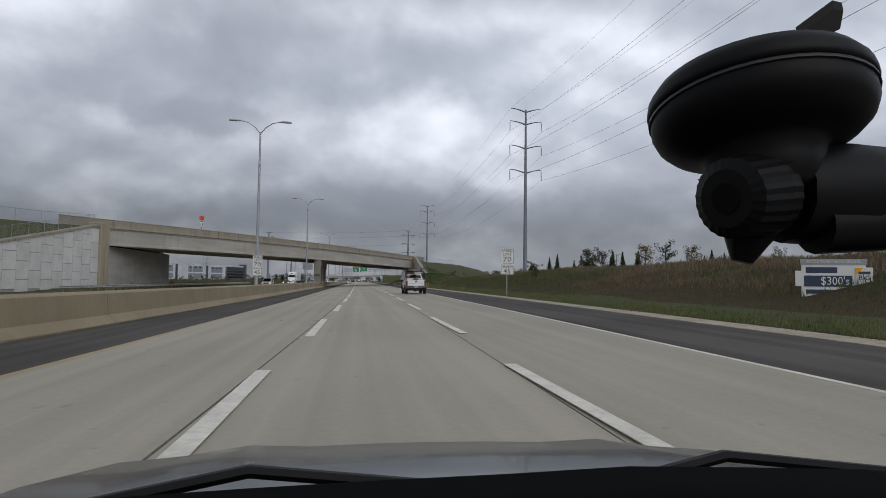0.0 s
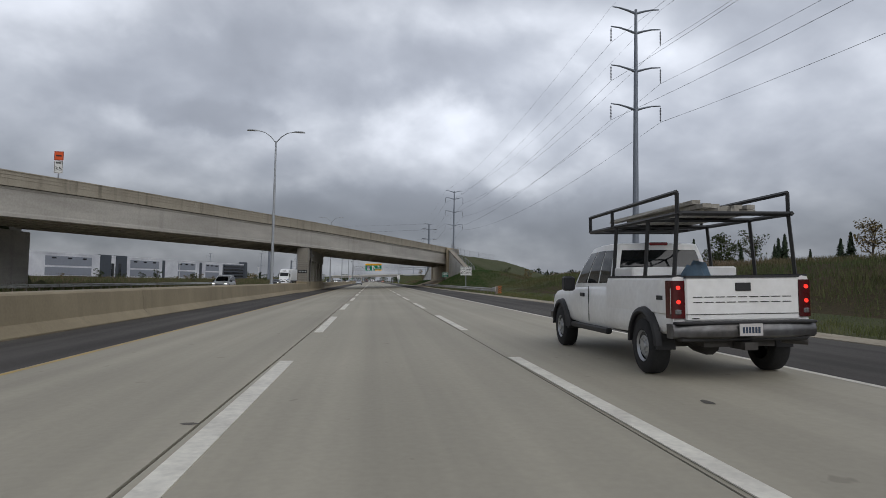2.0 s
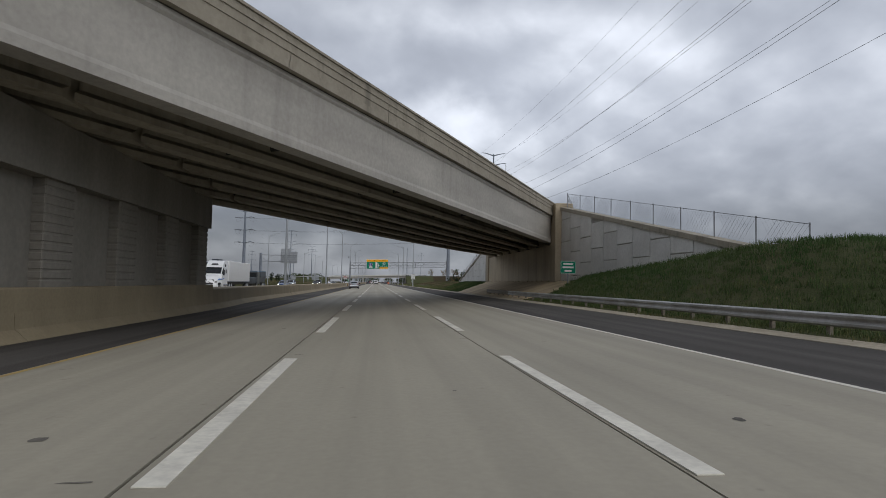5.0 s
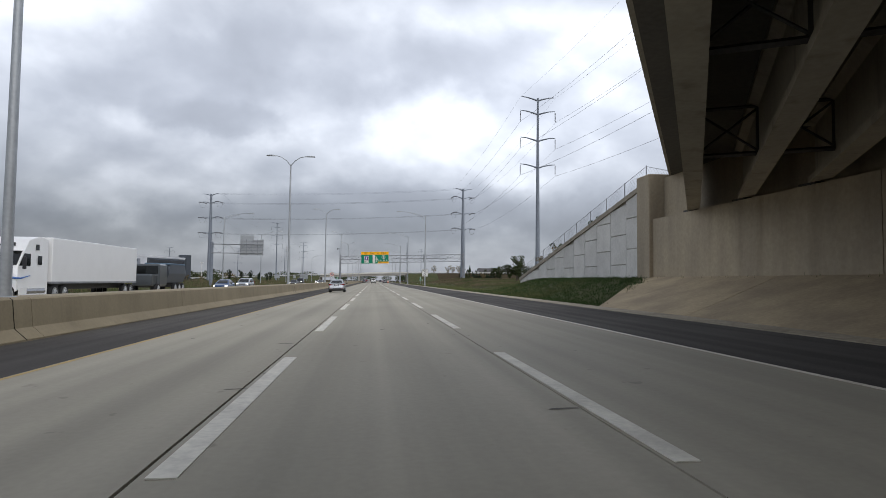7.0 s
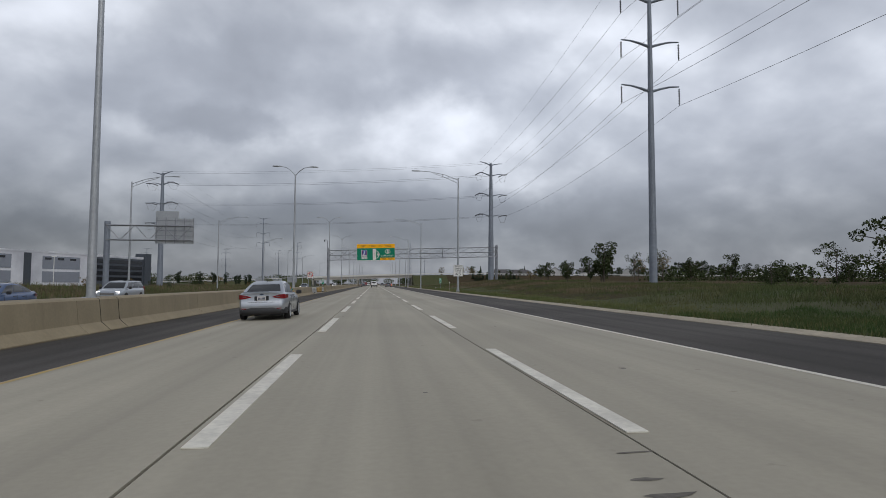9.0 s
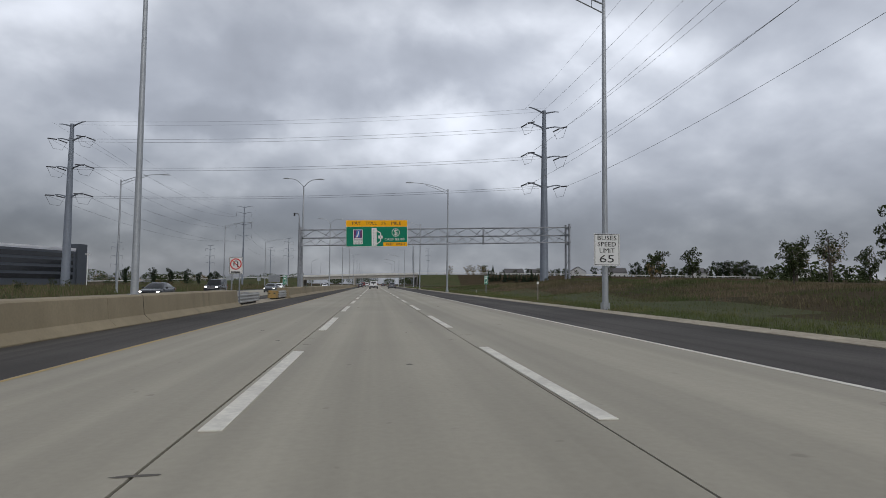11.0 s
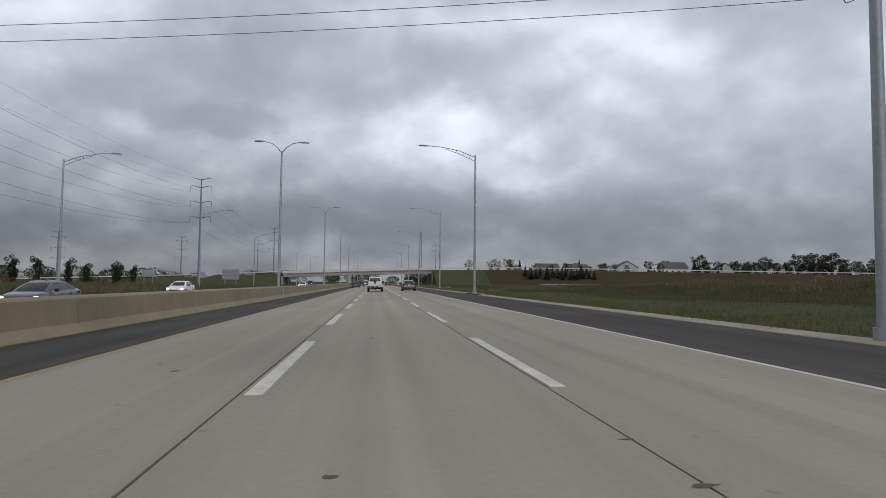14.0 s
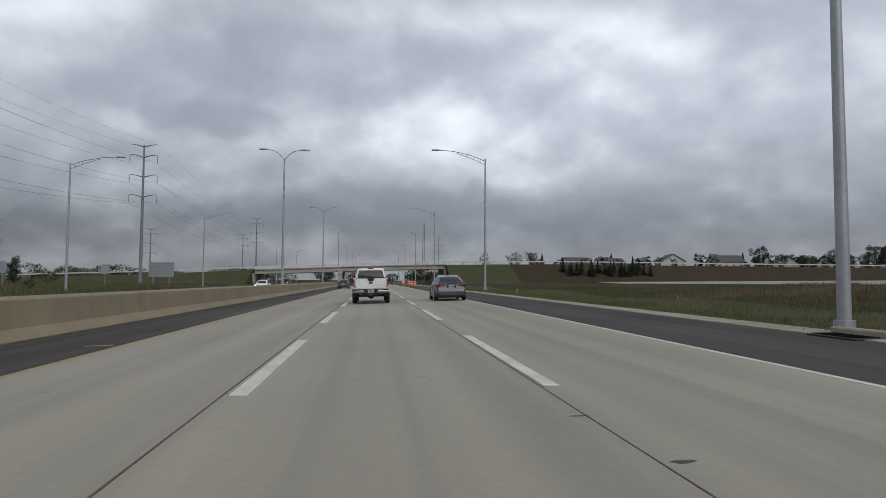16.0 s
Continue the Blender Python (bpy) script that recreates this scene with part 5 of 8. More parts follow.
post_sign("truck_speed_sign", 10.7, 103.4, 0.5, [(-0.66, 0.66, 2.04, 3.06, SIGN_WHITE, [("SPEED", -0.316, 2.896, 0.187, 0.491), ("LIMIT", -0.316, 2.686, 0.187, 0.398), ("60", -0.316, 2.335, 0.468, 0.491), ("TRUCKS", 0.292, 2.908, 0.164, 0.515), ("#", 0.292, 2.768, 0.082, 0.491), ("MOTOR HOMES", 0.292, 2.604, 0.140, 0.538), ("CAMPERS", 0.292, 2.405, 0.140, 0.538), ("TRAILERS", 0.292, 2.241, 0.140, 0.538), ("#", -0.012, 2.580, 0.866, 0.018)])],
          "white truck speed limit sign on a steel post")
post_sign("speed_limit_sign", 9.9, 268.43, 0.3, [(-0.57, 0.57, 2.15, 3.52, SIGN_WHITE, [("BUSES", 0, 3.33, 0.27, 0.84), ("SPEED", 0, 3.06, 0.27, 0.82), ("LIMIT", 0, 2.79, 0.27, 0.66), ("65", 0, 2.43, 0.46, 0.64)])],
          "white bus speed limit sign strapped to a lamp pole", posts=())
post_sign("exit_sign", 13.2, 144.4, 0.8, [(-0.55, 0.55, 2.1, 3.0, SIGN_GREEN, [("#", 0, 2.78, 0.12, 0.7), ("#", 0, 2.55, 0.12, 0.8), ("#", 0, 2.3, 0.12, 0.5)])],
          "small green information sign with unreadable words by the abutment")
post_sign("mile_marker", 12.1, 308.5, 0.5, [(-0.22, 0.22, 1.34, 2.28, SIGN_GREEN, [("4", 0, 1.55, 0.36, None), ("MILE", 0, 1.80, 0.12, 0.28), ("#", 0, 2.0, 0.17, 0.22), ("#", 0, 2.18, 0.07, 0.28)])], "green mile marker with a white numeral four", group="mile markers", post_r=0.03)
post_sign("mile_marker", -9.2, 308.4, 1.2, [(-0.22, 0.22, 1.12, 2.08, SIGN_GREEN, [("4", 0, 1.36, 0.4, None), ("#", 0, 1.92, 0.08, 0.28), ("#", 0, 1.74, 0.12, 0.2), ("#", 0, 1.6, 0.06, 0.28)])], "green mile marker with a white numeral four", group="mile markers")
o = post_sign("no_turn_sign", -9.0, 284.6, 0.0, [(-0.44, 0.44, 1.84, 2.94, SIGN_WHITE, [("#", 0, 1.96, 0.09, 0.6)])], "white sign with a red ring over a turning arrow", posts=(-0.25, 0.25))
c = lambda r, y: [(-9.0 + r * math.cos(2 * math.pi * i / 28), y, 2.49 + r * math.sin(2 * math.pi * i / 28)) for i in range(28)]
pan = [p for p in o.children if p.name.startswith("panel")][0]
part("ring", Shape().loft([c(0.37, 284.594), c(0.37, 284.588), c(0.30, 284.588), c(0.30, 284.594), c(0.37, 284.594)], caps=False), SIGN_RED, pan, "red ring with a slash")
part("slash", Shape().rod((-9.22, 284.588, 2.71), (-8.78, 284.588, 2.27), 0.03, n=4), SIGN_RED, pan)
part("arrow", Shape().tube([(-8.88, 284.592, 2.29), (-8.88, 284.592, 2.59), (-8.95, 284.592, 2.69), (-9.05, 284.592, 2.69), (-9.12, 284.592, 2.59), (-9.12, 284.592, 2.39)], 0.035, 5), SIGN_BLACK, pan)
b = on_bridge(-36.7, 0.15, 8.5)
post_sign("work_zone_sign", b[0], b[1], 8.6, [(-0.34, 0.34, 10.05, 10.75, SIGN_ORANGE, [("#", 0, 10.4, 0.1, 0.4)]), (-0.32, 0.32, 9.05, 10.02, SIGN_WHITE, [("#", 0, 9.85, 0.1, 0.4), ("35", 0, 9.4, 0.42, 0.5)])],
          "orange and white work zone speed sign on the bridge parapet")
# backs of signs that face the other carriageway
post_sign("board_sign", -35.4, 467.5, -0.2, [(-2.05, 2.05, 1.6, 4.1, SIGN_BACK, [("=", 0, 1.8 + 0.36 * k, 0.09, 0) for k in range(7)])], "pale back of a large board sign on two posts", posts=(-1.3, 1.3), thick=0.05, post_r=0.09)
post_sign("board_sign", -44.0, 437.0, -0.2, [(-1.2, 1.2, 1.9, 3.3, SIGN_BACK, [])], "grey back of a small board sign on two posts", posts=(-0.8, 0.8), thick=0.05, post_r=0.07)
post_sign("roadside_sign", -38.0, 452.0, -0.2, [(-0.6, 0.6, 1.9, 3.2, SIGN_BACK, [])], "grey back of a roadside sign on a post", thick=0.02)
for x, y in ((11.6, 312), (11.6, 408)):
    d = thing("delineator_post", "thin white roadside post with an orange tip", "marker post", "delineators")
    part("stake", Shape().box(x - 0.02, x + 0.02, y, y + 0.02, 0.1, 0.66), SIGN_WHITE, d)
    part("tip", Shape().box(x - 0.02, x + 0.02, y - 0.004, y + 0.024, 0.66, 0.72), SIGN_ORANGE, d)

stake = thing("survey_stake", "weathered grey stake with a white top in the verge", "marker post")
part("stake", Shape().box(10.46, 10.54, 281.7, 281.78, 0.1, 1.42), WOOD_POST, stake)
part("tip", Shape().box(10.43, 10.57, 281.68, 281.70, 1.36, 1.52), SIGN_WHITE, stake)
# cantilever sign on the other side, seen from behind
cant = thing("cantilever_sign", "cantilever truss with the bare back of a road sign", "sign gantry")
part("column", Shape().rod((-31.0, 271.5, -0.3), (-31.0, 271.5, 8.4), 0.33, n=12), TOWER, cant, smooth=True)
for z in (6.25, 7.95):
    for y in (271.1, 271.9):
        part("chord", Shape().rod((-31, y, z), (-21.4, y, z), 0.07, n=6), STEEL, cant)
for i in range(6):
    a = -31 + i * 1.6
    part("diagonal", Shape().rod((a, 271.1, 6.25 if i % 2 else 7.95), (a + 1.6, 271.1, 7.95 if i % 2 else 6.25), 0.045, n=6), STEEL, cant)
pan = part("sign_back", Shape().box(-25.8, -21.4, 271.95, 272.0, 5.9, 8.9), SIGN_BACK, cant, "bare aluminium sign back with ribs")
part("sign_back", Shape().box(-25.8, -23.2, 271.95, 272.0, 8.92, 9.75), SIGN_BACK, cant)
for k in range(5):
    part("rib", Shape().box(-25.7 + k * 1.05, -25.6 + k * 1.05, 271.88, 271.95, 5.85, 9.0), STEEL, pan)
for k in range(5):
    part("rib", Shape().box(-25.8, -21.4, 271.89, 271.95, 6.2 + k * 0.6, 6.26 + k * 0.6), STEEL, pan)

# estate board on the berm
bx, by, bz = 16.0, 6.1, 0.82
turn = pose(bx, by, bz, 0, 0, -30) @ Matrix.Diagonal((0.78, 1.0, 1.0, 1.0))
board = thing("estate_board", "white estate agent board with a navy price band", "billboard", m=turn)
for x in (-1.2, 1.2):
    part("post", Shape().box(x - 0.06, x + 0.06, 0.02, 0.12, -1.0, 1.38), SIGN_WHITE, board)
pan = part("panel", Shape().box(-1.25, 1.25, -0.02, 0.02, -0.15, 1.22), SIGN_WHITE, board)
part("header", Shape().box(-1.3, 1.3, -0.04, 0.03, 1.22, 1.42), SIGN_BACK, board, "grey header strip")
letters("lettering", "SINGLE FAMILY NOW SELLING", 0.13, 2.1, SIGN_WHITE, board, Matrix.Translation((0, -0.045, 1.32)))
part("price_band", Shape().box(-1.18, 0.72, -0.03, -0.02, 0.44, 0.83), NAVY, pan, "navy band")
letters("lettering", "$300's", 0.42, 1.1, SIGN_WHITE, pan, Matrix.Translation((0.05, -0.036, 0.63)))
part("bar", Shape().box(-1.1, 0.15, -0.026, -0.02, 0.92, 1.13), NAVY, pan)
part("bar", Shape().box(-1.1, 0.2, -0.026, -0.02, 0.18, 0.33), NAVY, pan)
part("bar", Shape().box(0.45, 1.1, -0.026, -0.02, 0.2, 0.3), SIGN_BACK, pan)
side = part("rider", Shape().box(0.85, 1.5, -0.06, -0.03, 0.5, 1.12), SIGN_WHITE, board, "white rider panel with a yellow corner")
part("corner_patch", Shape().loft([[(0.86, y, 1.11), (1.15, y, 1.11), (0.86, y, 0.86)] for y in (-0.0605, -0.0635)]), SIGN_YELLOW, side)
letters("lettering", "BIG", 0.24, 0.42, NAVY, side, Matrix.Translation((1.17, -0.07, 0.75)))
part("bar", Shape().box(0.95, 1.4, -0.07, -0.066, 0.89, 0.98), NAVY, side)
part("wing_panel", Shape().box(-1.52, -1.25, -0.02, 0.02, 0.45, 1.0), SIGN_WHITE, board)

# yellow marks painted across the shoulder
YELLOW_MARK = mat("survey_yellow", (0.66, 0.56, 0.14), 0.7, vary=0.1, grain=12)
for x0, x1, y in ((-5.9, -5.3, 93.9), (-6.0, -5.42, 373.7)):
    sh = Shape().loft([[(x0, y + o, gz(x0) + 0.004), (x1, y + 0.03 + o, gz(x1) + 0.005)] for o in (0.0, 0.10)], caps=False, closed=False)
    tagged(part("paint_mark", sh, YELLOW_MARK), "pale yellow paint stroke across the asphalt shoulder", "paint mark", "shoulder paint marks")
# one more runs down the face of the barrier
side = [p for p in barrier_ring(371.3)][:5]
sh = Shape().loft([[(x + 0.006, y + o, z + 0.006) for x, y, z in side] for o in (-0.09, 0.09)], caps=False, closed=False)
tagged(part("paint_mark", sh, YELLOW_MARK), "yellow paint stroke down the tan concrete barrier", "paint mark", "shoulder paint marks")

# ---- warehouse beyond the opposite carriageway ----
WA, WU = Vector((-76.3, 414.3)), Vector((-0.2827, -0.9592))
WN = Vector((0.9592, -0.2827))  # towards the highway


def wall_box(sh, s0, s1, z0, z1, out0, out1):
    ring = lambda z: [(*(WA + WU * s + WN * o), z) for s, o in ((s0, out0), (s1, out0), (s1, out1), (s0, out1))]
    return sh.loft([ring(z0), ring(z1)])


ware = thing("warehouse", "long white warehouse with grey panels and dark glazed corners", "warehouse")
part("wall", wall_box(Shape(), 1.0, 160, -0.5, 9.6, -45, 0), WAREHOUSE, ware)
part("parapet_band", wall_box(Shape(), 1.0, 160, 9.2, 9.7, -0.4, 0.12), WAREHOUSE, ware)
part("roof", wall_box(Shape(), 1.5, 159.5, 9.55, 9.62, -44.5, -0.5), WAREHOUSE_GREY, ware)
part("corner_tower", wall_box(Shape(), -0.3, 3.0, -0.5, 10.9, -3, 0.6), WAREHOUSE_DARK, ware, "dark corner tower")
part("office_bay", wall_box(Shape(), 3.0, 27, -0.5, 8.9, -2, 0.25), WAREHOUSE_DARK, ware, "dark glazed office corner")
for z in (1.8, 3.6, 5.4, 7.2):
    part("window_band", wall_box(Shape(), 4.0, 26, z, z + 1.1, 0.2, 0.32), GLASS_DARK, ware)
for a, b in ((31, 44.3), (54, 69), (84, 104), (127, 150)):
    p = part("grey_panel", wall_box(Shape(), a, b, 4.9, 8.4, 0.0, 0.1), WAREHOUSE_GREY, ware, "grey cladding panel")
    for k in (0.12, 0.45, 0.78):
        s = a + (b - a) * k
        part("window", wall_box(Shape(), s, s + 2.2, 7.4, 8.0, 0.08, 0.14), GLASS_DARK, p)
    part("lower_band", wall_box(Shape(), a, b, 1.2, 4.2, 0.0, 0.08), WAREHOUSE_GREY, ware)
for a, b in ((48, 50.2), (79.5, 81.5), (106.5, 113.2), (116.2, 122.4)):
    tall = 9.95 if a > 100 else 9.0
    part("glazed_bay", wall_box(Shape(), a, b, -0.3, tall, -1.0, 0.3 if a > 100 else 0.15), WAREHOUSE_DARK, ware, "dark glazed bay")
for a in (110, 114.5):
    part("window", wall_box(Shape(), a, a + 1.6, 1.0, 6.5, 0.3, 0.36), GLASS_DARK, ware)
shed = thing("warehouse", "second long pale warehouse in the distance", "warehouse")
part("wall", wall_box(Shape(), 175, 290, -0.5, 8.6, -50, -8), WAREHOUSE, shed)
for a in (180, 205, 232, 258):
    part("grey_panel", wall_box(Shape(), a, a + 18, 4.2, 7.4, -8, -7.9), WAREHOUSE_GREY, shed)
for s in (20, 60, 95):
    p = WA + WU * s + WN * 18
    l = thing("car_park_lamp", "white car park light on a slim pole", "street lamp", "car park lamps")
    part("pole", Shape().rod((p.x, p.y, -0.2), (p.x, p.y, 7.4), 0.09, n=6), SIGN_WHITE, l)
    part("lamp_head", Shape().box(p.x - 0.5, p.x + 0.5, p.y - 0.2, p.y + 0.2, 7.3, 7.5), SIGN_WHITE, l)
low = thing("distant_store", "low white building with a curved roof far away", "building")
part("wall", Shape().box(-178, -142, 760, 790, -0.3, 5.4), WAREHOUSE, low)
part("roof", Shape().loft([[(-180 + 40 * i / 8, y, 5.4 + 1.8 * math.sin(math.pi * i / 8)) for i in range(9)] for y in (758, 792)]), SIGN_WHITE, low)


# ---- houses on the rise to the right ----
def house(x, y, w, d, h, turn, label):
    o = thing("house", label, "house", "distant houses", m=pose(x, y, height(x, y) - 0.2, 0, 0, turn))
    part("wall", Shape().box(-w / 2, w / 2, -d / 2, d / 2, -0.5, h), HOUSE_WALL, o)
    sh = Shape().loft([[(xx, -d / 2 - 0.4, h - 0.1), (xx, 0, h + d * 0.32), (xx, d / 2 + 0.4, h - 0.1), (xx, d / 2 + 0.4, h - 0.3), (xx, 0, h + d * 0.32 - 0.25), (xx, -d / 2 - 0.4, h - 0.3)] for xx in (-w / 2 - 0.4, w / 2 + 0.4)])
    part("roof", sh, HOUSE_ROOF, o)
    part("gable", Shape().loft([[(xx, -d / 2, h), (xx, d / 2, h), (xx, 0, h + d * 0.30)] for xx in (-w / 2, w / 2)]), HOUSE_WALL, o)
    for k in range(4):
        for z in (1.0, 3.6):
            if z + 1.2 < h:
                xx = -w / 2 + (k + 0.5) * w / 4
                p = part("window", Shape().box(xx - 0.5, xx + 0.5, -d / 2 - 0.04, -d / 2, z, z + 1.3), SIGN_WHITE, o)
                part("pane", Shape().box(xx - 0.42, xx + 0.42, -d / 2 - 0.05, -d / 2 - 0.041, z + 0.08, z + 1.22), GLASS_DARK, p)
    return o


random.seed(4)
for i, (x, y) in enumerate(((84, 606), (100, 610), (121, 598), (144, 596), (174, 602), (197, 600), (222, 598), (264, 596), (286, 602))):
    house(x, y, random.uniform(10, 13), random.uniform(8, 9.5), 2.6 if i < 2 else random.choice((3.6, 4.6, 5.0)), (0, 8, 78, -6, 70, 10, 5, 75, 4)[i], random.choice(("pale two-storey house with a dark shingle roof", "grey sided house with a dark pitched roof")))

# ---- sloped pale strip below the raised road, a stand-in for an unidentified band ----
sh = Shape().loft([[(x0, y, z0), (x1, y, z1)] for x0, x1, y, z0, z1 in ((46, 130, 470, 0.9, 1.0), (46, 130, 478, 1.05, 1.5), (46.5, 130, 484, 1.15, 2.0), (47, 130, 488, 1.0, 1.5))], caps=False, closed=False)
structure("gravel_flat", sh, mat("pale_gravel", (0.34, 0.33, 0.31), 0.9, vary=0.12, grain=3, patch=0.2, bump=0.3, tint=(0.26, 0.245, 0.22)), "pale sloped strip standing in for an unidentified bright band", "gravel")

# ---- traffic drums at the far works ----
for i, (x, y) in enumerate(((7.6, 470), (7.8, 482), (8.0, 496), (7.4, 508), (7.7, 520))):
    d = thing("traffic_drum", "orange traffic drum with white bands on the shoulder", "traffic drum", "traffic drums")
    part("body", Shape().rod((x, y, gz(x)), (x, y, gz(x) + 1.0), 0.3, 0.24, n=12), CONE, d)
    for z in (0.35, 0.7):
        part("band", Shape().rod((x, y, gz(x) + z), (x, y, gz(x) + z + 0.12), 0.285, 0.275, n=12), SIGN_WHITE, d)

# ---- plants ----
def stuff(name, verts, tris, material, label, category):
    me = bpy.data.meshes.new(name)
    me.from_pydata(verts, [], tris)
    me.materials.append(material)
    me.update()
    return tagged(new(name, me), label, category, "", "stuff")


def blades(name, spots, tall, spread, count, material, label, seed):
    """Tufts of thin leaning blades at the given (x, y, scale)."""
    rng = np.random.default_rng(seed)
    verts, tris = [], []
    for x, y, k in spots:
        z = height(x, y) - 0.03
        for _ in range(count):
            a, h = rng.uniform(0, 6.283), tall * k * rng.uniform(0.5, 1.15)
            px, py = x + rng.normal(0, spread), y + rng.normal(0, spread)
            w, lean = h * rng.uniform(0.018, 0.045) + 0.005, h * rng.uniform(0.05, 0.55)
            dx, dy = math.cos(a), math.sin(a)
            b = rng.uniform(0, 6.283)
            n = len(verts)
            verts += [(px - dy * w, py + dx * w, z), (px + dy * w, py - dx * w, z), (px + math.cos(b) * lean, py + math.sin(b) * lean, z + h)]
            tris.append((n, n + 1, n + 2))
    return stuff(name, verts, tris, material, label, "grass")


rng = np.random.default_rng(12)
spots = []
for _ in range(5200):
    y, x = rng.uniform(176, 216), rng.uniform(9.8, 14.5)
    if y > 174.5 + 1.35 * (x - 9.7):
        spots.append((x, y, rng.uniform(0.7, 1.3)))
for _ in range(9500):
    y, x = rng.uniform(95, 146), 10.2 + abs(rng.normal(0, 5.0))
    if y < 143 and not (x > 14.2 and y > 121 and x < 15.4) and x < 1.0 + 0.45 * (y - 80):
        spots.append((x, y, rng.uniform(0.9, 1.7)))
blades("lawn_grass", spots, 0.15, 0.12, 14, BLADE_LAWN, "fresh green grass below the retaining walls", 8)
rng = np.random.default_rng(11)
spots = []
for _ in range(15000):
    y = rng.uniform(-8, 430)
    x = 9.72 - 0.5 * max(0.0, noise.noise((y * 0.45, 3, 8))) - 0.25 * max(0.0, noise.noise((y * 1.7, 6, 1))) + bend(y) + abs(rng.normal(0, 1.8))
    if 143 < y < 187 and x < 14.6:
        continue
    spots.append((x, y, rng.uniform(0.6, 1.3)))
blades("verge_grass", spots, 0.17, 0.16, 15, BLADE_VERGE, "short green grass along the gutter", 1)
dry, green = [], []
for _ in range(52000):
    y, x = rng.uniform(0, 430), 11.3 + 28 * rng.uniform() ** 1.25
    if ramp_height(x, y) > 1.0 and y < 232 and x < 1.0 + 0.45 * (y - 80) or (143 < y < 187 and x < 14.6):
        continue
    # broad drifts of dry stalks and green weeds, drier up the berm
    lean = noise.noise((x * 0.09, y * 0.045, 5)) + 0.5 * noise.noise((x * 0.4, y * 0.25, 9)) + 0.28 * smooth(12, 22, x) - (0.12 if y < 119 or y > 332 else 0.62 if y < 262 else 0.34)
    k = (0.20 + 0.80 * smooth(12.5, 17.5, x)) * (0.75 + 0.7 * max(0, noise.noise((x * 0.15, y * 0.12, 2)))) * (0.8 if y > 230 else 1.0)
    (dry if lean > 0 else green).append((x, y, k))
blades("dry_weeds", dry, 0.50, 0.40, 15, BLADE_DRY, "tall brown and dry weeds on the berm", 2)
blades("green_weeds", green, 0.40, 0.36, 14, BLADE_GREEN, "green weeds mixed through the rough grass", 3)
spots = []
for _ in range(9000):
    y, x = rng.uniform(60, 470), -28.4 - abs(rng.normal(0, 13))
    if 30 < y < 99 and x < -31.5:
        continue
    spots.append((x, y, rng.uniform(0.5, 1.2)))
blades("far_verge_weeds", spots, 0.7, 0.4, 10, BLADE_GREEN, "green and tan weeds beyond the opposite carriageway", 4)
spots = [(x, y, k) for x, y, k in spots if rng.random() < 0.4]
blades("far_dry_weeds", spots, 0.9, 0.5, 8, BLADE_DRY, "dry weed stalks beyond the opposite carriageway", 5)


def leaf_cloud(sh, centre, radii, count, size, rng):
    for _ in range(count):
        d = rng.normal(0, 1, 3)
        d /= np.linalg.norm(d) + 1e-9
        r = rng.uniform(0.45, 1.0) ** 0.6
        p = np.array(centre) + d * r * np.array(radii)
        u, v = rng.normal(0, 1, 3), rng.normal(0, 1, 3)
        u /= np.linalg.norm(u)
        v -= u * (u @ v)
        v /= np.linalg.norm(v) + 1e-9
        s = size * rng.uniform(0.6, 1.3)
        sh.add([p - u * s, p + v * s * 0.55, p + u * s, p - v * s * 0.55], [(0, 1, 2, 3)])


def plain(sh, name, material, parent):
    me = bpy.data.meshes.new(name)
    me.from_pydata(sh.v, [], sh.f)
    me.materials.append(material)
    ob = new(name, me)
    ob.parent = parent
    return ob


def leafy_tree(h, seed, leaf=LEAF_GREEN, label="young leafy tree with an uneven green crown", dense=1.0, name="tree", low=0.2, wide=0.34):
    rng = np.random.default_rng(seed)
    t = thing(name, label, "tree", "trees")
    sh = Shape().tube([(0, 0, -0.3), (rng.normal(0, 0.04) * h, 0, h * 0.35), (rng.normal(0, 0.05) * h, rng.normal(0, 0.04) * h, h * 0.85)], [h * 0.022, h * 0.016, h * 0.005], 6)
    crown = Shape()
    for k in range(20):
        a, z = rng.uniform(0, 6.28), h * (low + (0.88 - low) * (k + rng.uniform(0, 1)) / 20)
        r = wide * h * rng.uniform(0.45, 1.0) * math.sin(math.pi * min(1.0, 0.22 + 0.78 * (1 - z / h) ** 0.8)) * 0.9
        tip = (math.cos(a) * r, math.sin(a) * r, z + h * rng.uniform(0.02, 0.12))
        sh.tube([(0, 0, z - h * 0.06), (tip[0] * 0.6, tip[1] * 0.6, z + h * 0.02), tip], [h * 0.009, h * 0.006, h * 0.003], 4)
        leaf_cloud(crown, tip, (h * 0.09, h * 0.09, h * 0.08), int(95 * dense), h * 0.021, rng)
    leaf_cloud(crown, (0, 0, h * (low + 0.9) / 2 + h * 0.05), (wide * h * 0.5, wide * h * 0.5, h * (0.92 - low) / 2), int(560 * dense), h * 0.021, rng)
    part("trunk", sh, BARK, t)
    plain(crown, "crown", leaf, t)
    return t


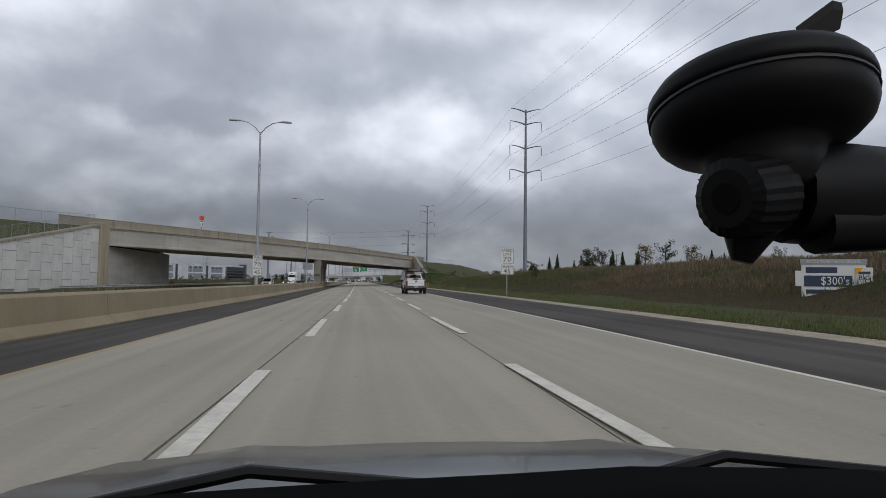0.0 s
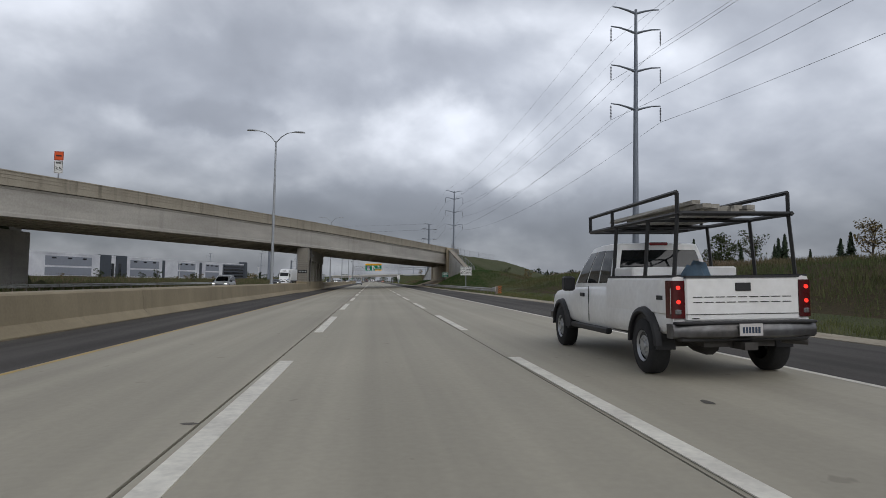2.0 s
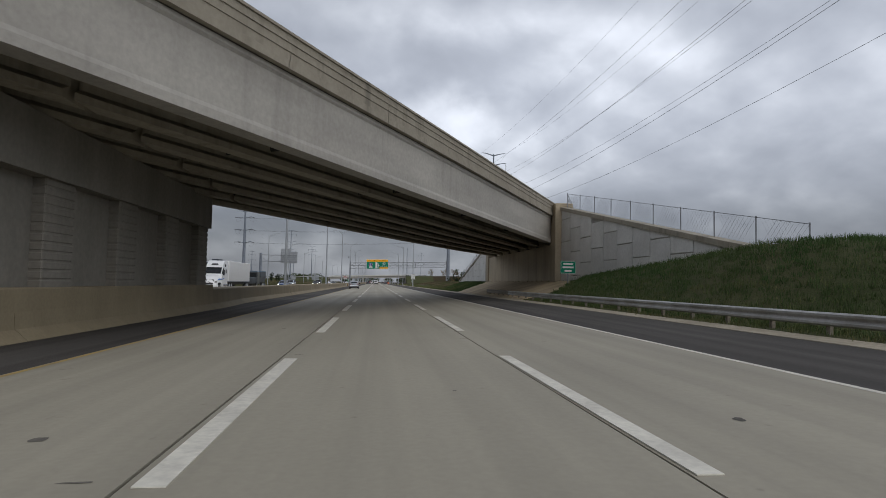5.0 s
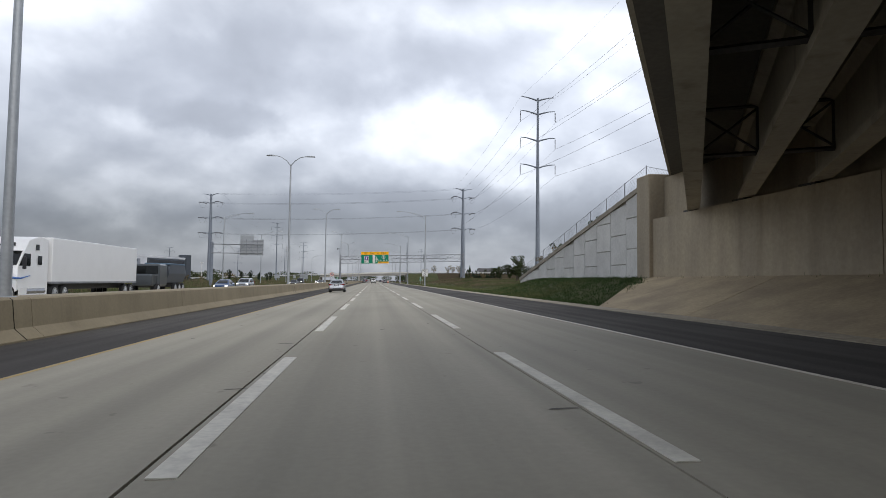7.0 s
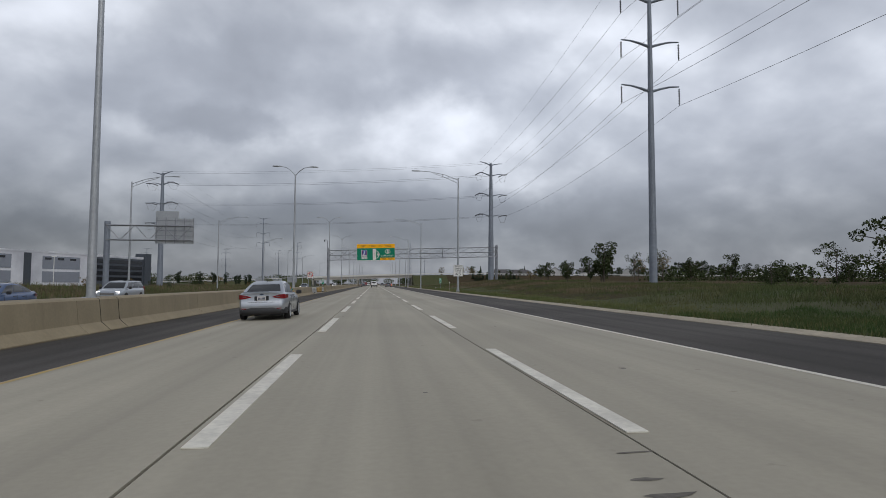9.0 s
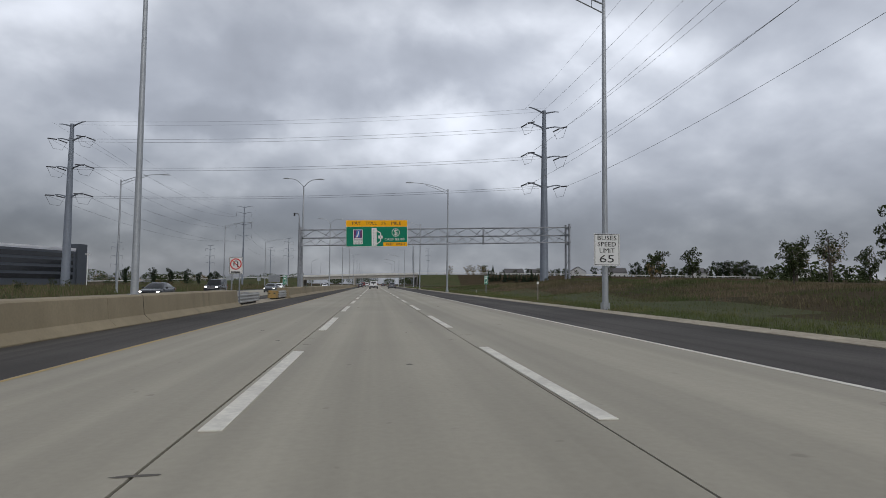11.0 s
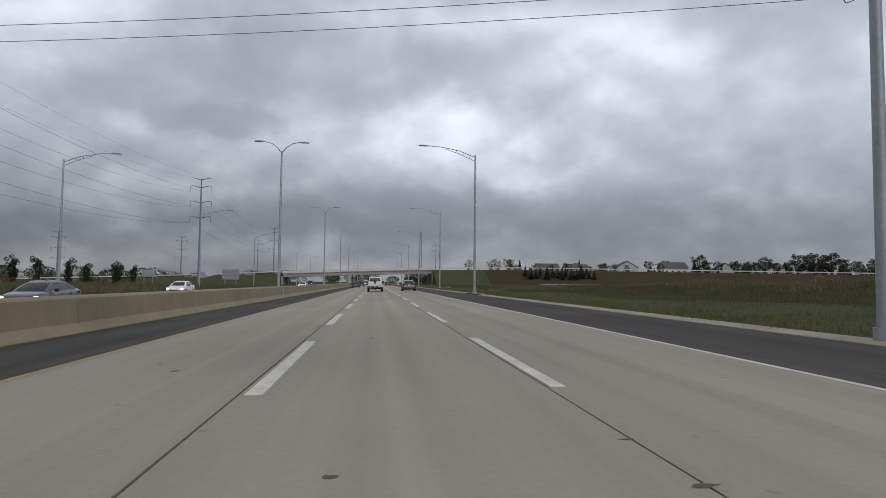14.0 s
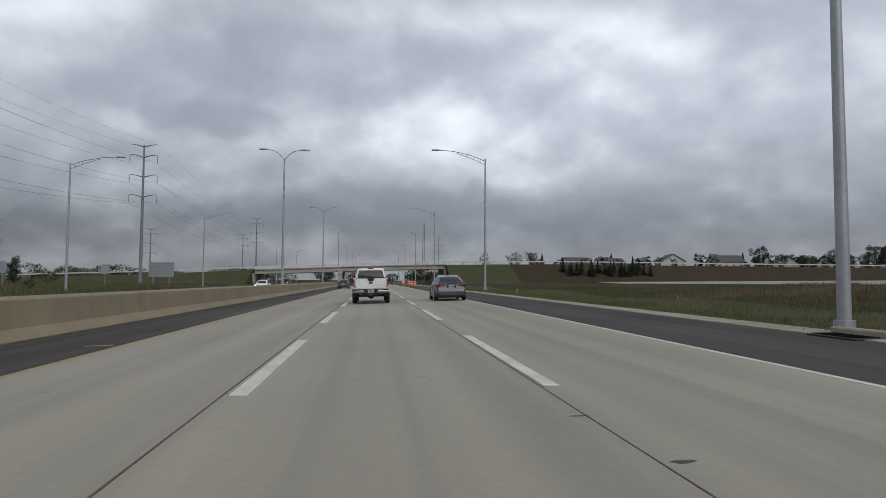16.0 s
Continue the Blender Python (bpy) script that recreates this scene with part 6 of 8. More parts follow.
def conifer(h, seed, label="dark green young conifer on the grassy rise"):
    rng = np.random.default_rng(seed)
    t = thing("conifer", label, "tree", "conifers")
    part("trunk", Shape().tube([(0, 0, -0.3), (0, 0, h * 0.5), (0, 0, h)], [h * 0.02, h * 0.012, h * 0.003], 6), BARK, t)
    crown = Shape()
    z = h * 0.08
    while z < h * 0.99:
        reach = (1 - z / h) * h * 0.30 * rng.uniform(0.75, 1.15) + 0.04
        n = int(9 + 10 * (1 - z / h))
        for i in range(n):
            a = 6.283 * i / n + rng.uniform(-0.3, 0.3)
            r = reach * rng.uniform(0.6, 1.15)
            c, s = math.cos(a), math.sin(a)
            for q in (0.45, 0.75, 1.0):
                w = h * 0.026 * rng.uniform(0.7, 1.4)
                p = np.array((c * r * q, s * r * q, z - r * q * 0.28 + rng.normal(0, 0.02) * h))
                crown.add([p - (c * r * 0.3, s * r * 0.3, -0.02 * h), p + (-s * w, c * w, 0), p + (c * r * 0.22, s * r * 0.22, -0.03 * h), p + (s * w, -c * w, 0)], [(0, 1, 2, 3)])
        z += h * 0.05
    plain(crown, "crown", LEAF_DARK, t)
    return t


def plant(kinds, x, y, k=1.0, lift=0.0):
    base = kinds[plant.count % len(kinds)]
    plant.count += 1
    m = pose(x, y, height(x, y) + lift, 0, 0, (plant.count * 77) % 360) @ Matrix.Scale(k, 4)
    if not base.get("used"):
        base["used"] = 1
        base.matrix_world = m
        return base
    made = copy_thing(base, Matrix())
    made.matrix_world = m
    return made


plant.count = 0
firs = [conifer(5.0, 1), conifer(6.2, 2), conifer(4.2, 3)]
leafy = [leafy_tree(5.0, 11), leafy_tree(4.2, 12), leafy_tree(5.6, 13, dense=0.8)]
young = [leafy_tree(4.6, 61, LEAF_DARK, "young upright tree with a dense dark crown", 1.0, low=0.1, wide=0.22), leafy_tree(5.0, 62, LEAF_DARK, "young upright tree with a dense dark crown", 1.0, low=0.12, wide=0.2)]
bare = [leafy_tree(5.0, 21, LEAF_GREEN, "thin half-bare young tree against the sky", 0.28, low=0.4), leafy_tree(4.6, 22, LEAF_FALL, "thin half-bare tree with brown leaves", 0.35, low=0.4)]
bushes = [leafy_tree(2.6, 31, LEAF_GREEN, "leafy green bush in the rough grass", 0.9, "bush", 0.05, 0.6), leafy_tree(2.2, 32, LEAF_FALL, "brown and green bush in the rough grass", 0.8, "bush", 0.05, 0.6)]
autumn = [leafy_tree(6.5, 41, LEAF_FALL, "tree turning yellow and brown beyond the field", 0.55, low=0.1, wide=0.5)]
random.seed(9)
for x, y, top in ((38, 107, 6.4), (38, 102, 6.0), (38, 92.6, 6.0), (50, 104.3, 6.6), (49, 101, 6.7), (50, 98, 6.4), (51, 94.6, 6.8), (50, 92, 6.3), (50, 70.5, 6.1), (49, 67, 6.2), (51, 65, 5.9), (50, 49.6, 5.2), (50, 43.7, 5.6), (50, 41, 6.0), (54, 58, 5.6), (58, 78, 6.4), (56, 112, 7.0), (62, 86, 6.2), (52, 36, 5.8), (60, 48, 6.6), (66, 60, 6.8), (64, 40, 7.0)):
    plant(firs, x, y, (top - height(x, y)) / 5.1)
for x, y, top in ((50, 108.6, 8.5), (50, 89.2, 8.7), (50, 81.8, 8.2), (50, 74.1, 7.6), (50, 54.5, 5.9), (50, 46.6, 5.6)):
    plant(bare, x, y, (top - height(x, y)) / 4.8)
for x, y, top in ((50, 117.8, 8.0), (50, 114.7, 8.2), (36, 113, 5.2)):
    plant(leafy, x, y, (top - height(x, y)) / 5.0)
for x, y, top in ((31.5, 310, 5.6), (33.5, 312, 5.2), (36, 309, 5.6), (27.4, 272, 5.6), (28.6, 270.5, 6.1), (29.6, 274, 5.8), (27, 280, 5.0)):
    plant(leafy, x, y, (top - height(x, y)) / 5.0)
for x, y, top in ((51, 312, 7.2), (53, 315, 6.8), (56, 313, 8.2), (59, 316, 7.4)):
    plant(bare, x, y, (top - height(x, y)) / 4.8)
for x, y, k in ((66, 318, 1.0), (70, 312, 0.9), (75, 318, 1.1), (80, 310, 0.75), (86, 316, 0.9), (92, 306, 0.7), (98, 312, 0.8)):
    plant(leafy, x, y, k)
for x, y, k in ((-70, 425, 1.05), (-62.7, 426, 1.1), (-57, 423, 1.0), (-53.8, 427, 1.05), (-49.6, 424, 0.78), (-47.4, 430, 0.84), (-45.2, 426, 0.86), (-57, 464.5, 1.0)):
    plant(young, x, y, k)
for x, y, k in ((16.3, 206, 1.2), (16.6, 203, 1.3), (16.2, 199.5, 1.3), (16.4, 192.5, 1.15), (18, 212, 0.8), (20, 214, 1.0), (22, 220, 0.8), (24, 226, 0.9), (24, 126, 0.9), (22, 133, 0.8), (27, 96, 0.8), (18, 50, 0.7), (33, 112, 1.0), (30, 240, 0.8), (27, 300, 0.8), (24, 304, 0.7), (25, 322, 0.42), (26.6, 324, 0.5), (28, 323, 0.45), (24, 326, 0.36)):
    plant(bushes, x, y, k)
for i in range(16):
    plant(bushes, 16.3 + random.uniform(-0.2, 1.6), 190 + 1.6 * i + random.uniform(-0.6, 0.6), random.uniform(0.6, 1.1))
for i in range(30):
    plant(bushes, random.uniform(-62, -36), random.uniform(150, 430), random.uniform(0.5, 0.9))
for x, y in ((43, 600), (45, 604), (55, 598), (59, 604), (63, 600), (67, 606)):
    plant(autumn, x, y, random.uniform(0.8, 1.05))
# full dark trees among the houses
grown = [leafy_tree(6.0, 51, LEAF_DARK, "full dark green tree beside distant houses", 1.0, low=0.08, wide=0.46), leafy_tree(5.4, 52, LEAF_GREEN, "full green tree beside distant houses", 1.0, low=0.06, wide=0.5)]
for x, top in ((80, 10.2), (88, 10.7), (94.5, 10.3), (105, 10.9), (110, 11.0), (127.3, 12.1), (133.2, 11.7), (152.3, 15.0), (156, 12.6), (170.5, 11.8), (181.6, 12.7), (186, 14.5), (191.5, 12.8), (208.4, 16.6), (215.6, 17.6), (228, 14.2), (236, 13.4), (251, 15.5), (198, 14.0), (203.5, 16.0), (211.5, 17.4), (220, 16.8), (224.5, 15.2), (243, 14.4), (176, 11.8), (162, 12.2), (117, 10.6)):
    plant(grown, x, 586, (top - height(x, 586)) / 5.5)
# young conifers on the slope of the raised road
for i in range(26):
    plant(firs, 54 + i + random.uniform(-0.5, 0.5), 529 + random.uniform(-2.5, 2.0), random.uniform(0.5, 0.8))
for i in range(90):
    x = 70 + i * 2.9 + random.uniform(-3, 3)
    plant(leafy + [firs[i % 3]], x, 622 + random.uniform(-14, 40), random.uniform(0.7, 1.35) + 0.35 * smooth(120, 180, x))


def far_woods(name, runs, label, seed, material=LEAF_GREEN):
    rng = np.random.default_rng(seed)
    sh = Shape()
    for x0, y0, x1, y1, n, h in runs:
        for _ in range(n):
            k = rng.uniform()
            x, y = x0 + (x1 - x0) * k + rng.normal(0, 6), y0 + (y1 - y0) * k + rng.normal(0, 10)
            hh = h * rng.uniform(0.5, 1.2)
            leaf_cloud(sh, (x, y, hh * 0.5), (hh * 0.8, hh * 0.55, hh * 0.4), 420, hh * 0.055, rng)
    me = bpy.data.meshes.new(name)
    me.from_pydata(sh.v, [], sh.f)
    me.materials.append(material)
    return tagged(new(name, me), label, "woods", "", "stuff")


far_woods("far_woods", [(-420, 520, -70, 760, 90, 9), (-70, 800, 260, 860, 80, 10), (150, 640, 420, 480, 60, 9), (250, 330, 420, 200, 40, 9), (62, 345, 150, 310, 34, 6), (-210, 400, -84, 520, 60, 3), (-84, 520, -64, 700, 26, 4)], "dark line of distant trees along the horizon", 6)
far_woods("far_brown_woods", [(60, 640, 240, 600, 26, 7), (-260, 640, -120, 740, 20, 7)], "brown and yellow line of distant trees", 7, LEAF_FALL)

# ---- vehicles ----
def curve(rows, n):
    """A smooth run through the rows of numbers, n steps between two of them."""
    out = []
    for i in range(len(rows) - 1):
        p0, p1, p2, p3 = (rows[max(0, min(len(rows) - 1, i + k))] for k in (-1, 0, 1, 2))
        for j in range(n):
            t = j / n
            out.append(tuple(0.5 * (2 * q + (c - a) * t + (2 * a - 5 * q + 4 * c - d) * t * t + (3 * q - a - 3 * c + d) * t ** 3) for a, q, c, d in zip(p0, p1, p2, p3)))
    return out + [tuple(rows[-1])]


def car_body(stations, rear=(), front=(), reach=0.5, round_top=0.07):
    """A car's lower body, lofted along y from rows of y, half width, bottom, top.
    rear, front: rows of height and how far the end stands out there."""
    y0, y1 = stations[0][0], stations[-1][0]
    sh, rings = Shape(), []
    for y, w, zb, zt in curve(stations, 3):
        h = zt - zb
        half = [(0.80 * w, zb), (0.93 * w, zb + 0.05 * h), (0.975 * w, zb + 0.16 * h), (0.995 * w, zb + 0.34 * h), (w, zb + 0.52 * h), (0.993 * w, zb + 0.66 * h), (0.984 * w, zb + 0.74 * h), (0.965 * w, zt - round_top), (0.925 * w, zt - 0.3 * round_top), (0.86 * w, zt - 0.05 * round_top), (0.62 * w, zt + 0.008), (0.30 * w, zt + 0.016)]
        ring = []
        for x, z in half:
            yy = y
            if rear and y < y0 + reach:
                yy += table(z, rear) * (1 - (y - y0) / reach) ** 2
            if front and y > y1 - reach:
                yy += table(z, front) * (1 - (y1 - y) / reach) ** 2
            ring.append((x, yy, z))
        rings.append(ring + [(-x, yy, z) for x, yy, z in reversed(ring)])
    sh.loft(rings, caps=False)
    n = len(rings[0])
    for k, r in ((0, rings[0]), (1, rings[-1])):
        sh.add(r, [(i, i + 1, n - 2 - i, n - 1 - i) if k else (n - 1 - i, n - 2 - i, i + 1, i) for i in range(n // 2 - 1)])
    return sh


def skin(fn, us, vs, lift, deep):
    """A curved pane over part of a surface fn(u, v), which gives a point and its normal."""
    sh, nu = Shape(), len(us)
    top, low = [], []
    for v in vs:
        for u in us:
            p, q = fn(u, v)
            top.append(p + q * lift)
            low.append(p - q * deep)
    faces = []
    for j in range(len(vs) - 1):
        for i in range(nu - 1):
            k = j * nu + i
            faces.append((k, k + 1, k + nu + 1, k + nu))
    m = len(top)
    edge = [i for i in range(nu)] + [j * nu + nu - 1 for j in range(1, len(vs))] + [(len(vs) - 1) * nu + i for i in range(nu - 2, -1, -1)] + [j * nu for j in range(len(vs) - 2, 0, -1)]
    rim = [(edge[i], edge[(i + 1) % len(edge)], m + edge[(i + 1) % len(edge)], m + edge[i]) for i in range(len(edge))]
    return sh.add(top + low, faces + rim)


def pane(parent, corners, out, material, inset, name="window", label="", thick=0.006):
    """A pane set into a face given by four corners."""
    c = [Vector(p) for p in corners]
    mid = sum(c, Vector()) / 4
    n = (c[1] - c[0]).cross(c[3] - c[0]).normalized()
    if n.dot(out) < 0:
        n = -n
    c = [p + (mid - p).normalized() * inset for p in c]
    sh = Shape().loft([[p - n * 0.01 for p in c], [p + n * thick for p in c]])
    return part(name, sh, material, parent, label)


def wheel(parent, x, y, r, width, side, rim_mat=RIM, steel=False):
    rings = []
    q = 0.8 if steel else 1.0
    for o, k in ((-0.5, 0.72 * q), (-0.5, 0.93), (-0.38, 1.0), (0.38, 1.0), (0.5, 0.93), (0.5, 0.72 * q)):
        rings.append([(x + o * width, y + r * k * math.cos(2 * math.pi * i / 22), r + r * k * math.sin(2 * math.pi * i / 22)) for i in range(22)])
    w = part("wheel", Shape().loft(rings, caps=False), TYRE, parent, "black rubber tyre", smooth=50)
    xo = x + side * width * 0.42
    sh = Shape()
    circ = lambda k, xx: [(xx, y + r * k * math.cos(2 * math.pi * i / 22), r + r * k * math.sin(2 * math.pi * i / 22)) for i in range(22)]
    sh.loft([circ(0.74 * q, xo), circ(0.70 * q, xo + side * 0.02), circ(0.62 * q, xo - side * 0.015)], caps=False)
    sh.loft([circ(0.66 * q, xo - side * 0.05), circ(0.64 * q, xo - side * 0.045)])
    if steel:
        sh.loft([circ(0.46, xo - side * 0.04), circ(0.38, xo - side * 0.005), circ(0.24, xo + side * 0.0)])
        for i in range(8):
            a = 2 * math.pi * i / 8
            by, bz = y + r * 0.29 * math.cos(a), r + r * 0.29 * math.sin(a)
            sh.rod((xo - side * 0.01, by, bz), (xo + side * 0.02, by, bz), 0.014, n=6)
    for i in range(0 if steel else 7):
        a = 2 * math.pi * i / 7
        sh.rod((xo - side * 0.005, y, r), (xo - side * 0.005, y + r * 0.66 * math.cos(a), r + r * 0.66 * math.sin(a)), 0.05, 0.035, n=5)
    sh.loft([circ(0.2, xo - side * 0.02), circ(0.17, xo + side * 0.025)])
    part("rim", sh, rim_mat, w, "plain steel wheel rim" if steel else "spoked silver wheel rim", smooth=40)
    return w


def wheel_well(parent, x, y, r, side, material=PLASTIC, proud=0.004, flare=1.16):
    sh = Shape()
    arc = [math.pi * i / 14 for i in range(15)]
    outer = [(y + r * flare * math.cos(a), r + r * flare * math.sin(a)) for a in arc]
    pts = outer + [(y - r * flare, r * 0.95), (y + r * flare, r * 0.95)]
    sh.loft([[(x + side * proud, a, b) for a, b in pts], [(x - side * 0.25, a, b) for a, b in pts]])
    return part("wheel_arch", sh, material, parent, "dark wheel arch")


def greenhouse(parent, base, roof, paint, glass=CAR_GLASS, split=None, inset=0.07, roof_paint=None, arch=0.035, bow=0.06):
    """A cabin of curved sides. base, roof: rear y, front y, half widths at the rear and front, heights at the rear and front."""
    (br, bf, bw0, bw1, bz0, bz1), (rr, rf, rw0, rw1, rz0, rz1) = base, roof

    def at(side, u, v):
        """side 0 rear, 1 right, 2 front, 3 left; u from 0 to 1 along it, v from the belt to the roof."""
        lean = v + 0.16 * math.sin(math.pi * min(v, 1.0))
        yr, yf = br + (rr - br) * v - 0.035 * math.sin(math.pi * min(v, 1)), bf + (rf - bf) * v + 0.045 * math.sin(math.pi * min(v, 1))
        w0, w1 = bw0 + (rw0 - bw0) * (2 * v - lean), bw1 + (rw1 - bw1) * (2 * v - lean)
        c = 0.05
        if side in (0, 2):
            w, y, s = (w0, yr, -1) if side == 0 else (w1, yf, 1)
            x = (2 * u - 1) * (w - c) * (1 if side == 0 else -1)
            y += s * bow * (1 - (2 * u - 1) ** 2)
        else:
            k = u if side == 1 else 1 - u
            y = yr + c + (yf - yr - 2 * c) * k
            x = (w0 + (w1 - w0) * k + 0.02 * math.sin(math.pi * k)) * (1 if side == 1 else -1)
        k = (y - yr) / (yf - yr)
        zb, zt = bz0 + (bz1 - bz0) * k, rz0 + (rz1 - rz0) * k + arch * math.sin(math.pi * max(0.0, min(1.0, k)))
        return Vector((x, y, zb + (zt - zb) * v))

    def side_fn(side):
        def fn(u, v):
            p = at(side, u, v)
            n = (at(side, u + 0.01, v) - at(side, u - 0.01, v)).cross(at(side, u, v + 0.01) - at(side, u, v - 0.01)).normalized()
            return p, n
        return fn

    steps = [i / 8 for i in range(9)]
    ring = lambda v: [at(k, u, v) for k in range(4) for u in steps]
    top = ring(1.0)
    cen = sum(top, Vector()) / len(top)
    rings = [ring(v) for v in (-0.12, 0.0, 0.2, 0.4, 0.6, 0.8, 0.93, 1.0)]
    for shrink, up in ((0.05, 0.012), (0.14, 0.024), (0.4, 0.034), (0.75, 0.04)):
        rings.append([Vector((p.x + (cen.x - p.x) * shrink, p.y + (cen.y - p.y) * shrink, p.z + up)) for p in top])
    part("cabin", Shape().loft(rings), roof_paint or paint, parent, smooth=50)
    vs = [0.09 + 0.77 * i / 5 for i in range(6)]
    edge = inset / (2 * bw0)
    us = [edge + (1 - 2 * edge) * i / 8 for i in range(9)]
    part("rear_window", skin(side_fn(0), us, vs, 0.006, 0.01), glass, parent, "dark tinted rear window", smooth=30)
    part("windscreen", skin(side_fn(2), us, vs, 0.006, 0.01), glass, parent, smooth=30)
    cuts = [0.02] + list(split or (0.5,)) + [0.96]
    gap = 0.035 / (bf - br)
    for side in (1, 3):
        for a, b in zip(cuts, cuts[1:]):
            lo, hi = (a + gap, b - gap) if side == 1 else (1 - b + gap, 1 - a - gap)
            part("side_window", skin(side_fn(side), [lo + (hi - lo) * i / 4 for i in range(5)], vs, 0.006, 0.01), glass, parent, smooth=30)


def mirrors(parent, x, y, z, paint, size=0.12):
    for s in (-1, 1):
        part("mirror", Shape().box(s * x - 0.11 + s * 0.08, s * x + 0.11 + s * 0.08, y - size * 0.4, y + size * 0.6, z - size * 0.6, z + size * 0.7, 0.035), paint, parent)


def plate_rear(parent, y, z, w=0.32):
    p = part("number_plate", Shape().box(-w / 2, w / 2, y - 0.012, y, z - 0.08, z + 0.08), PLATE, parent, "number plate with plain bars")
    for i in range(6):
        x = -w / 2 + 0.04 + i * (w - 0.08) / 5.6
        part("bar", Shape().box(x, x + w * 0.09, y - 0.016, y - 0.012, z - 0.045, z + 0.035), NAVY, p)


def sedan(label, paint, m, lit=False, group="traffic", facing=False, hatch=False, antenna=True):
    c = thing("sedan_car", label, "car", group, m=m)
    rear = 1.03 if not hatch else 1.0
    st = [(-2.13, 0.74, 0.33, rear - 0.03), (-2.08, 0.80, 0.29, rear), (-1.96, 0.85, 0.25, rear + 0.012), (-1.6, 0.90, 0.23, rear), (-0.9, 0.913, 0.21, 1.0), (0.2, 0.915, 0.20, 0.965), (1.0, 0.905, 0.21, 0.95), (1.6, 0.885, 0.23, 0.88), (2.02, 0.82, 0.26, 0.78), (2.18, 0.70, 0.30, 0.70), (2.24, 0.58, 0.34, 0.64)]
    ends = ((0.25, -0.02), (0.34, -0.09), (0.50, -0.13), (0.62, -0.13), (0.70, -0.07), (0.80, -0.07), (0.94, -0.05), (1.02, -0.06), (1.10, -0.02))
    part("body", car_body(st, ends, reach=0.34), paint, c, smooth=38)
    if hatch:
        greenhouse(c, (-2.05, 1.15, 0.80, 0.80, 0.98, 0.96), (-1.55, 0.15, 0.60, 0.58, 1.47, 1.47), paint, split=(0.28, 0.62))
    else:
        greenhouse(c, (-1.86, 1.22, 0.78, 0.80, 1.0, 0.94), (-1.02, 0.22, 0.585, 0.57, 1.385, 1.41), paint, split=(0.24, 0.62), inset=0.10, arch=0.05)
    sh, band = Shape(), []
    for z, k in ((0.24, 0.02), (0.30, 0.05), (0.40, 0.03), (0.47, 0.005)):
        band.append([(x, y - k * (1 if i else 0.4), z) for i, (x, y) in ((0, (-0.885, -1.72)), (1, (-0.84, -2.02)), (1, (-0.72, -2.20)), (1, (-0.40, -2.245)), (1, (0.40, -2.245)), (1, (0.72, -2.20)), (1, (0.84, -2.02)), (0, (0.885, -1.72)))])
    back = [[(x * 0.9, y + 0.12, z) for x, y, z in row] for row in band]
    part("rear_bumper", sh.loft(band + back[::-1] + [band[0]], caps=False, closed=False), PLASTIC, c, "black lower bumper", smooth=40)
    part("boot_lip", Shape().loft([[(x, y + 0.05 * abs(x) ** 2, z) for x in (-0.70, -0.35, 0.0, 0.35, 0.70)] for y, z in ((-2.12, rear - 0.015), (-2.155, rear + 0.028), (-2.13, rear + 0.036), (-1.98, rear + 0.014))], caps=False, closed=False), paint, c, smooth=60)
    part("high_brake_lamp", Shape().box(-0.16, 0.16, -2.172, -2.14, rear - 0.035, rear - 0.012, 0.006), TAIL_DARK, c)
    seam = part("boot_lid_seam", Shape().box(-0.50, 0.50, -2.222, -2.19, 0.665, 0.675), PLASTIC, c)
    for s in (-1, 1):
        part("seam_side", Shape().strut((s * 0.50, -2.205, 0.67), (s * 0.56, -2.185, 0.84), 0.008), PLASTIC, seam)
        rows = [[], [], [], []]
        for k in range(9):
            t = k / 8
            x = table(t, ((0, 0.38), (0.25, 0.56), (0.5, 0.72), (0.625, 0.80), (0.75, 0.848), (0.875, 0.88), (1.0, 0.905)))
            y = table(t, ((0, -2.205), (0.25, -2.205), (0.5, -2.20), (0.625, -2.15), (0.75, -2.05), (0.875, -1.92), (1.0, -1.76)))
            lo, hi = 0.85 - 0.065 * math.sin(min(1, t * 1.6) * 1.57) + 0.06 * max(0, t - 0.6), 0.87 + 0.105 * math.sin(min(1, t * 1.6) * 1.57) - 0.03 * t
            ox, oy = (0.0, -0.012) if t < 0.55 else (0.014, -0.01)
            rows[0].append((s * x * 0.97, y + 0.07, lo))
            rows[1].append((s * (x + ox), y + oy, lo + 0.006))
            rows[2].append((s * (x + ox), y + oy - 0.004, (lo + hi) / 2))
            rows[3].append((s * (x + ox), y + oy, hi))
        rows.append([(p[0] * 0.97, p[1] + 0.08, p[2]) for p in rows[3]])
        lamp = part("tail_lamp", Shape().loft(rows, caps=False, closed=False), BRAKE if lit else TAIL, c, "dark red tail lamp", smooth=50)
        part("reversing_lamp", Shape().box(s * 0.60 - 0.08, s * 0.60 + 0.08, -2.228, -2.19, 0.86, 0.89, 0.012), CHROME, lamp)
        sh = Shape().loft([[(s * x, y, z) for x, z in ((0.50, 0.60), (0.80, 0.62), (0.82, 0.74), (0.58, 0.70))] for y in (2.0, 2.2)])
        part("head_lamp", sh, HEAD if facing else CHROME, c, "clear head lamp")
        part("reflector", Shape().box(s * 0.64 - 0.08, s * 0.64 + 0.08, -2.268, -2.22, 0.425, 0.455), TAIL, c)
        for y in (-1.32, 1.33):
            wheel_well(c, s * 0.905, y, 0.315, s)
            wheel(c, s * 0.825, y, 0.315, 0.205, s)
    part("grille", Shape().box(-0.5, 0.5, 2.18, 2.255, 0.42, 0.56, 0.02), PLASTIC, c)
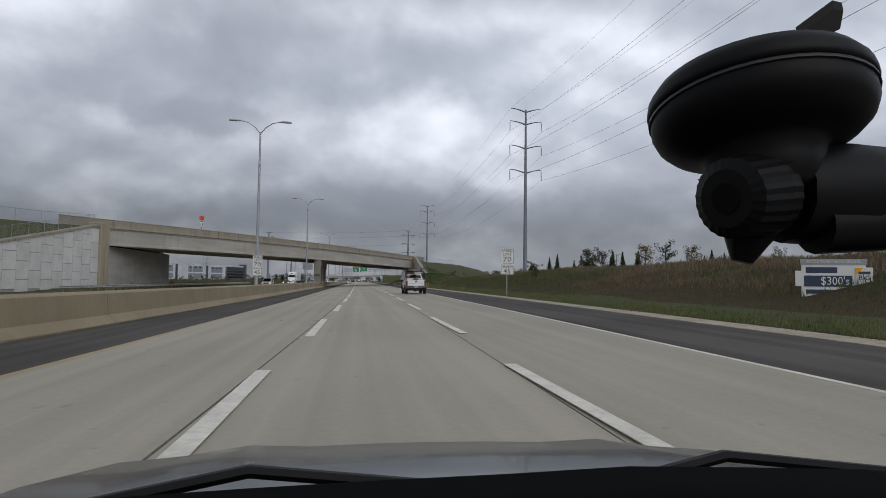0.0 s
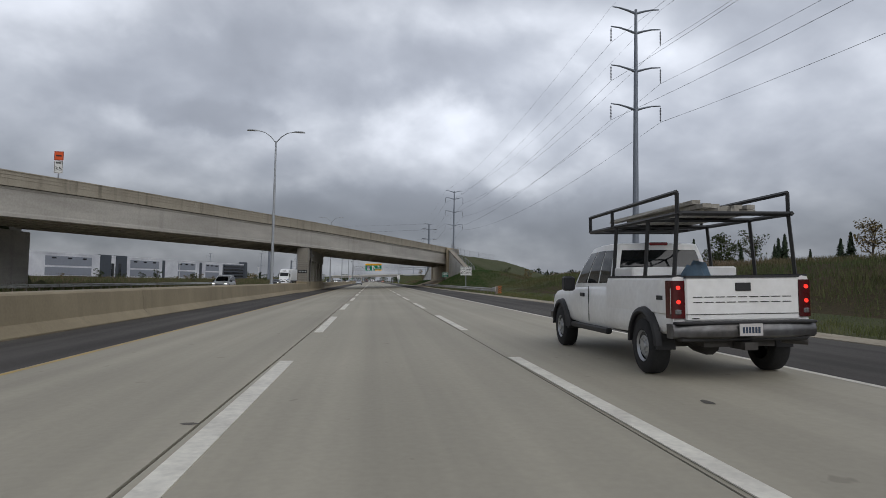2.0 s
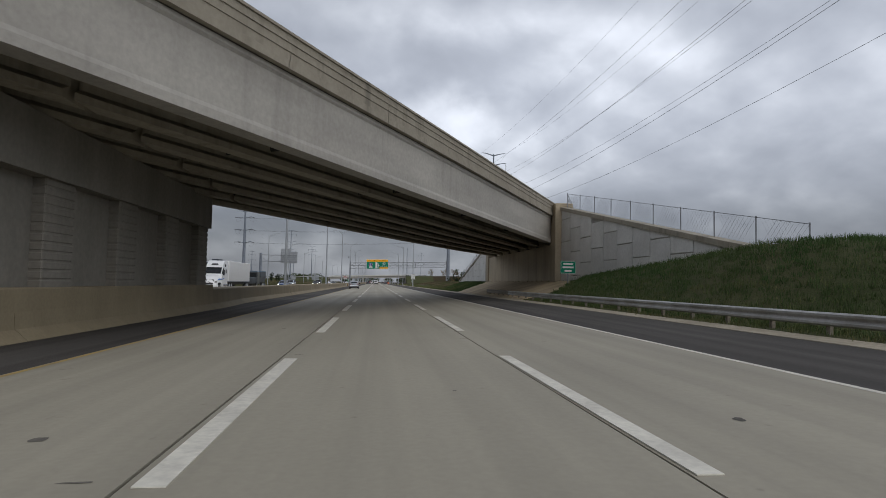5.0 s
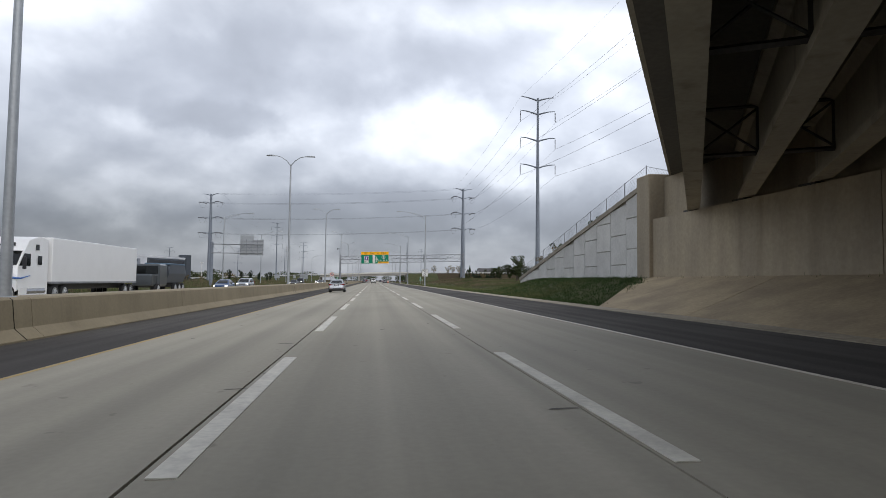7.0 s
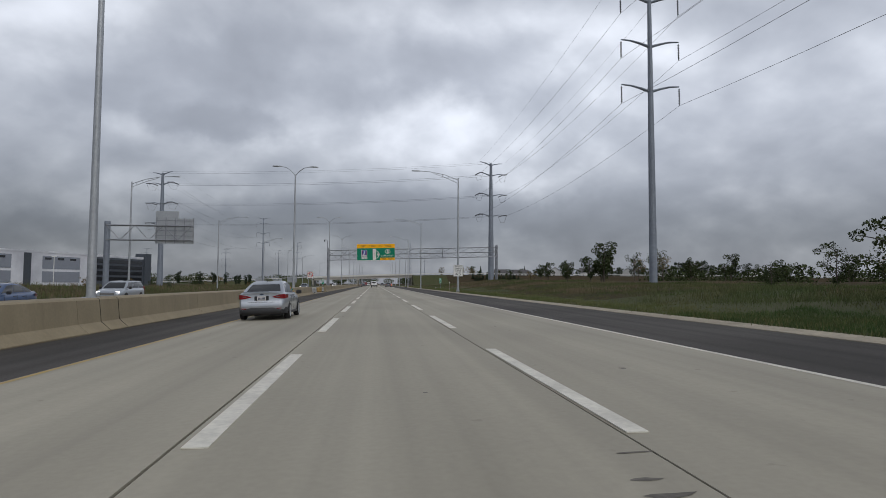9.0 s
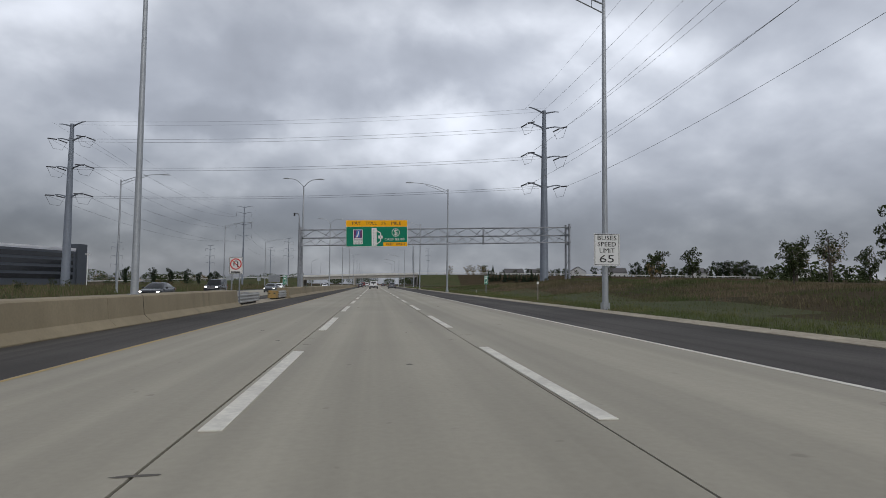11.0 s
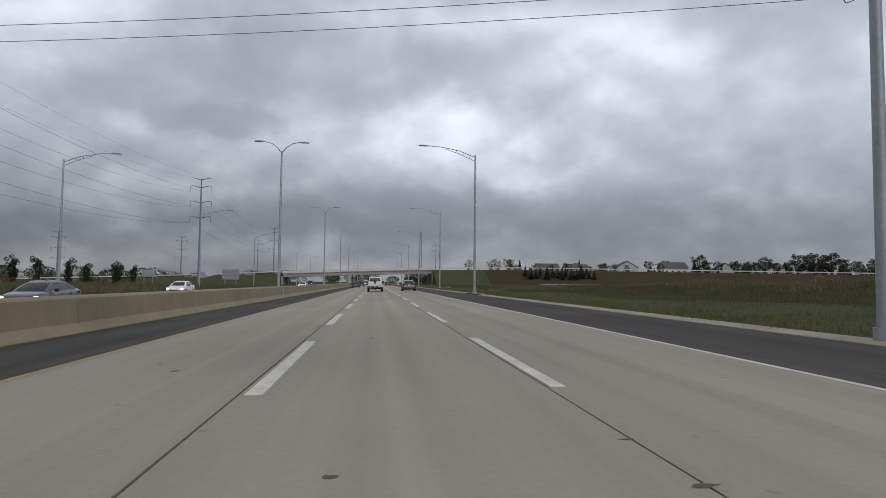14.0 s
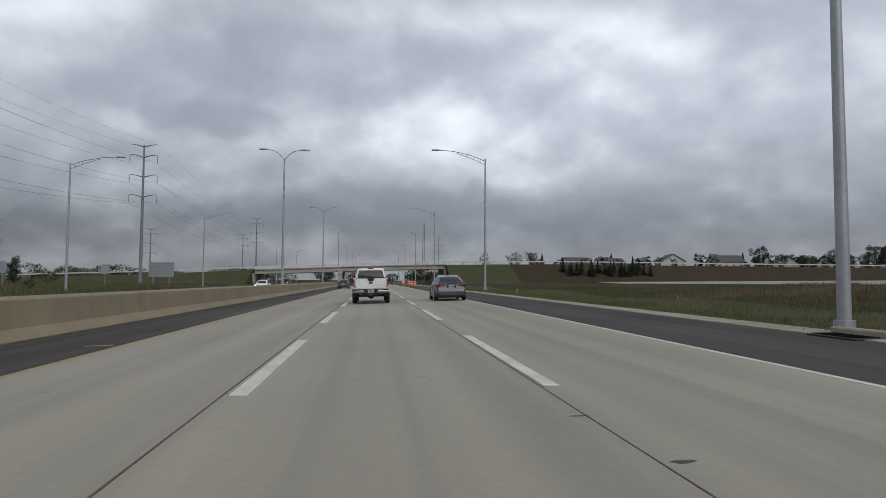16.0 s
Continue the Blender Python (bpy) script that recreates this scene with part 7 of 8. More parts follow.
    part("underbody", Shape().box(-0.74, 0.74, -2.0, 2.0, 0.17, 0.34), PLASTIC, c)
    part("silencer", Shape().box(-0.35, 0.30, -2.1, -1.8, 0.20, 0.29, 0.03), DARK_STEEL, c)
    for s in (-1, 1):
        for y in (-0.95, -0.17, 0.86):
            part("door_seam", Shape().box(s * 0.912 - 0.006, s * 0.912 + 0.005, y, y + 0.01, 0.34, 0.90), PLASTIC, c)
        part("sill", Shape().box(s * 0.88 - 0.03, s * 0.88 + 0.03, -0.95, 0.95, 0.20, 0.29, 0.02), PLASTIC, c)
        for y in (-0.82, -0.02):
            part("door_handle", Shape().box(s * 0.915 - 0.02, s * 0.915 + 0.02, y, y + 0.17, 0.80, 0.83, 0.008), PLASTIC, c)
    mirrors(c, 0.93, 0.72, 1.0, PLASTIC)
    part("plate_recess", Shape().box(-0.26, 0.26, -2.222, -2.19, 0.735, 0.90, 0.01), PLASTIC, c)
    plate_rear(c, -2.222, 0.815)
    part("badge", Shape().loft([[(0.075 * math.cos(i * 0.524), y, 0.965 + 0.03 * math.sin(i * 0.524)) for i in range(12)] for y in (-2.19, -2.172)]), NAVY, c)
    if antenna:
        part("antenna", Shape().rod((0, -0.9, 1.44), (0, -1.0, 1.56), 0.010, n=5), PLASTIC, c)
    return c


def pickup(label, paint, m, old=False, lit=False, facing=False, group="traffic", rack=False, bumper=CHROME):
    """A pickup truck. old: the older square truck with a long cab."""
    c = thing("pickup_truck", label, "pickup truck", group, m=m)
    L, hw = 2.95, 1.0
    bed0, bed1 = -2.9, (-0.95 if old else -1.25)
    st = [(-2.88, 0.955, 0.62, 0.98), (-2.0, 0.985, 0.56, 1.0), (-1.0, 0.99, 0.52, 1.08), (-0.9, 0.99, 0.50, 1.24), (0.5, 0.99, 0.50, 1.24), (1.15, 0.985, 0.52, 1.22), (1.9, 0.975, 0.54, 1.19), (2.55, 0.95, 0.56, 1.13), (2.85, 0.88, 0.60, 1.05), (2.93, 0.80, 0.64, 0.98)]
    part("body", car_body(st), paint, c, smooth=38)
    for s in (-1, 1):
        sh = Shape()
        ring = lambda y: [(s * 0.80, y, 0.9), (s * 0.985, y, 0.9), (s * 0.985, y, 1.24), (s * 0.955, y, 1.385), (s * 0.88, y, 1.40), (s * 0.80, y, 1.385)]
        part("bed_side", sh.loft([ring(bed0 + 0.02), ring(bed1)]), paint, c, smooth=40)
        part("bed_rail", Shape().box(s * 0.89 - 0.07, s * 0.89 + 0.07, bed0 + 0.03, bed1, 1.395, 1.42), PLASTIC, c)
    part("bed_front", Shape().box(-0.82, 0.82, bed1 - 0.06, bed1, 0.9, 1.4), paint, c)
    gate = part("tailgate", Shape().box(-0.80, 0.80, -2.93, -2.86, 0.80, 1.385, 0.022), paint, c)
    part("gate_cap", Shape().box(-0.80, 0.80, -2.94, -2.85, 1.38, 1.41), PLASTIC, gate)
    part("gate_handle", Shape().box(-0.11, 0.11, -2.945, -2.925, 1.20, 1.31, 0.01), PLASTIC, gate)
    if old:
        for i in range(9):
            x = -0.70 + i * 0.157
            for z in (1.045, 1.115):
                part("raised_mark", Shape().box(x, x + 0.125, -2.936, -2.929, z, z + 0.012), DARK_STEEL, gate)
        part("gate_seam", Shape().box(-0.80, 0.80, -2.936, -2.929, 0.885, 0.895), DARK_STEEL, gate)
        part("small_mark", Shape().box(-0.72, -0.62, -2.936, -2.929, 0.83, 0.845), DARK_STEEL, gate)
    else:
        part("gate_badge", Shape().loft([[(0.115 * math.cos(i * 0.449), y, 1.12 + 0.048 * math.sin(i * 0.449)) for i in range(14)] for y in (-2.93, -2.945)]), PLASTIC, gate, "small dark oval badge")
        part("gate_crease", Shape().loft([[(x, y, z + 0.05 * (abs(x) > 0.5)) for x in (-0.76, -0.52, -0.48, 0.48, 0.52, 0.76)] for y, z in ((-2.925, 1.00), (-2.945, 0.985), (-2.925, 0.965))], caps=False, closed=False), paint, gate)
        part("camera_housing", Shape().box(-0.17, 0.17, -2.955, -2.92, 1.25, 1.385, 0.03), PLASTIC, gate)
    bar = lambda x0, x1: Shape().loft([[(x, y + 0.10 * abs(x) ** 4, z) for y, z in ((-2.86, 0.575), (-3.02, 0.57), (-3.07, 0.60), (-3.085, 0.66), (-3.07, 0.735), (-3.04, 0.765), (-2.86, 0.765))] for x in [x0 + (x1 - x0) * i / 8 for i in range(9)]])
    guard = part("rear_bumper", bar(-1.0, 1.0), bumper, c, "worn chrome rear bumper", smooth=35)
    if not old:
        part("bumper_centre", Shape().loft([[(x, y, z) for x, z in ((-0.42, 0.775), (0.42, 0.775), (0.26, 0.50), (-0.26, 0.50))] for y in (-3.096, -2.9)]), PLASTIC, guard)
    part("bumper_valance", Shape().box(-0.9, 0.9, -2.98, -2.8, 0.53, 0.60, 0.02), PLASTIC, c)
    part("bumper_step", Shape().box(-0.97, 0.97, -3.06, -2.88, 0.762, 0.80, 0.012), PLASTIC, c)
    part("hitch", Shape().box(-0.09, 0.09, -3.1, -2.7, 0.42, 0.52), DARK_STEEL, c)
    plate_rear(c, -3.098, 0.69)
    for s in (-1, 1):
        x0, x1, z0 = (0.805, 0.995, 0.84) if old else (0.865, 0.992, 0.98)
        sh = Shape().loft([[(s * x, y, z) for x, y in ((x0, -2.80), (x0, -2.912), (x0 + 0.05, -2.926), (x1 - 0.05, -2.918), (x1 - 0.012, -2.89), (x1, -2.80 + 0.06))] for z in (z0, z0 + 0.015, (z0 + 1.345) / 2, 1.33, 1.345)])
        tl = part("tail_lamp", sh, TAIL_DARK if old else TAIL, c, "tall dark red tail lamp", smooth=40)
        part("reversing_lamp", Shape().box(s * (x0 + x1) / 2 - 0.045, s * (x0 + x1) / 2 + 0.045, -2.93, -2.90, z0 + 0.05, z0 + 0.12, 0.01), CHROME, tl)
        if lit:
            for z in (1.06, 1.25):
                part("brake_bulb", Shape().rod((s * 0.90, -2.935, z), (s * 0.90, -2.92, z), 0.028, n=10), BRAKE, tl)
        part("head_lamp", Shape().box(s * 0.72 - 0.15, s * 0.72 + 0.15, 2.80, 2.93, 0.88, 1.04, 0.02), HEAD if facing else CHROME, c)
        for y in (-1.97 if old else -1.75, 1.82):
            wheel_well(c, s * 0.99, y, 0.40, s, PLASTIC, 0.006, 1.2)
            if old:
                arc = [math.pi * (i / 16 * 0.98 + 0.01) for i in range(17)]
                flare = [[(s * x, y + 0.40 * q * math.cos(a), 0.42 + 0.40 * q * math.sin(a)) for x, q in ((0.97, 1.40), (1.045, 1.34), (1.06, 1.22), (1.04, 1.16), (0.95, 1.16))] for a in arc]
                part("wheel_flare", Shape().loft(flare), PLASTIC, c, "thick black plastic wheel flare", smooth=50)
            wheel(c, s * 0.895, y, 0.40, 0.26, s, steel=old)
        part("sill", Shape().box(s * 0.95 - 0.05, s * 0.95 + 0.05, -0.95, 1.15, 0.44, 0.54, 0.02), PLASTIC, c)
        for y in (-0.42, 0.35) if not old else (0.3,):
            part("door_handle", Shape().box(s * 0.99 - 0.02, s * 0.99 + 0.02, y, y + 0.2, 1.05, 1.12, 0.01), PLASTIC, c)
        part("door_seam", Shape().box(s * 0.988 - 0.006, s * 0.988 + 0.006, 0.02, 0.035, 0.6, 1.24), PLASTIC, c)
    part("axle", Shape().rod((-0.85, -1.75, 0.42), (0.85, -1.75, 0.42), 0.07, n=8), DARK_STEEL, c)
    part("differential", Shape().rod((0.0, -1.95, 0.40), (0.0, -1.55, 0.42), 0.17, n=10), DARK_STEEL, c)
    part("chassis", Shape().box(-0.5, 0.5, -2.8, 2.6, 0.44, 0.6), DARK_STEEL, c)
    part("exhaust", Shape().rod((0.72, -2.6, 0.50), (1.02, -2.75, 0.48), 0.045, n=8), DARK_STEEL, c)
    part("grille", Shape().box(-0.55, 0.55, 2.85, 2.945, 0.72, 1.0, 0.02), PLASTIC, c)
    part("front_bumper", Shape().box(-0.93, 0.93, 2.78, 3.0, 0.50, 0.70, 0.04), bumper, c)
    top = 1.97 if old else 1.93
    greenhouse(c, (bed1 + 0.04, 1.35, 0.87, 0.86, 1.24, 1.23), (bed1 + 0.16, 0.55, 0.72, 0.70, top, top - 0.02), paint, split=(0.30, 0.62) if old else (0.46,), inset=0.06, arch=0.02, bow=0.03)
    part("third_brake_lamp", Shape().box(-0.16, 0.16, bed1 + 0.1, bed1 + 0.2, top - 0.02, top + 0.035, 0.01), TAIL, c)
    mirrors(c, 1.02, 0.9, 1.28, PLASTIC, 0.22)
    if rack:
        r = part("ladder_rack", Shape().box(-0.02, 0.02, -0.1, 0.1, 1.9, 1.92), SIGN_BLACK, c, "black steel ladder rack")
        bars = []
        for s in (-1, 1):
            for y in (-2.75, -1.75, -1.0):
                bars.append(((s * 0.87, y, 1.40), (s * 0.80, y, 2.26)))
            bars += [((s * 0.80, -2.85, 2.26), (s * 0.80, 0.4, 2.26)), ((s * 0.80, -2.75, 2.56), (s * 0.80, 0.4, 2.54))]
            bars += [((s * 0.80, y, 2.26), (s * 0.80, y, 2.55)) for y in (-2.75, -0.8, 0.4)]
        for y in (-2.8, -1.75, -1.0, -0.3, 0.4):
            bars.append(((-0.80, y, 2.26), (0.80, y, 2.26)))
        for a, b in bars:
            part("rack_bar", Shape().strut(a, b, 0.045), SIGN_BLACK, r)
    if old:
        part("tool_box", Shape().box(-0.86, 0.86, bed1 - 0.28, bed1 - 0.04, 1.15, 1.56, 0.02), paint, c, "white tool box across the bed")
        for s in (-1, 1):
            part("side_badge", Shape().box(s * 0.988 - 0.004, s * 0.988 + 0.004, -2.62, -2.42, 1.08, 1.14), PLASTIC, c)
        # a long bed: all behind the cab moves back
        done = set()
        for o in c.children_recursive:
            if o.data.name in done:
                continue
            done.add(o.data.name)
            for v in o.data.vertices:
                if v.co.y < -1.2:
                    v.co.y -= 0.6
    return c


def minivan(label, paint, m, group="traffic", facing=False, tall=1.78, name="sport_utility_vehicle", boxy=False):
    c = thing(name, label, "car", group, m=m)
    st = [(-2.4, 0.80, 0.50, 0.90), (-2.34, 0.90, 0.36, 1.08), (-1.8, 0.965, 0.30, 1.10), (0.6, 0.97, 0.28, 1.08), (1.3, 0.96, 0.30, 1.06), (1.9, 0.93, 0.32, 0.98), (2.3, 0.85, 0.36, 0.86), (2.42, 0.68, 0.42, 0.74)]
    if boxy:
        st = st[:3] + [(0.6, 0.98, 0.32, 1.16), (1.2, 0.975, 0.34, 1.16), (1.9, 0.96, 0.36, 1.12), (2.32, 0.92, 0.40, 1.06), (2.42, 0.84, 0.45, 0.98)]
    part("body", car_body(st), paint, c, smooth=38)
    if boxy:
        greenhouse(c, (-2.34, 1.18, 0.90, 0.88, 1.1, 1.15), (-2.15, 0.52, 0.76, 0.72, tall, tall - 0.02), paint, split=(0.32, 0.64))
        part("bumper_bar", Shape().box(-0.9, 0.9, 2.3, 2.5, 0.42, 0.62, 0.05), paint, c)
    else:
        greenhouse(c, (-2.32, 1.42, 0.88, 0.86, 1.08, 1.05), (-2.05, 0.45, 0.70, 0.66, tall, tall - 0.02), paint, split=(0.32, 0.64))
    for s in (-1, 1):
        part("tail_lamp", Shape().box(s * 0.84 - 0.08, s * 0.84 + 0.08, -2.40, -2.25, 0.86, 1.22, 0.02), TAIL, c, "red tail lamp")
        part("head_lamp", Shape().box(s * 0.66 - 0.16, s * 0.66 + 0.16, 2.20, 2.36 + 0.09 * boxy, 0.72 + 0.14 * boxy, 0.86 + 0.16 * boxy, 0.03), HEAD if facing else CHROME, c, "bright head lamp")
        for y in (-1.45, 1.42):
            wheel_well(c, s * 0.965, y, 0.36, s)
            wheel(c, s * 0.88, y, 0.36, 0.22, s)
        part("roof_rail", Shape().rod((s * 0.62, -1.8, tall + 0.05), (s * 0.6, 0.2, tall + 0.05), 0.02, n=6), PLASTIC, c)
    part("grille", Shape().box(-0.5, 0.5, 2.34, 2.43 + 0.02 * boxy, 0.58 + 0.1 * boxy, 0.78 + 0.22 * boxy, 0.02), CHROME, c)
    part("front_bumper", Shape().box(-0.85, 0.85, 2.2, 2.46, 0.36, 0.54, 0.06), PLASTIC, c)
    part("rear_bumper", Shape().box(-0.88, 0.88, -2.46, -2.3, 0.40, 0.60, 0.05), PLASTIC, c)
    part("underbody", Shape().box(-0.78, 0.78, -2.1, 2.1, 0.2, 0.42), PLASTIC, c)
    mirrors(c, 0.98, 0.95, 1.12, PLASTIC, 0.16)
    plate_rear(c, -2.42, 0.78)
    return c


def on_road(x, y, turn=0):
    return pose(x + bend(y), y, gz(x) + 0.004, 0, -math.degrees(math.atan(CROSS)) if -9 < x < 9 else 0, turn)


CHX, CHY = 4.38, 42.85
CHM = on_road(CHX, CHY) @ Matrix.Diagonal((0.92, 0.80, 0.90, 1.0))
pickup("white pickup truck with black ladder rack on the concrete lane", PAINT_DIRTY, CHM, old=True, lit=True, rack=True, bumper=WORN_CHROME)
load = thing("lumber_load", "stack of worn grey planks tied on a ladder rack", "lumber", m=CHM)
random.seed(5)
for i in range(13):
    x, z = -0.3 + (i % 6) * 0.145 + random.uniform(-0.03, 0.03), 2.32 + (i // 6) * 0.075
    a, b = -3.1 + random.uniform(-0.25, 0.25), 0.2 + random.uniform(-0.9, 0.4)
    sh = Shape().loft([[(x + dx + t * random.uniform(-0.06, 0.06), yy, z + dz) for dx, dz in ((-0.06, -0.03), (0.06, -0.03), (0.06, 0.03), (-0.06, 0.03))] for t, yy in ((0, a), (1, (a + b) / 2), (1, b))])
    part("plank", sh, LUMBER, load)
tarp = thing("tarp_bundle", "crumpled faded blue tarp lying in a truck bed", "tarp", m=CHM)
sh = Shape()
rows = []
for j in range(9):
    rows.append([(-0.45 + i * 0.13, -2.5 + j * 0.16, 1.0 + (0.5 + 0.22 * math.sin(i * 1.7 + j) + 0.14 * math.cos(j * 2.1 + i * 0.6)) * math.sin(math.pi * (i + 0.3) / 8.6) * math.sin(math.pi * (j + 0.4) / 8.8)) for i in range(9)])
sh.loft(rows, caps=False, closed=False)
part("sheet", sh, TARP, tarp, smooth=70)

pickup("clean white pickup truck driving ahead in the middle lane", PAINT_WHITE, on_road(0.0, 396.0))
sedan("silver compact sedan with red tail lamps in the outer lane", PAINT_SILVER, on_road(-4.15, 222.3))
sedan("dark grey sedan ahead in the outer lane", PAINT_DARK, on_road(-4.6, 460.5))
pickup("dark red pickup truck far ahead in the outer lane", PAINT_RED, on_road(-4.4, 500))
sedan("grey sedan with a low spoiler in the slow lane", PAINT_GREY, on_road(4.55, 396.6), hatch=False)
minivan("white van far ahead on the highway", PAINT_WHITE, on_road(-3.2, 540), tall=2.0)
sedan("small dark car far ahead in the slow lane", PAINT_DARK, on_road(4.2, 520))


def oncoming(x, y):
    return pose(x, y, gz(-9.2) + 0.002, 0, 0, 180)


minivan("black sport utility vehicle with chrome grille coming the other way", PAINT_BLACK, oncoming(-20.6, 326.5), facing=True, tall=1.9, boxy=True)
sedan("white sedan coming the other way with lights on", PAINT_WHITE, oncoming(-20.5, 380.0), facing=True)
sedan("dark blue sedan on the opposite carriageway", PAINT_BLUE, oncoming(-18.5, 229.0), facing=True)
sedan("black sedan beside the semi truck on the opposite carriageway", PAINT_BLACK, oncoming(-22.7, 181.2), facing=True)
minivan("silver crossover on the opposite carriageway", PAINT_SILVER, oncoming(-19.5, 246.5), facing=True, tall=1.62)
sedan("black sedan on the opposite carriageway", PAINT_BLACK, oncoming(-19.0, 300.0), facing=True)
sedan("grey sedan coming from afar on the opposite carriageway", PAINT_GREY, oncoming(-16.5, 345.0), facing=True)
minivan("white utility vehicle coming the other way with headlights on", PAINT_WHITE, oncoming(-18.5, 112.0), facing=True, tall=1.8)
sedan("distant white car on the opposite carriageway", PAINT_WHITE, oncoming(-16.5, 455.0), facing=True)
minivan("distant dark vehicle on the opposite carriageway", PAINT_BLACK, oncoming(-20.0, 505.0), facing=True)


def semi_truck(m):
    c = thing("semi_truck", "white tractor unit pulling a long white box trailer", "truck", "traffic", m=m)
    # sleeper cab with a roof fairing, windscreen and a long sloped bonnet
    prof = [(-2.7, 0.75, 1.2), (-2.7, 3.95, 1.18), (-1.7, 4.05, 1.12), (-0.75, 3.75, 1.06), (-0.2, 3.15, 1.12), (0.55, 2.15, 1.16), (0.62, 0.75, 1.18)]
    part("cab", Shape().loft([[(k * w, y, z) for y, z, w in prof] for k in (-1, -0.9, 0.9, 1)]), PAINT_WHITE, c, smooth=50)
    rows = []
    for y, w, z0, z1 in ((0.5, 1.14, 0.7, 2.12), (1.2, 1.08, 0.62, 1.98), (1.9, 1.0, 0.55, 1.78), (2.25, 0.86, 0.5, 1.5), (2.36, 0.7, 0.5, 1.2)):
        rows.append([(-w, y, z0), (-w, y, z0 + (z1 - z0) * 0.6), (-w * 0.72, y, z1 - 0.08), (-w * 0.3, y, z1), (w * 0.3, y, z1), (w * 0.72, y, z1 - 0.08), (w, y, z0 + (z1 - z0) * 0.6), (w, y, z0)])
    part("hood", Shape().loft(rows), PAINT_WHITE, c, "sloped white bonnet", smooth=50)
    pane(c, [(-1.08, 0.5, 2.22), (1.08, 0.5, 2.22), (1.02, -0.15, 3.08), (-1.02, -0.15, 3.08)], Vector((0, 1, 0.4)), CAR_GLASS, 0.03, "windscreen", thick=0.05)
    part("roof_vent", Shape().loft([[(-0.45, -0.42, 3.42), (0.45, -0.42, 3.42), (0.38, -0.58, 3.60), (-0.38, -0.58, 3.60)], [(-0.45, -0.36, 3.44), (0.45, -0.36, 3.44), (0.38, -0.52, 3.63), (-0.38, -0.52, 3.63)]]), PLASTIC, c, "dark slot in the roof fairing")
    part("sun_visor", Shape().box(-1.05, 1.05, -0.2, 0.1, 3.08, 3.16, 0.03), PAINT_WHITE, c)
    for s in (-1, 1):
        part("side_window", Shape().loft([[(s * x, y, z) for y, z in ((-0.75, 2.2), (0.42, 2.2), (-0.1, 2.95), (-0.75, 2.95))] for x in (1.15, 1.175)]), CAR_GLASS, c)
        part("sleeper_window", Shape().box(s * 1.18 - 0.012, s * 1.18 + 0.012, -2.0, -1.55, 2.3, 2.85), CAR_GLASS, c)
        part("sleeper_window", Shape().box(s * 1.15 - 0.02, s * 1.15 + 0.02, -1.7, -1.35, 3.2, 3.55), CAR_GLASS, c)
        part("mirror", Shape().box(s * 1.42 - 0.1, s * 1.42 + 0.1, 0.3, 0.42, 2.0, 2.75, 0.03), PLASTIC, c)
        part("head_lamp", Shape().loft([[(s * 0.62, y, 0.98), (s * 0.98, y - 0.12, 1.0), (s * 0.98, y - 0.14, 1.28), (s * 0.74, y, 1.2)] for y in (2.1, 2.36)]), CHROME, c, "clear swept head lamp")
        part("stripe", Shape().tube([(s * 1.02, 1.9, 1.35), (s * 1.1, 1.2, 1.5), (s * 1.19, 0.3, 1.45), (s * 1.2, -0.7, 1.62)], [0.03, 0.08, 0.05, 0.02], 6), SIGN_BLUE, c, "blue flowing stripe")
        part("side_fairing", Shape().box(s * 1.16 - 0.04, s * 1.16 + 0.04, -2.7, 0.4, 0.38, 0.95, 0.03), PAINT_WHITE, c)
        part("fuel_tank", Shape().rod((s * 0.95, -2.4, 0.68), (s * 0.95, -0.4, 0.68), 0.3, n=12), CHROME, c)
    gr = part("grille", Shape().loft([[(-0.55, y, 0.78), (0.55, y, 0.78), (0.62, y - 0.12, 1.42), (-0.62, y - 0.12, 1.42)] for y in (2.2, 2.40)]), PLASTIC, c, "black mesh grille")
    part("grille_bar", Shape().rod((-0.5, 2.42, 0.85), (0.52, 2.33, 1.36), 0.025, n=6), CHROME, gr)
    part("bumper", Shape().box(-1.18, 1.18, 2.05, 2.45, 0.35, 0.76, 0.08), PAINT_WHITE, c)
    part("trailer", Shape().box(-1.3, 1.3, -17.2, -3.0, 1.2, 4.1, 0.04), PAINT_WHITE, c, "white box trailer")
    part("trailer_rail", Shape().box(-1.31, 1.31, -17.2, -3.0, 1.12, 1.25), STEEL, c)
    for s in (-1, 1):
        for y in (1.4, -3.6, -4.9, -15.0, -16.2):
            wheel(c, s * 1.08, y, 0.52, 0.34, s)
    part("chassis", Shape().box(-0.5, 0.5, -16.8, 2.0, 0.7, 1.15), DARK_STEEL, c)
    return c


semi_truck(oncoming(-22.0, 189.3))


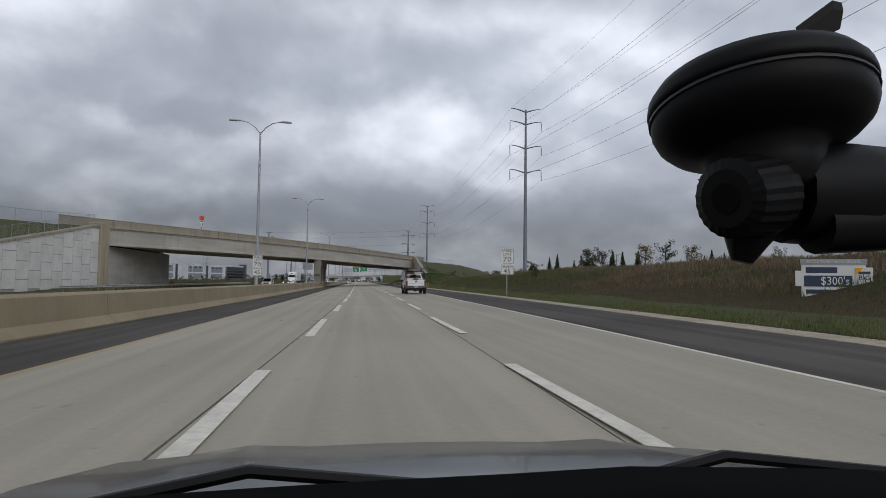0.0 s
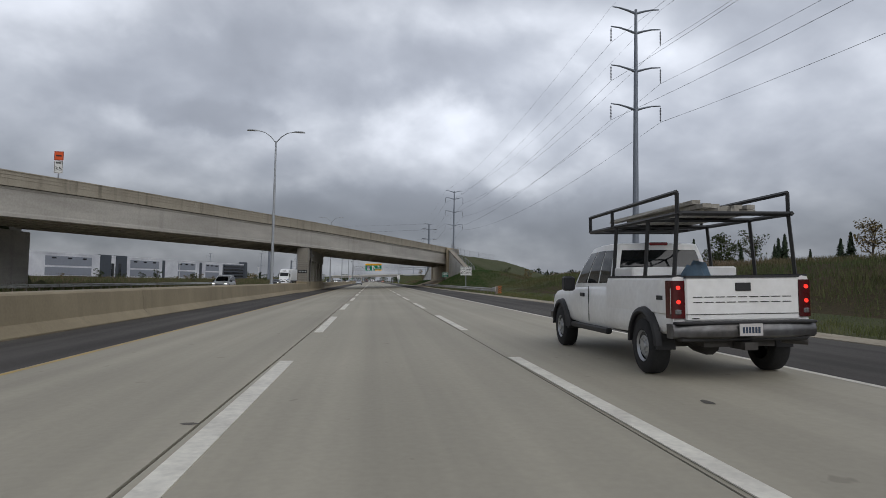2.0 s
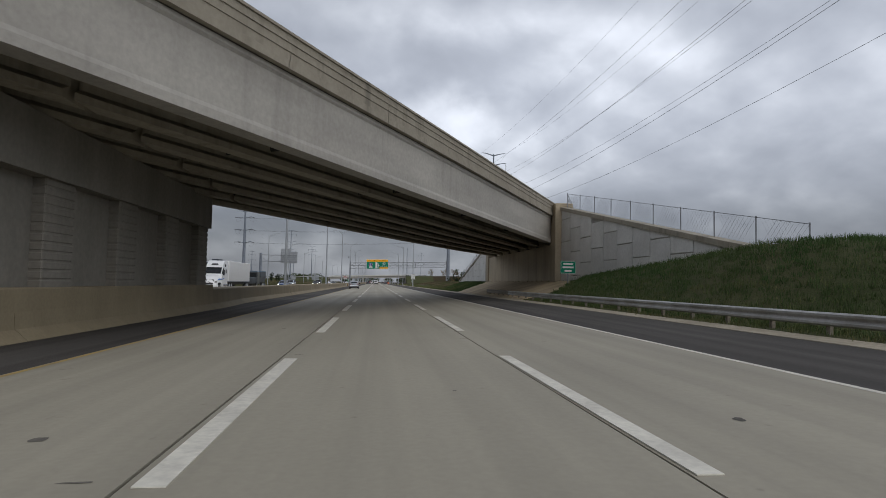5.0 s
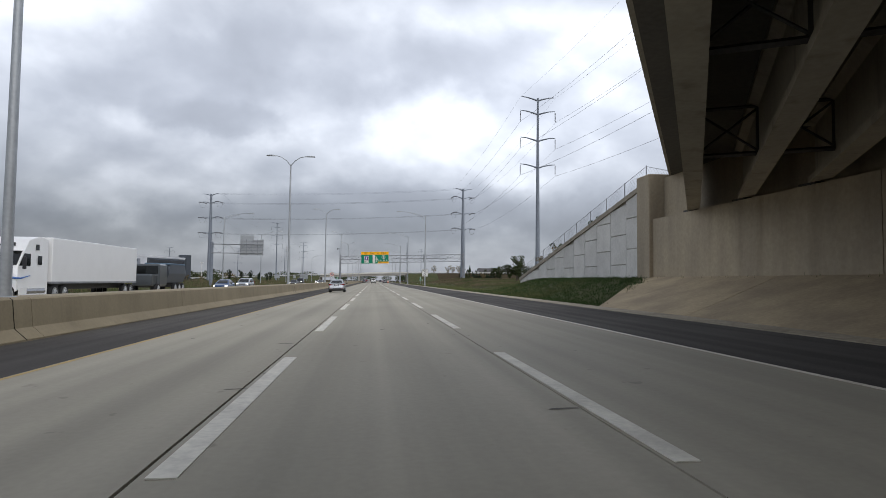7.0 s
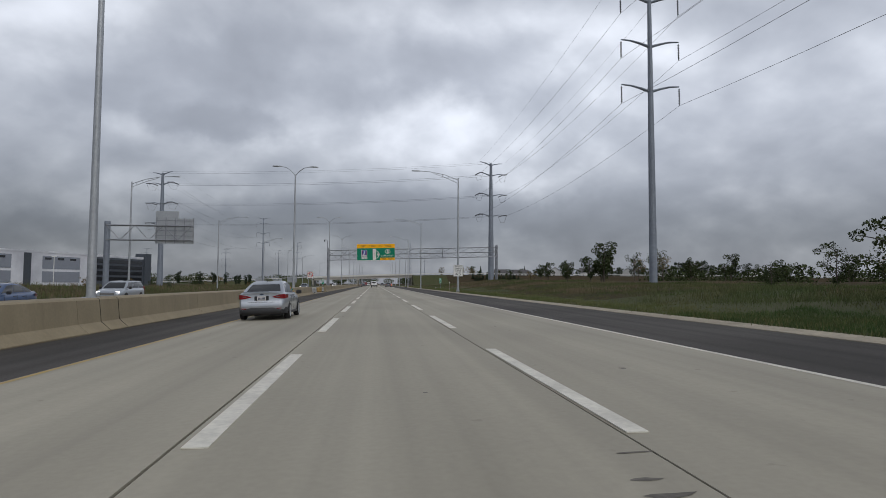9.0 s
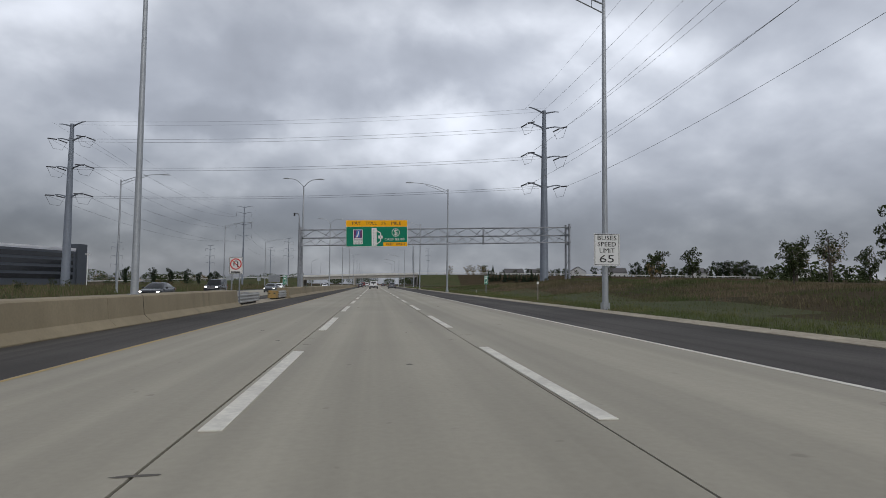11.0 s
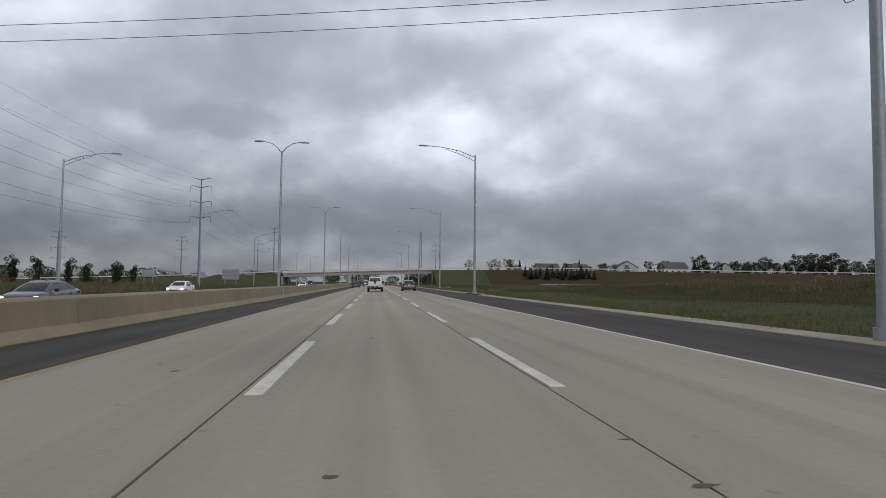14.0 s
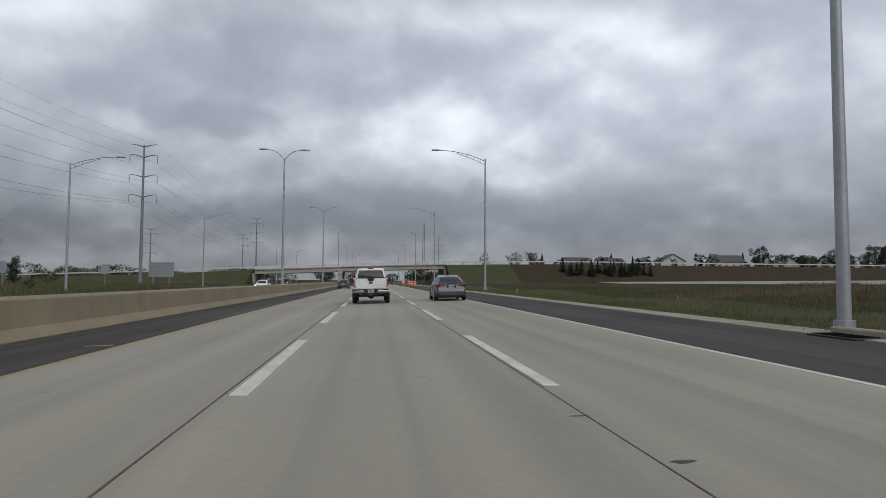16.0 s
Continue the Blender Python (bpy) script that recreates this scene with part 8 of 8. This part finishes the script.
def dump_truck(m):
    c = thing("dump_truck", "dark dump truck with a tarped body on the opposite carriageway", "truck", "traffic", m=m)
    part("cab", Shape().box(-1.15, 1.15, 1.0, 3.2, 0.8, 2.9, 0.12), PAINT_GREY, c)
    part("hood", Shape().box(-0.9, 0.9, 3.1, 4.5, 0.8, 1.9, 0.12), PAINT_GREY, c)
    ring = lambda y, k: [(-0.9, y, 1.1), (0.9, y, 1.1), (1.25, y, 2.0), (1.25 * k, y, 2.9 * k), (-1.25 * k, y, 2.9 * k), (-1.25, y, 2.0)]
    part("dump_body", Shape().loft([ring(-4.8, 0.9), ring(-4.2, 1.0), ring(0.3, 1.0), ring(0.8, 0.92)]), WAREHOUSE_DARK, c)
    part("tarp_cover", Shape().box(-1.2, 1.2, -4.6, 0.6, 2.88, 3.05, 0.05), TARP, c)
    for s in (-1, 1):
        for y in (3.4, -1.6, -2.9, -4.1):
            wheel(c, s * 1.0, y, 0.52, 0.32, s)
    part("windscreen", Shape().box(-1.0, 1.0, 3.18, 3.23, 1.95, 2.7), CAR_GLASS, c)
    part("chassis", Shape().box(-0.45, 0.45, -4.7, 4.2, 0.65, 1.1), DARK_STEEL, c)
    return c


dump_truck(oncoming(-21.5, 214.5))


def excavator(m):
    e = thing("excavator", "orange tracked excavator parked on the brown slope", "excavator", m=m)
    for x in (-1.0, 1.0):
        ring = lambda xx: [(xx, 1.7 * math.copysign(1, math.cos(a)) + 0.42 * math.cos(a), 0.45 + 0.42 * math.sin(a)) for a in [2 * math.pi * (i + 0.5) / 16 for i in range(16)]]
        part("track", Shape().loft([ring(x - 0.28), ring(x + 0.28)]), TYRE, e)
    part("turntable", Shape().rod((0, 0, 0.7), (0, 0, 1.05), 0.7, n=14), DARK_STEEL, e)
    part("engine_house", Shape().loft([[(-1.2, -1.9, z), (1.2, -1.9, z), (1.25, -1.2, z), (1.25, 0.5, z), (-1.25, 0.5, z), (-1.25, -1.2, z)] for z in (1.05, 1.9)] + [[(-1.1, -1.7, 2.1), (1.1, -1.7, 2.1), (1.15, -1.2, 2.1), (1.15, 0.3, 2.1), (-1.15, 0.3, 2.1), (-1.15, -1.2, 2.1)]]), MACHINE_ORANGE, e)
    cab = part("cab", Shape().box(-1.2, -0.25, -0.1, 1.5, 1.05, 2.85, 0.08), MACHINE_ORANGE, e)
    part("window", Shape().box(-1.215, -0.235, 0.1, 1.515, 1.7, 2.65, 0.03), CAR_GLASS, cab)
    part("boom", Shape().loft([[(0.2 + dx, y, z + dz) for dx, dz in ((-0.18, -h), (0.18, -h), (0.18, h), (-0.18, h))] for y, z, h in ((0.6, 1.5, 0.2), (2.2, 3.3, 0.34), (3.1, 3.9, 0.3), (5.0, 3.6, 0.18))]), MACHINE_ORANGE, e)
    part("stick", Shape().loft([[(0.2 + dx, y + dy, z) for dx, dy in ((-0.13, -h), (0.13, -h), (0.13, h), (-0.13, h))] for y, z, h in ((4.75, 4.1, 0.14), (4.9, 3.5, 0.24), (4.5, 1.1, 0.12))]), MACHINE_ORANGE, e)
    part("bucket", Shape().loft([[(x, y, z) for y, z in ((4.65, 1.15), (4.2, 1.0), (3.8, 0.5), (3.9, 0.1), (4.3, 0.35), (4.6, 0.6))] for x in (-0.3, 0.7)]), DARK_STEEL, e)
    return e


excavator(pose(153, 503, height(153, 503), 0, 0, 78))

# ---- the car that carries the camera, standing where the drive begins ----
EYE = PATH[0][1]
own = thing("own_car", "black car bonnet and dashboard seen from the driver's seat", "car", m=pose(EYE.translation.x + 0.15, EYE.translation.y, gz(-0.7), 0, 0, -1.1))
st = [(-2.6, 0.80, 0.4, 0.62), (-2.4, 0.90, 0.25, 0.66), (-1.4, 0.92, 0.22, 0.60), (0.2, 0.92, 0.22, 0.60), (0.55, 0.92, 0.22, 0.90), (0.9, 0.91, 0.22, 0.92), (1.4, 0.89, 0.24, 0.86), (1.75, 0.84, 0.27, 0.76), (1.92, 0.72, 0.32, 0.68), (1.97, 0.58, 0.36, 0.58)]
part("body", car_body(st), PAINT_BLACK, own, smooth=45)
rows = []
for j, (y, w, z) in enumerate(((0.62, 0.80, 0.945), (0.9, 0.78, 0.957), (1.2, 0.75, 0.932), (1.5, 0.70, 0.886), (1.72, 0.62, 0.82))):
    rows.append([(w * (i / 5 - 1), y - 0.05 * abs(i / 5 - 1) ** 2, z + 0.02 * (1 - abs(i / 5 - 1) ** 2) + (0.012 if i in (2, 8) else 0)) for i in range(11)])
part("bonnet", Shape().loft(rows, caps=False, closed=False), PAINT_BLACK, own, "glossy dark bonnet", smooth=60)
rows = []
for y, z in ((0.05, 0.85), (0.25, 1.036), (0.42, 1.080), (0.60, 1.070), (0.72, 0.98)):
    rows.append([(0.80 * (i / 6 - 1), y + 0.05 * (1 - abs(i / 6 - 1)), z + 0.022 * (1 - abs(i / 6 - 1) ** 2) + (0.008 if i in (7, 8, 9) else 0)) for i in range(13)])
part("dashboard", Shape().loft(rows, caps=False, closed=False), DASH, own, "matt black dashboard top", smooth=60)
part("cowl", Shape().loft([[(0.78 * (i / 6 - 1), y, z - 0.03 * abs(i / 6 - 1) ** 2) for i in range(13)] for y, z in ((0.62, 0.985), (0.70, 1.004), (0.78, 0.992))], caps=False, closed=False), MOUNT_BLACK, own, "black cowl below the windscreen", smooth=60)
for x0, x1, y0, y1 in ((-0.62, 0.02, 0.76, 0.84), (0.05, 0.68, 0.78, 0.86)):
    part("wiper", Shape().tube([(x0, y0, 1.005), ((x0 + x1) / 2, (y0 + y1) / 2 + 0.02, 1.05), (x1, y1, 1.01)], 0.009, 6), MOUNT_BLACK, own, "black wiper arm")
for s in (-1, 1):
    for y in (-1.35, 1.15):
        wheel_well(own, s * 0.915, y, 0.32, s)
        wheel(own, s * 0.83, y, 0.32, 0.21, s)
part("underbody", Shape().box(-0.74, 0.74, -2.2, 1.7, 0.17, 0.34), MOUNT_BLACK, own)

# the suction mount stands on the dashboard on a bent arm
mount = thing("suction_mount", "black plastic suction cup phone mount with ribbed knob", "phone mount", m=EYE.copy())
D = 0.25


def at(px, py, d=D):
    """A point in the driver's view, d metres ahead of the eye."""
    return Vector(((px - 784) / 1079.0 * d, (441 - py) / 1079.0 * d, -d))


axis = Vector((-0.007, 0.94, -0.253)).normalized()
u = axis.cross(Vector((0, 0, 1))).normalized()
v = axis.cross(u)


def disc(c, r, n=40):
    return [c + (u * math.cos(2 * math.pi * i / n) + v * math.sin(2 * math.pi * i / n)) * r for i in range(n)]


c0 = at(1337, 185)
part("suction_cup", Shape().loft([disc(c0 + axis * h, r) for h, r in ((0.0121, 0.0223), (0.0111, 0.0316), (0.0084, 0.0385), (0.0037, 0.0418), (0.0000, 0.0425), (-0.0019, 0.0422), (-0.0028, 0.0404))]), MOUNT_BLACK, mount, "black rubber suction cup", smooth=75)
part("cup_rim", Shape().loft([disc(c0 - axis * h, r) for h, r in ((0.0026, 0.0408), (0.0030, 0.0420), (0.0043, 0.0422), (0.0046, 0.0408))]), PLASTIC, mount, "satin grey rim line", smooth=75)
part("cup_housing", Shape().loft([disc(c0 - axis * h, r) for h, r in ((0.0043, 0.0413), (0.0084, 0.0414), (0.0130, 0.0395), (0.0167, 0.0357), (0.0195, 0.0302), (0.0213, 0.0246), (0.0232, 0.0221), (0.0297, 0.0209), (0.0390, 0.0195), (0.0418, 0.0158))]), MOUNT_BLACK, mount, "satin black cup housing", smooth=75)
part("pull_tab", Shape().loft([[p + axis * h for p in (at(1410, 60), at(1475, 12), at(1492, 16), at(1486, 48), at(1430, 76))] for h in (-0.001, 0.003)]), MOUNT_BLACK, mount)
k0, k1 = at(1284, 352, 0.225), at(1352, 345, 0.235)
knob = Shape()
d = (k1 - k0).normalized()
a = d.cross(Vector((0, 1, 0))).normalized()
b = d.cross(a)
gear = lambda c, r, n=48: [c + (a * math.cos(2 * math.pi * i / n) + b * math.sin(2 * math.pi * i / n)) * r * (1.0 if i % 2 else 0.975) for i in range(n)]
knob.loft([gear(k0, 0.011), gear(k0 + d * 0.002, 0.0152), gear(k0 + d * 0.016, 0.0166), gear(k1, 0.016)])
kn = part("knob", knob, MOUNT_BLACK, mount, "ribbed black clamp knob")
# flat near-black disc: the dark of the knob's hollow is put in by colour
part("knob_cap", Shape().rod(k0 - d * 0.0005, k0 + d * 0.001, 0.0058, n=18), JOINT, kn)
part("joint", Shape().tube([at(1330, 300, 0.24), at(1340, 360, 0.24), at(1312, 464, 0.24)], [0.020, 0.016, 0.004], 12), MOUNT_BLACK, mount, smooth=50)
part("arm", Shape().tube([at(1380, 345, 0.24), at(1480, 345, 0.245), at(1600, 345, 0.26), at(1720, 480, 0.33), at(1720, 800, 0.48), at(1640, 935, 0.56)], [0.019, 0.021, 0.020, 0.016, 0.015, 0.018], 14), MOUNT_BLACK, mount, "thick black arm", smooth=50)
part("pivot", Shape().rod(at(1440, 400, 0.235), at(1560, 395, 0.24), 0.011, n=14), MOUNT_BLACK, mount, smooth=50)
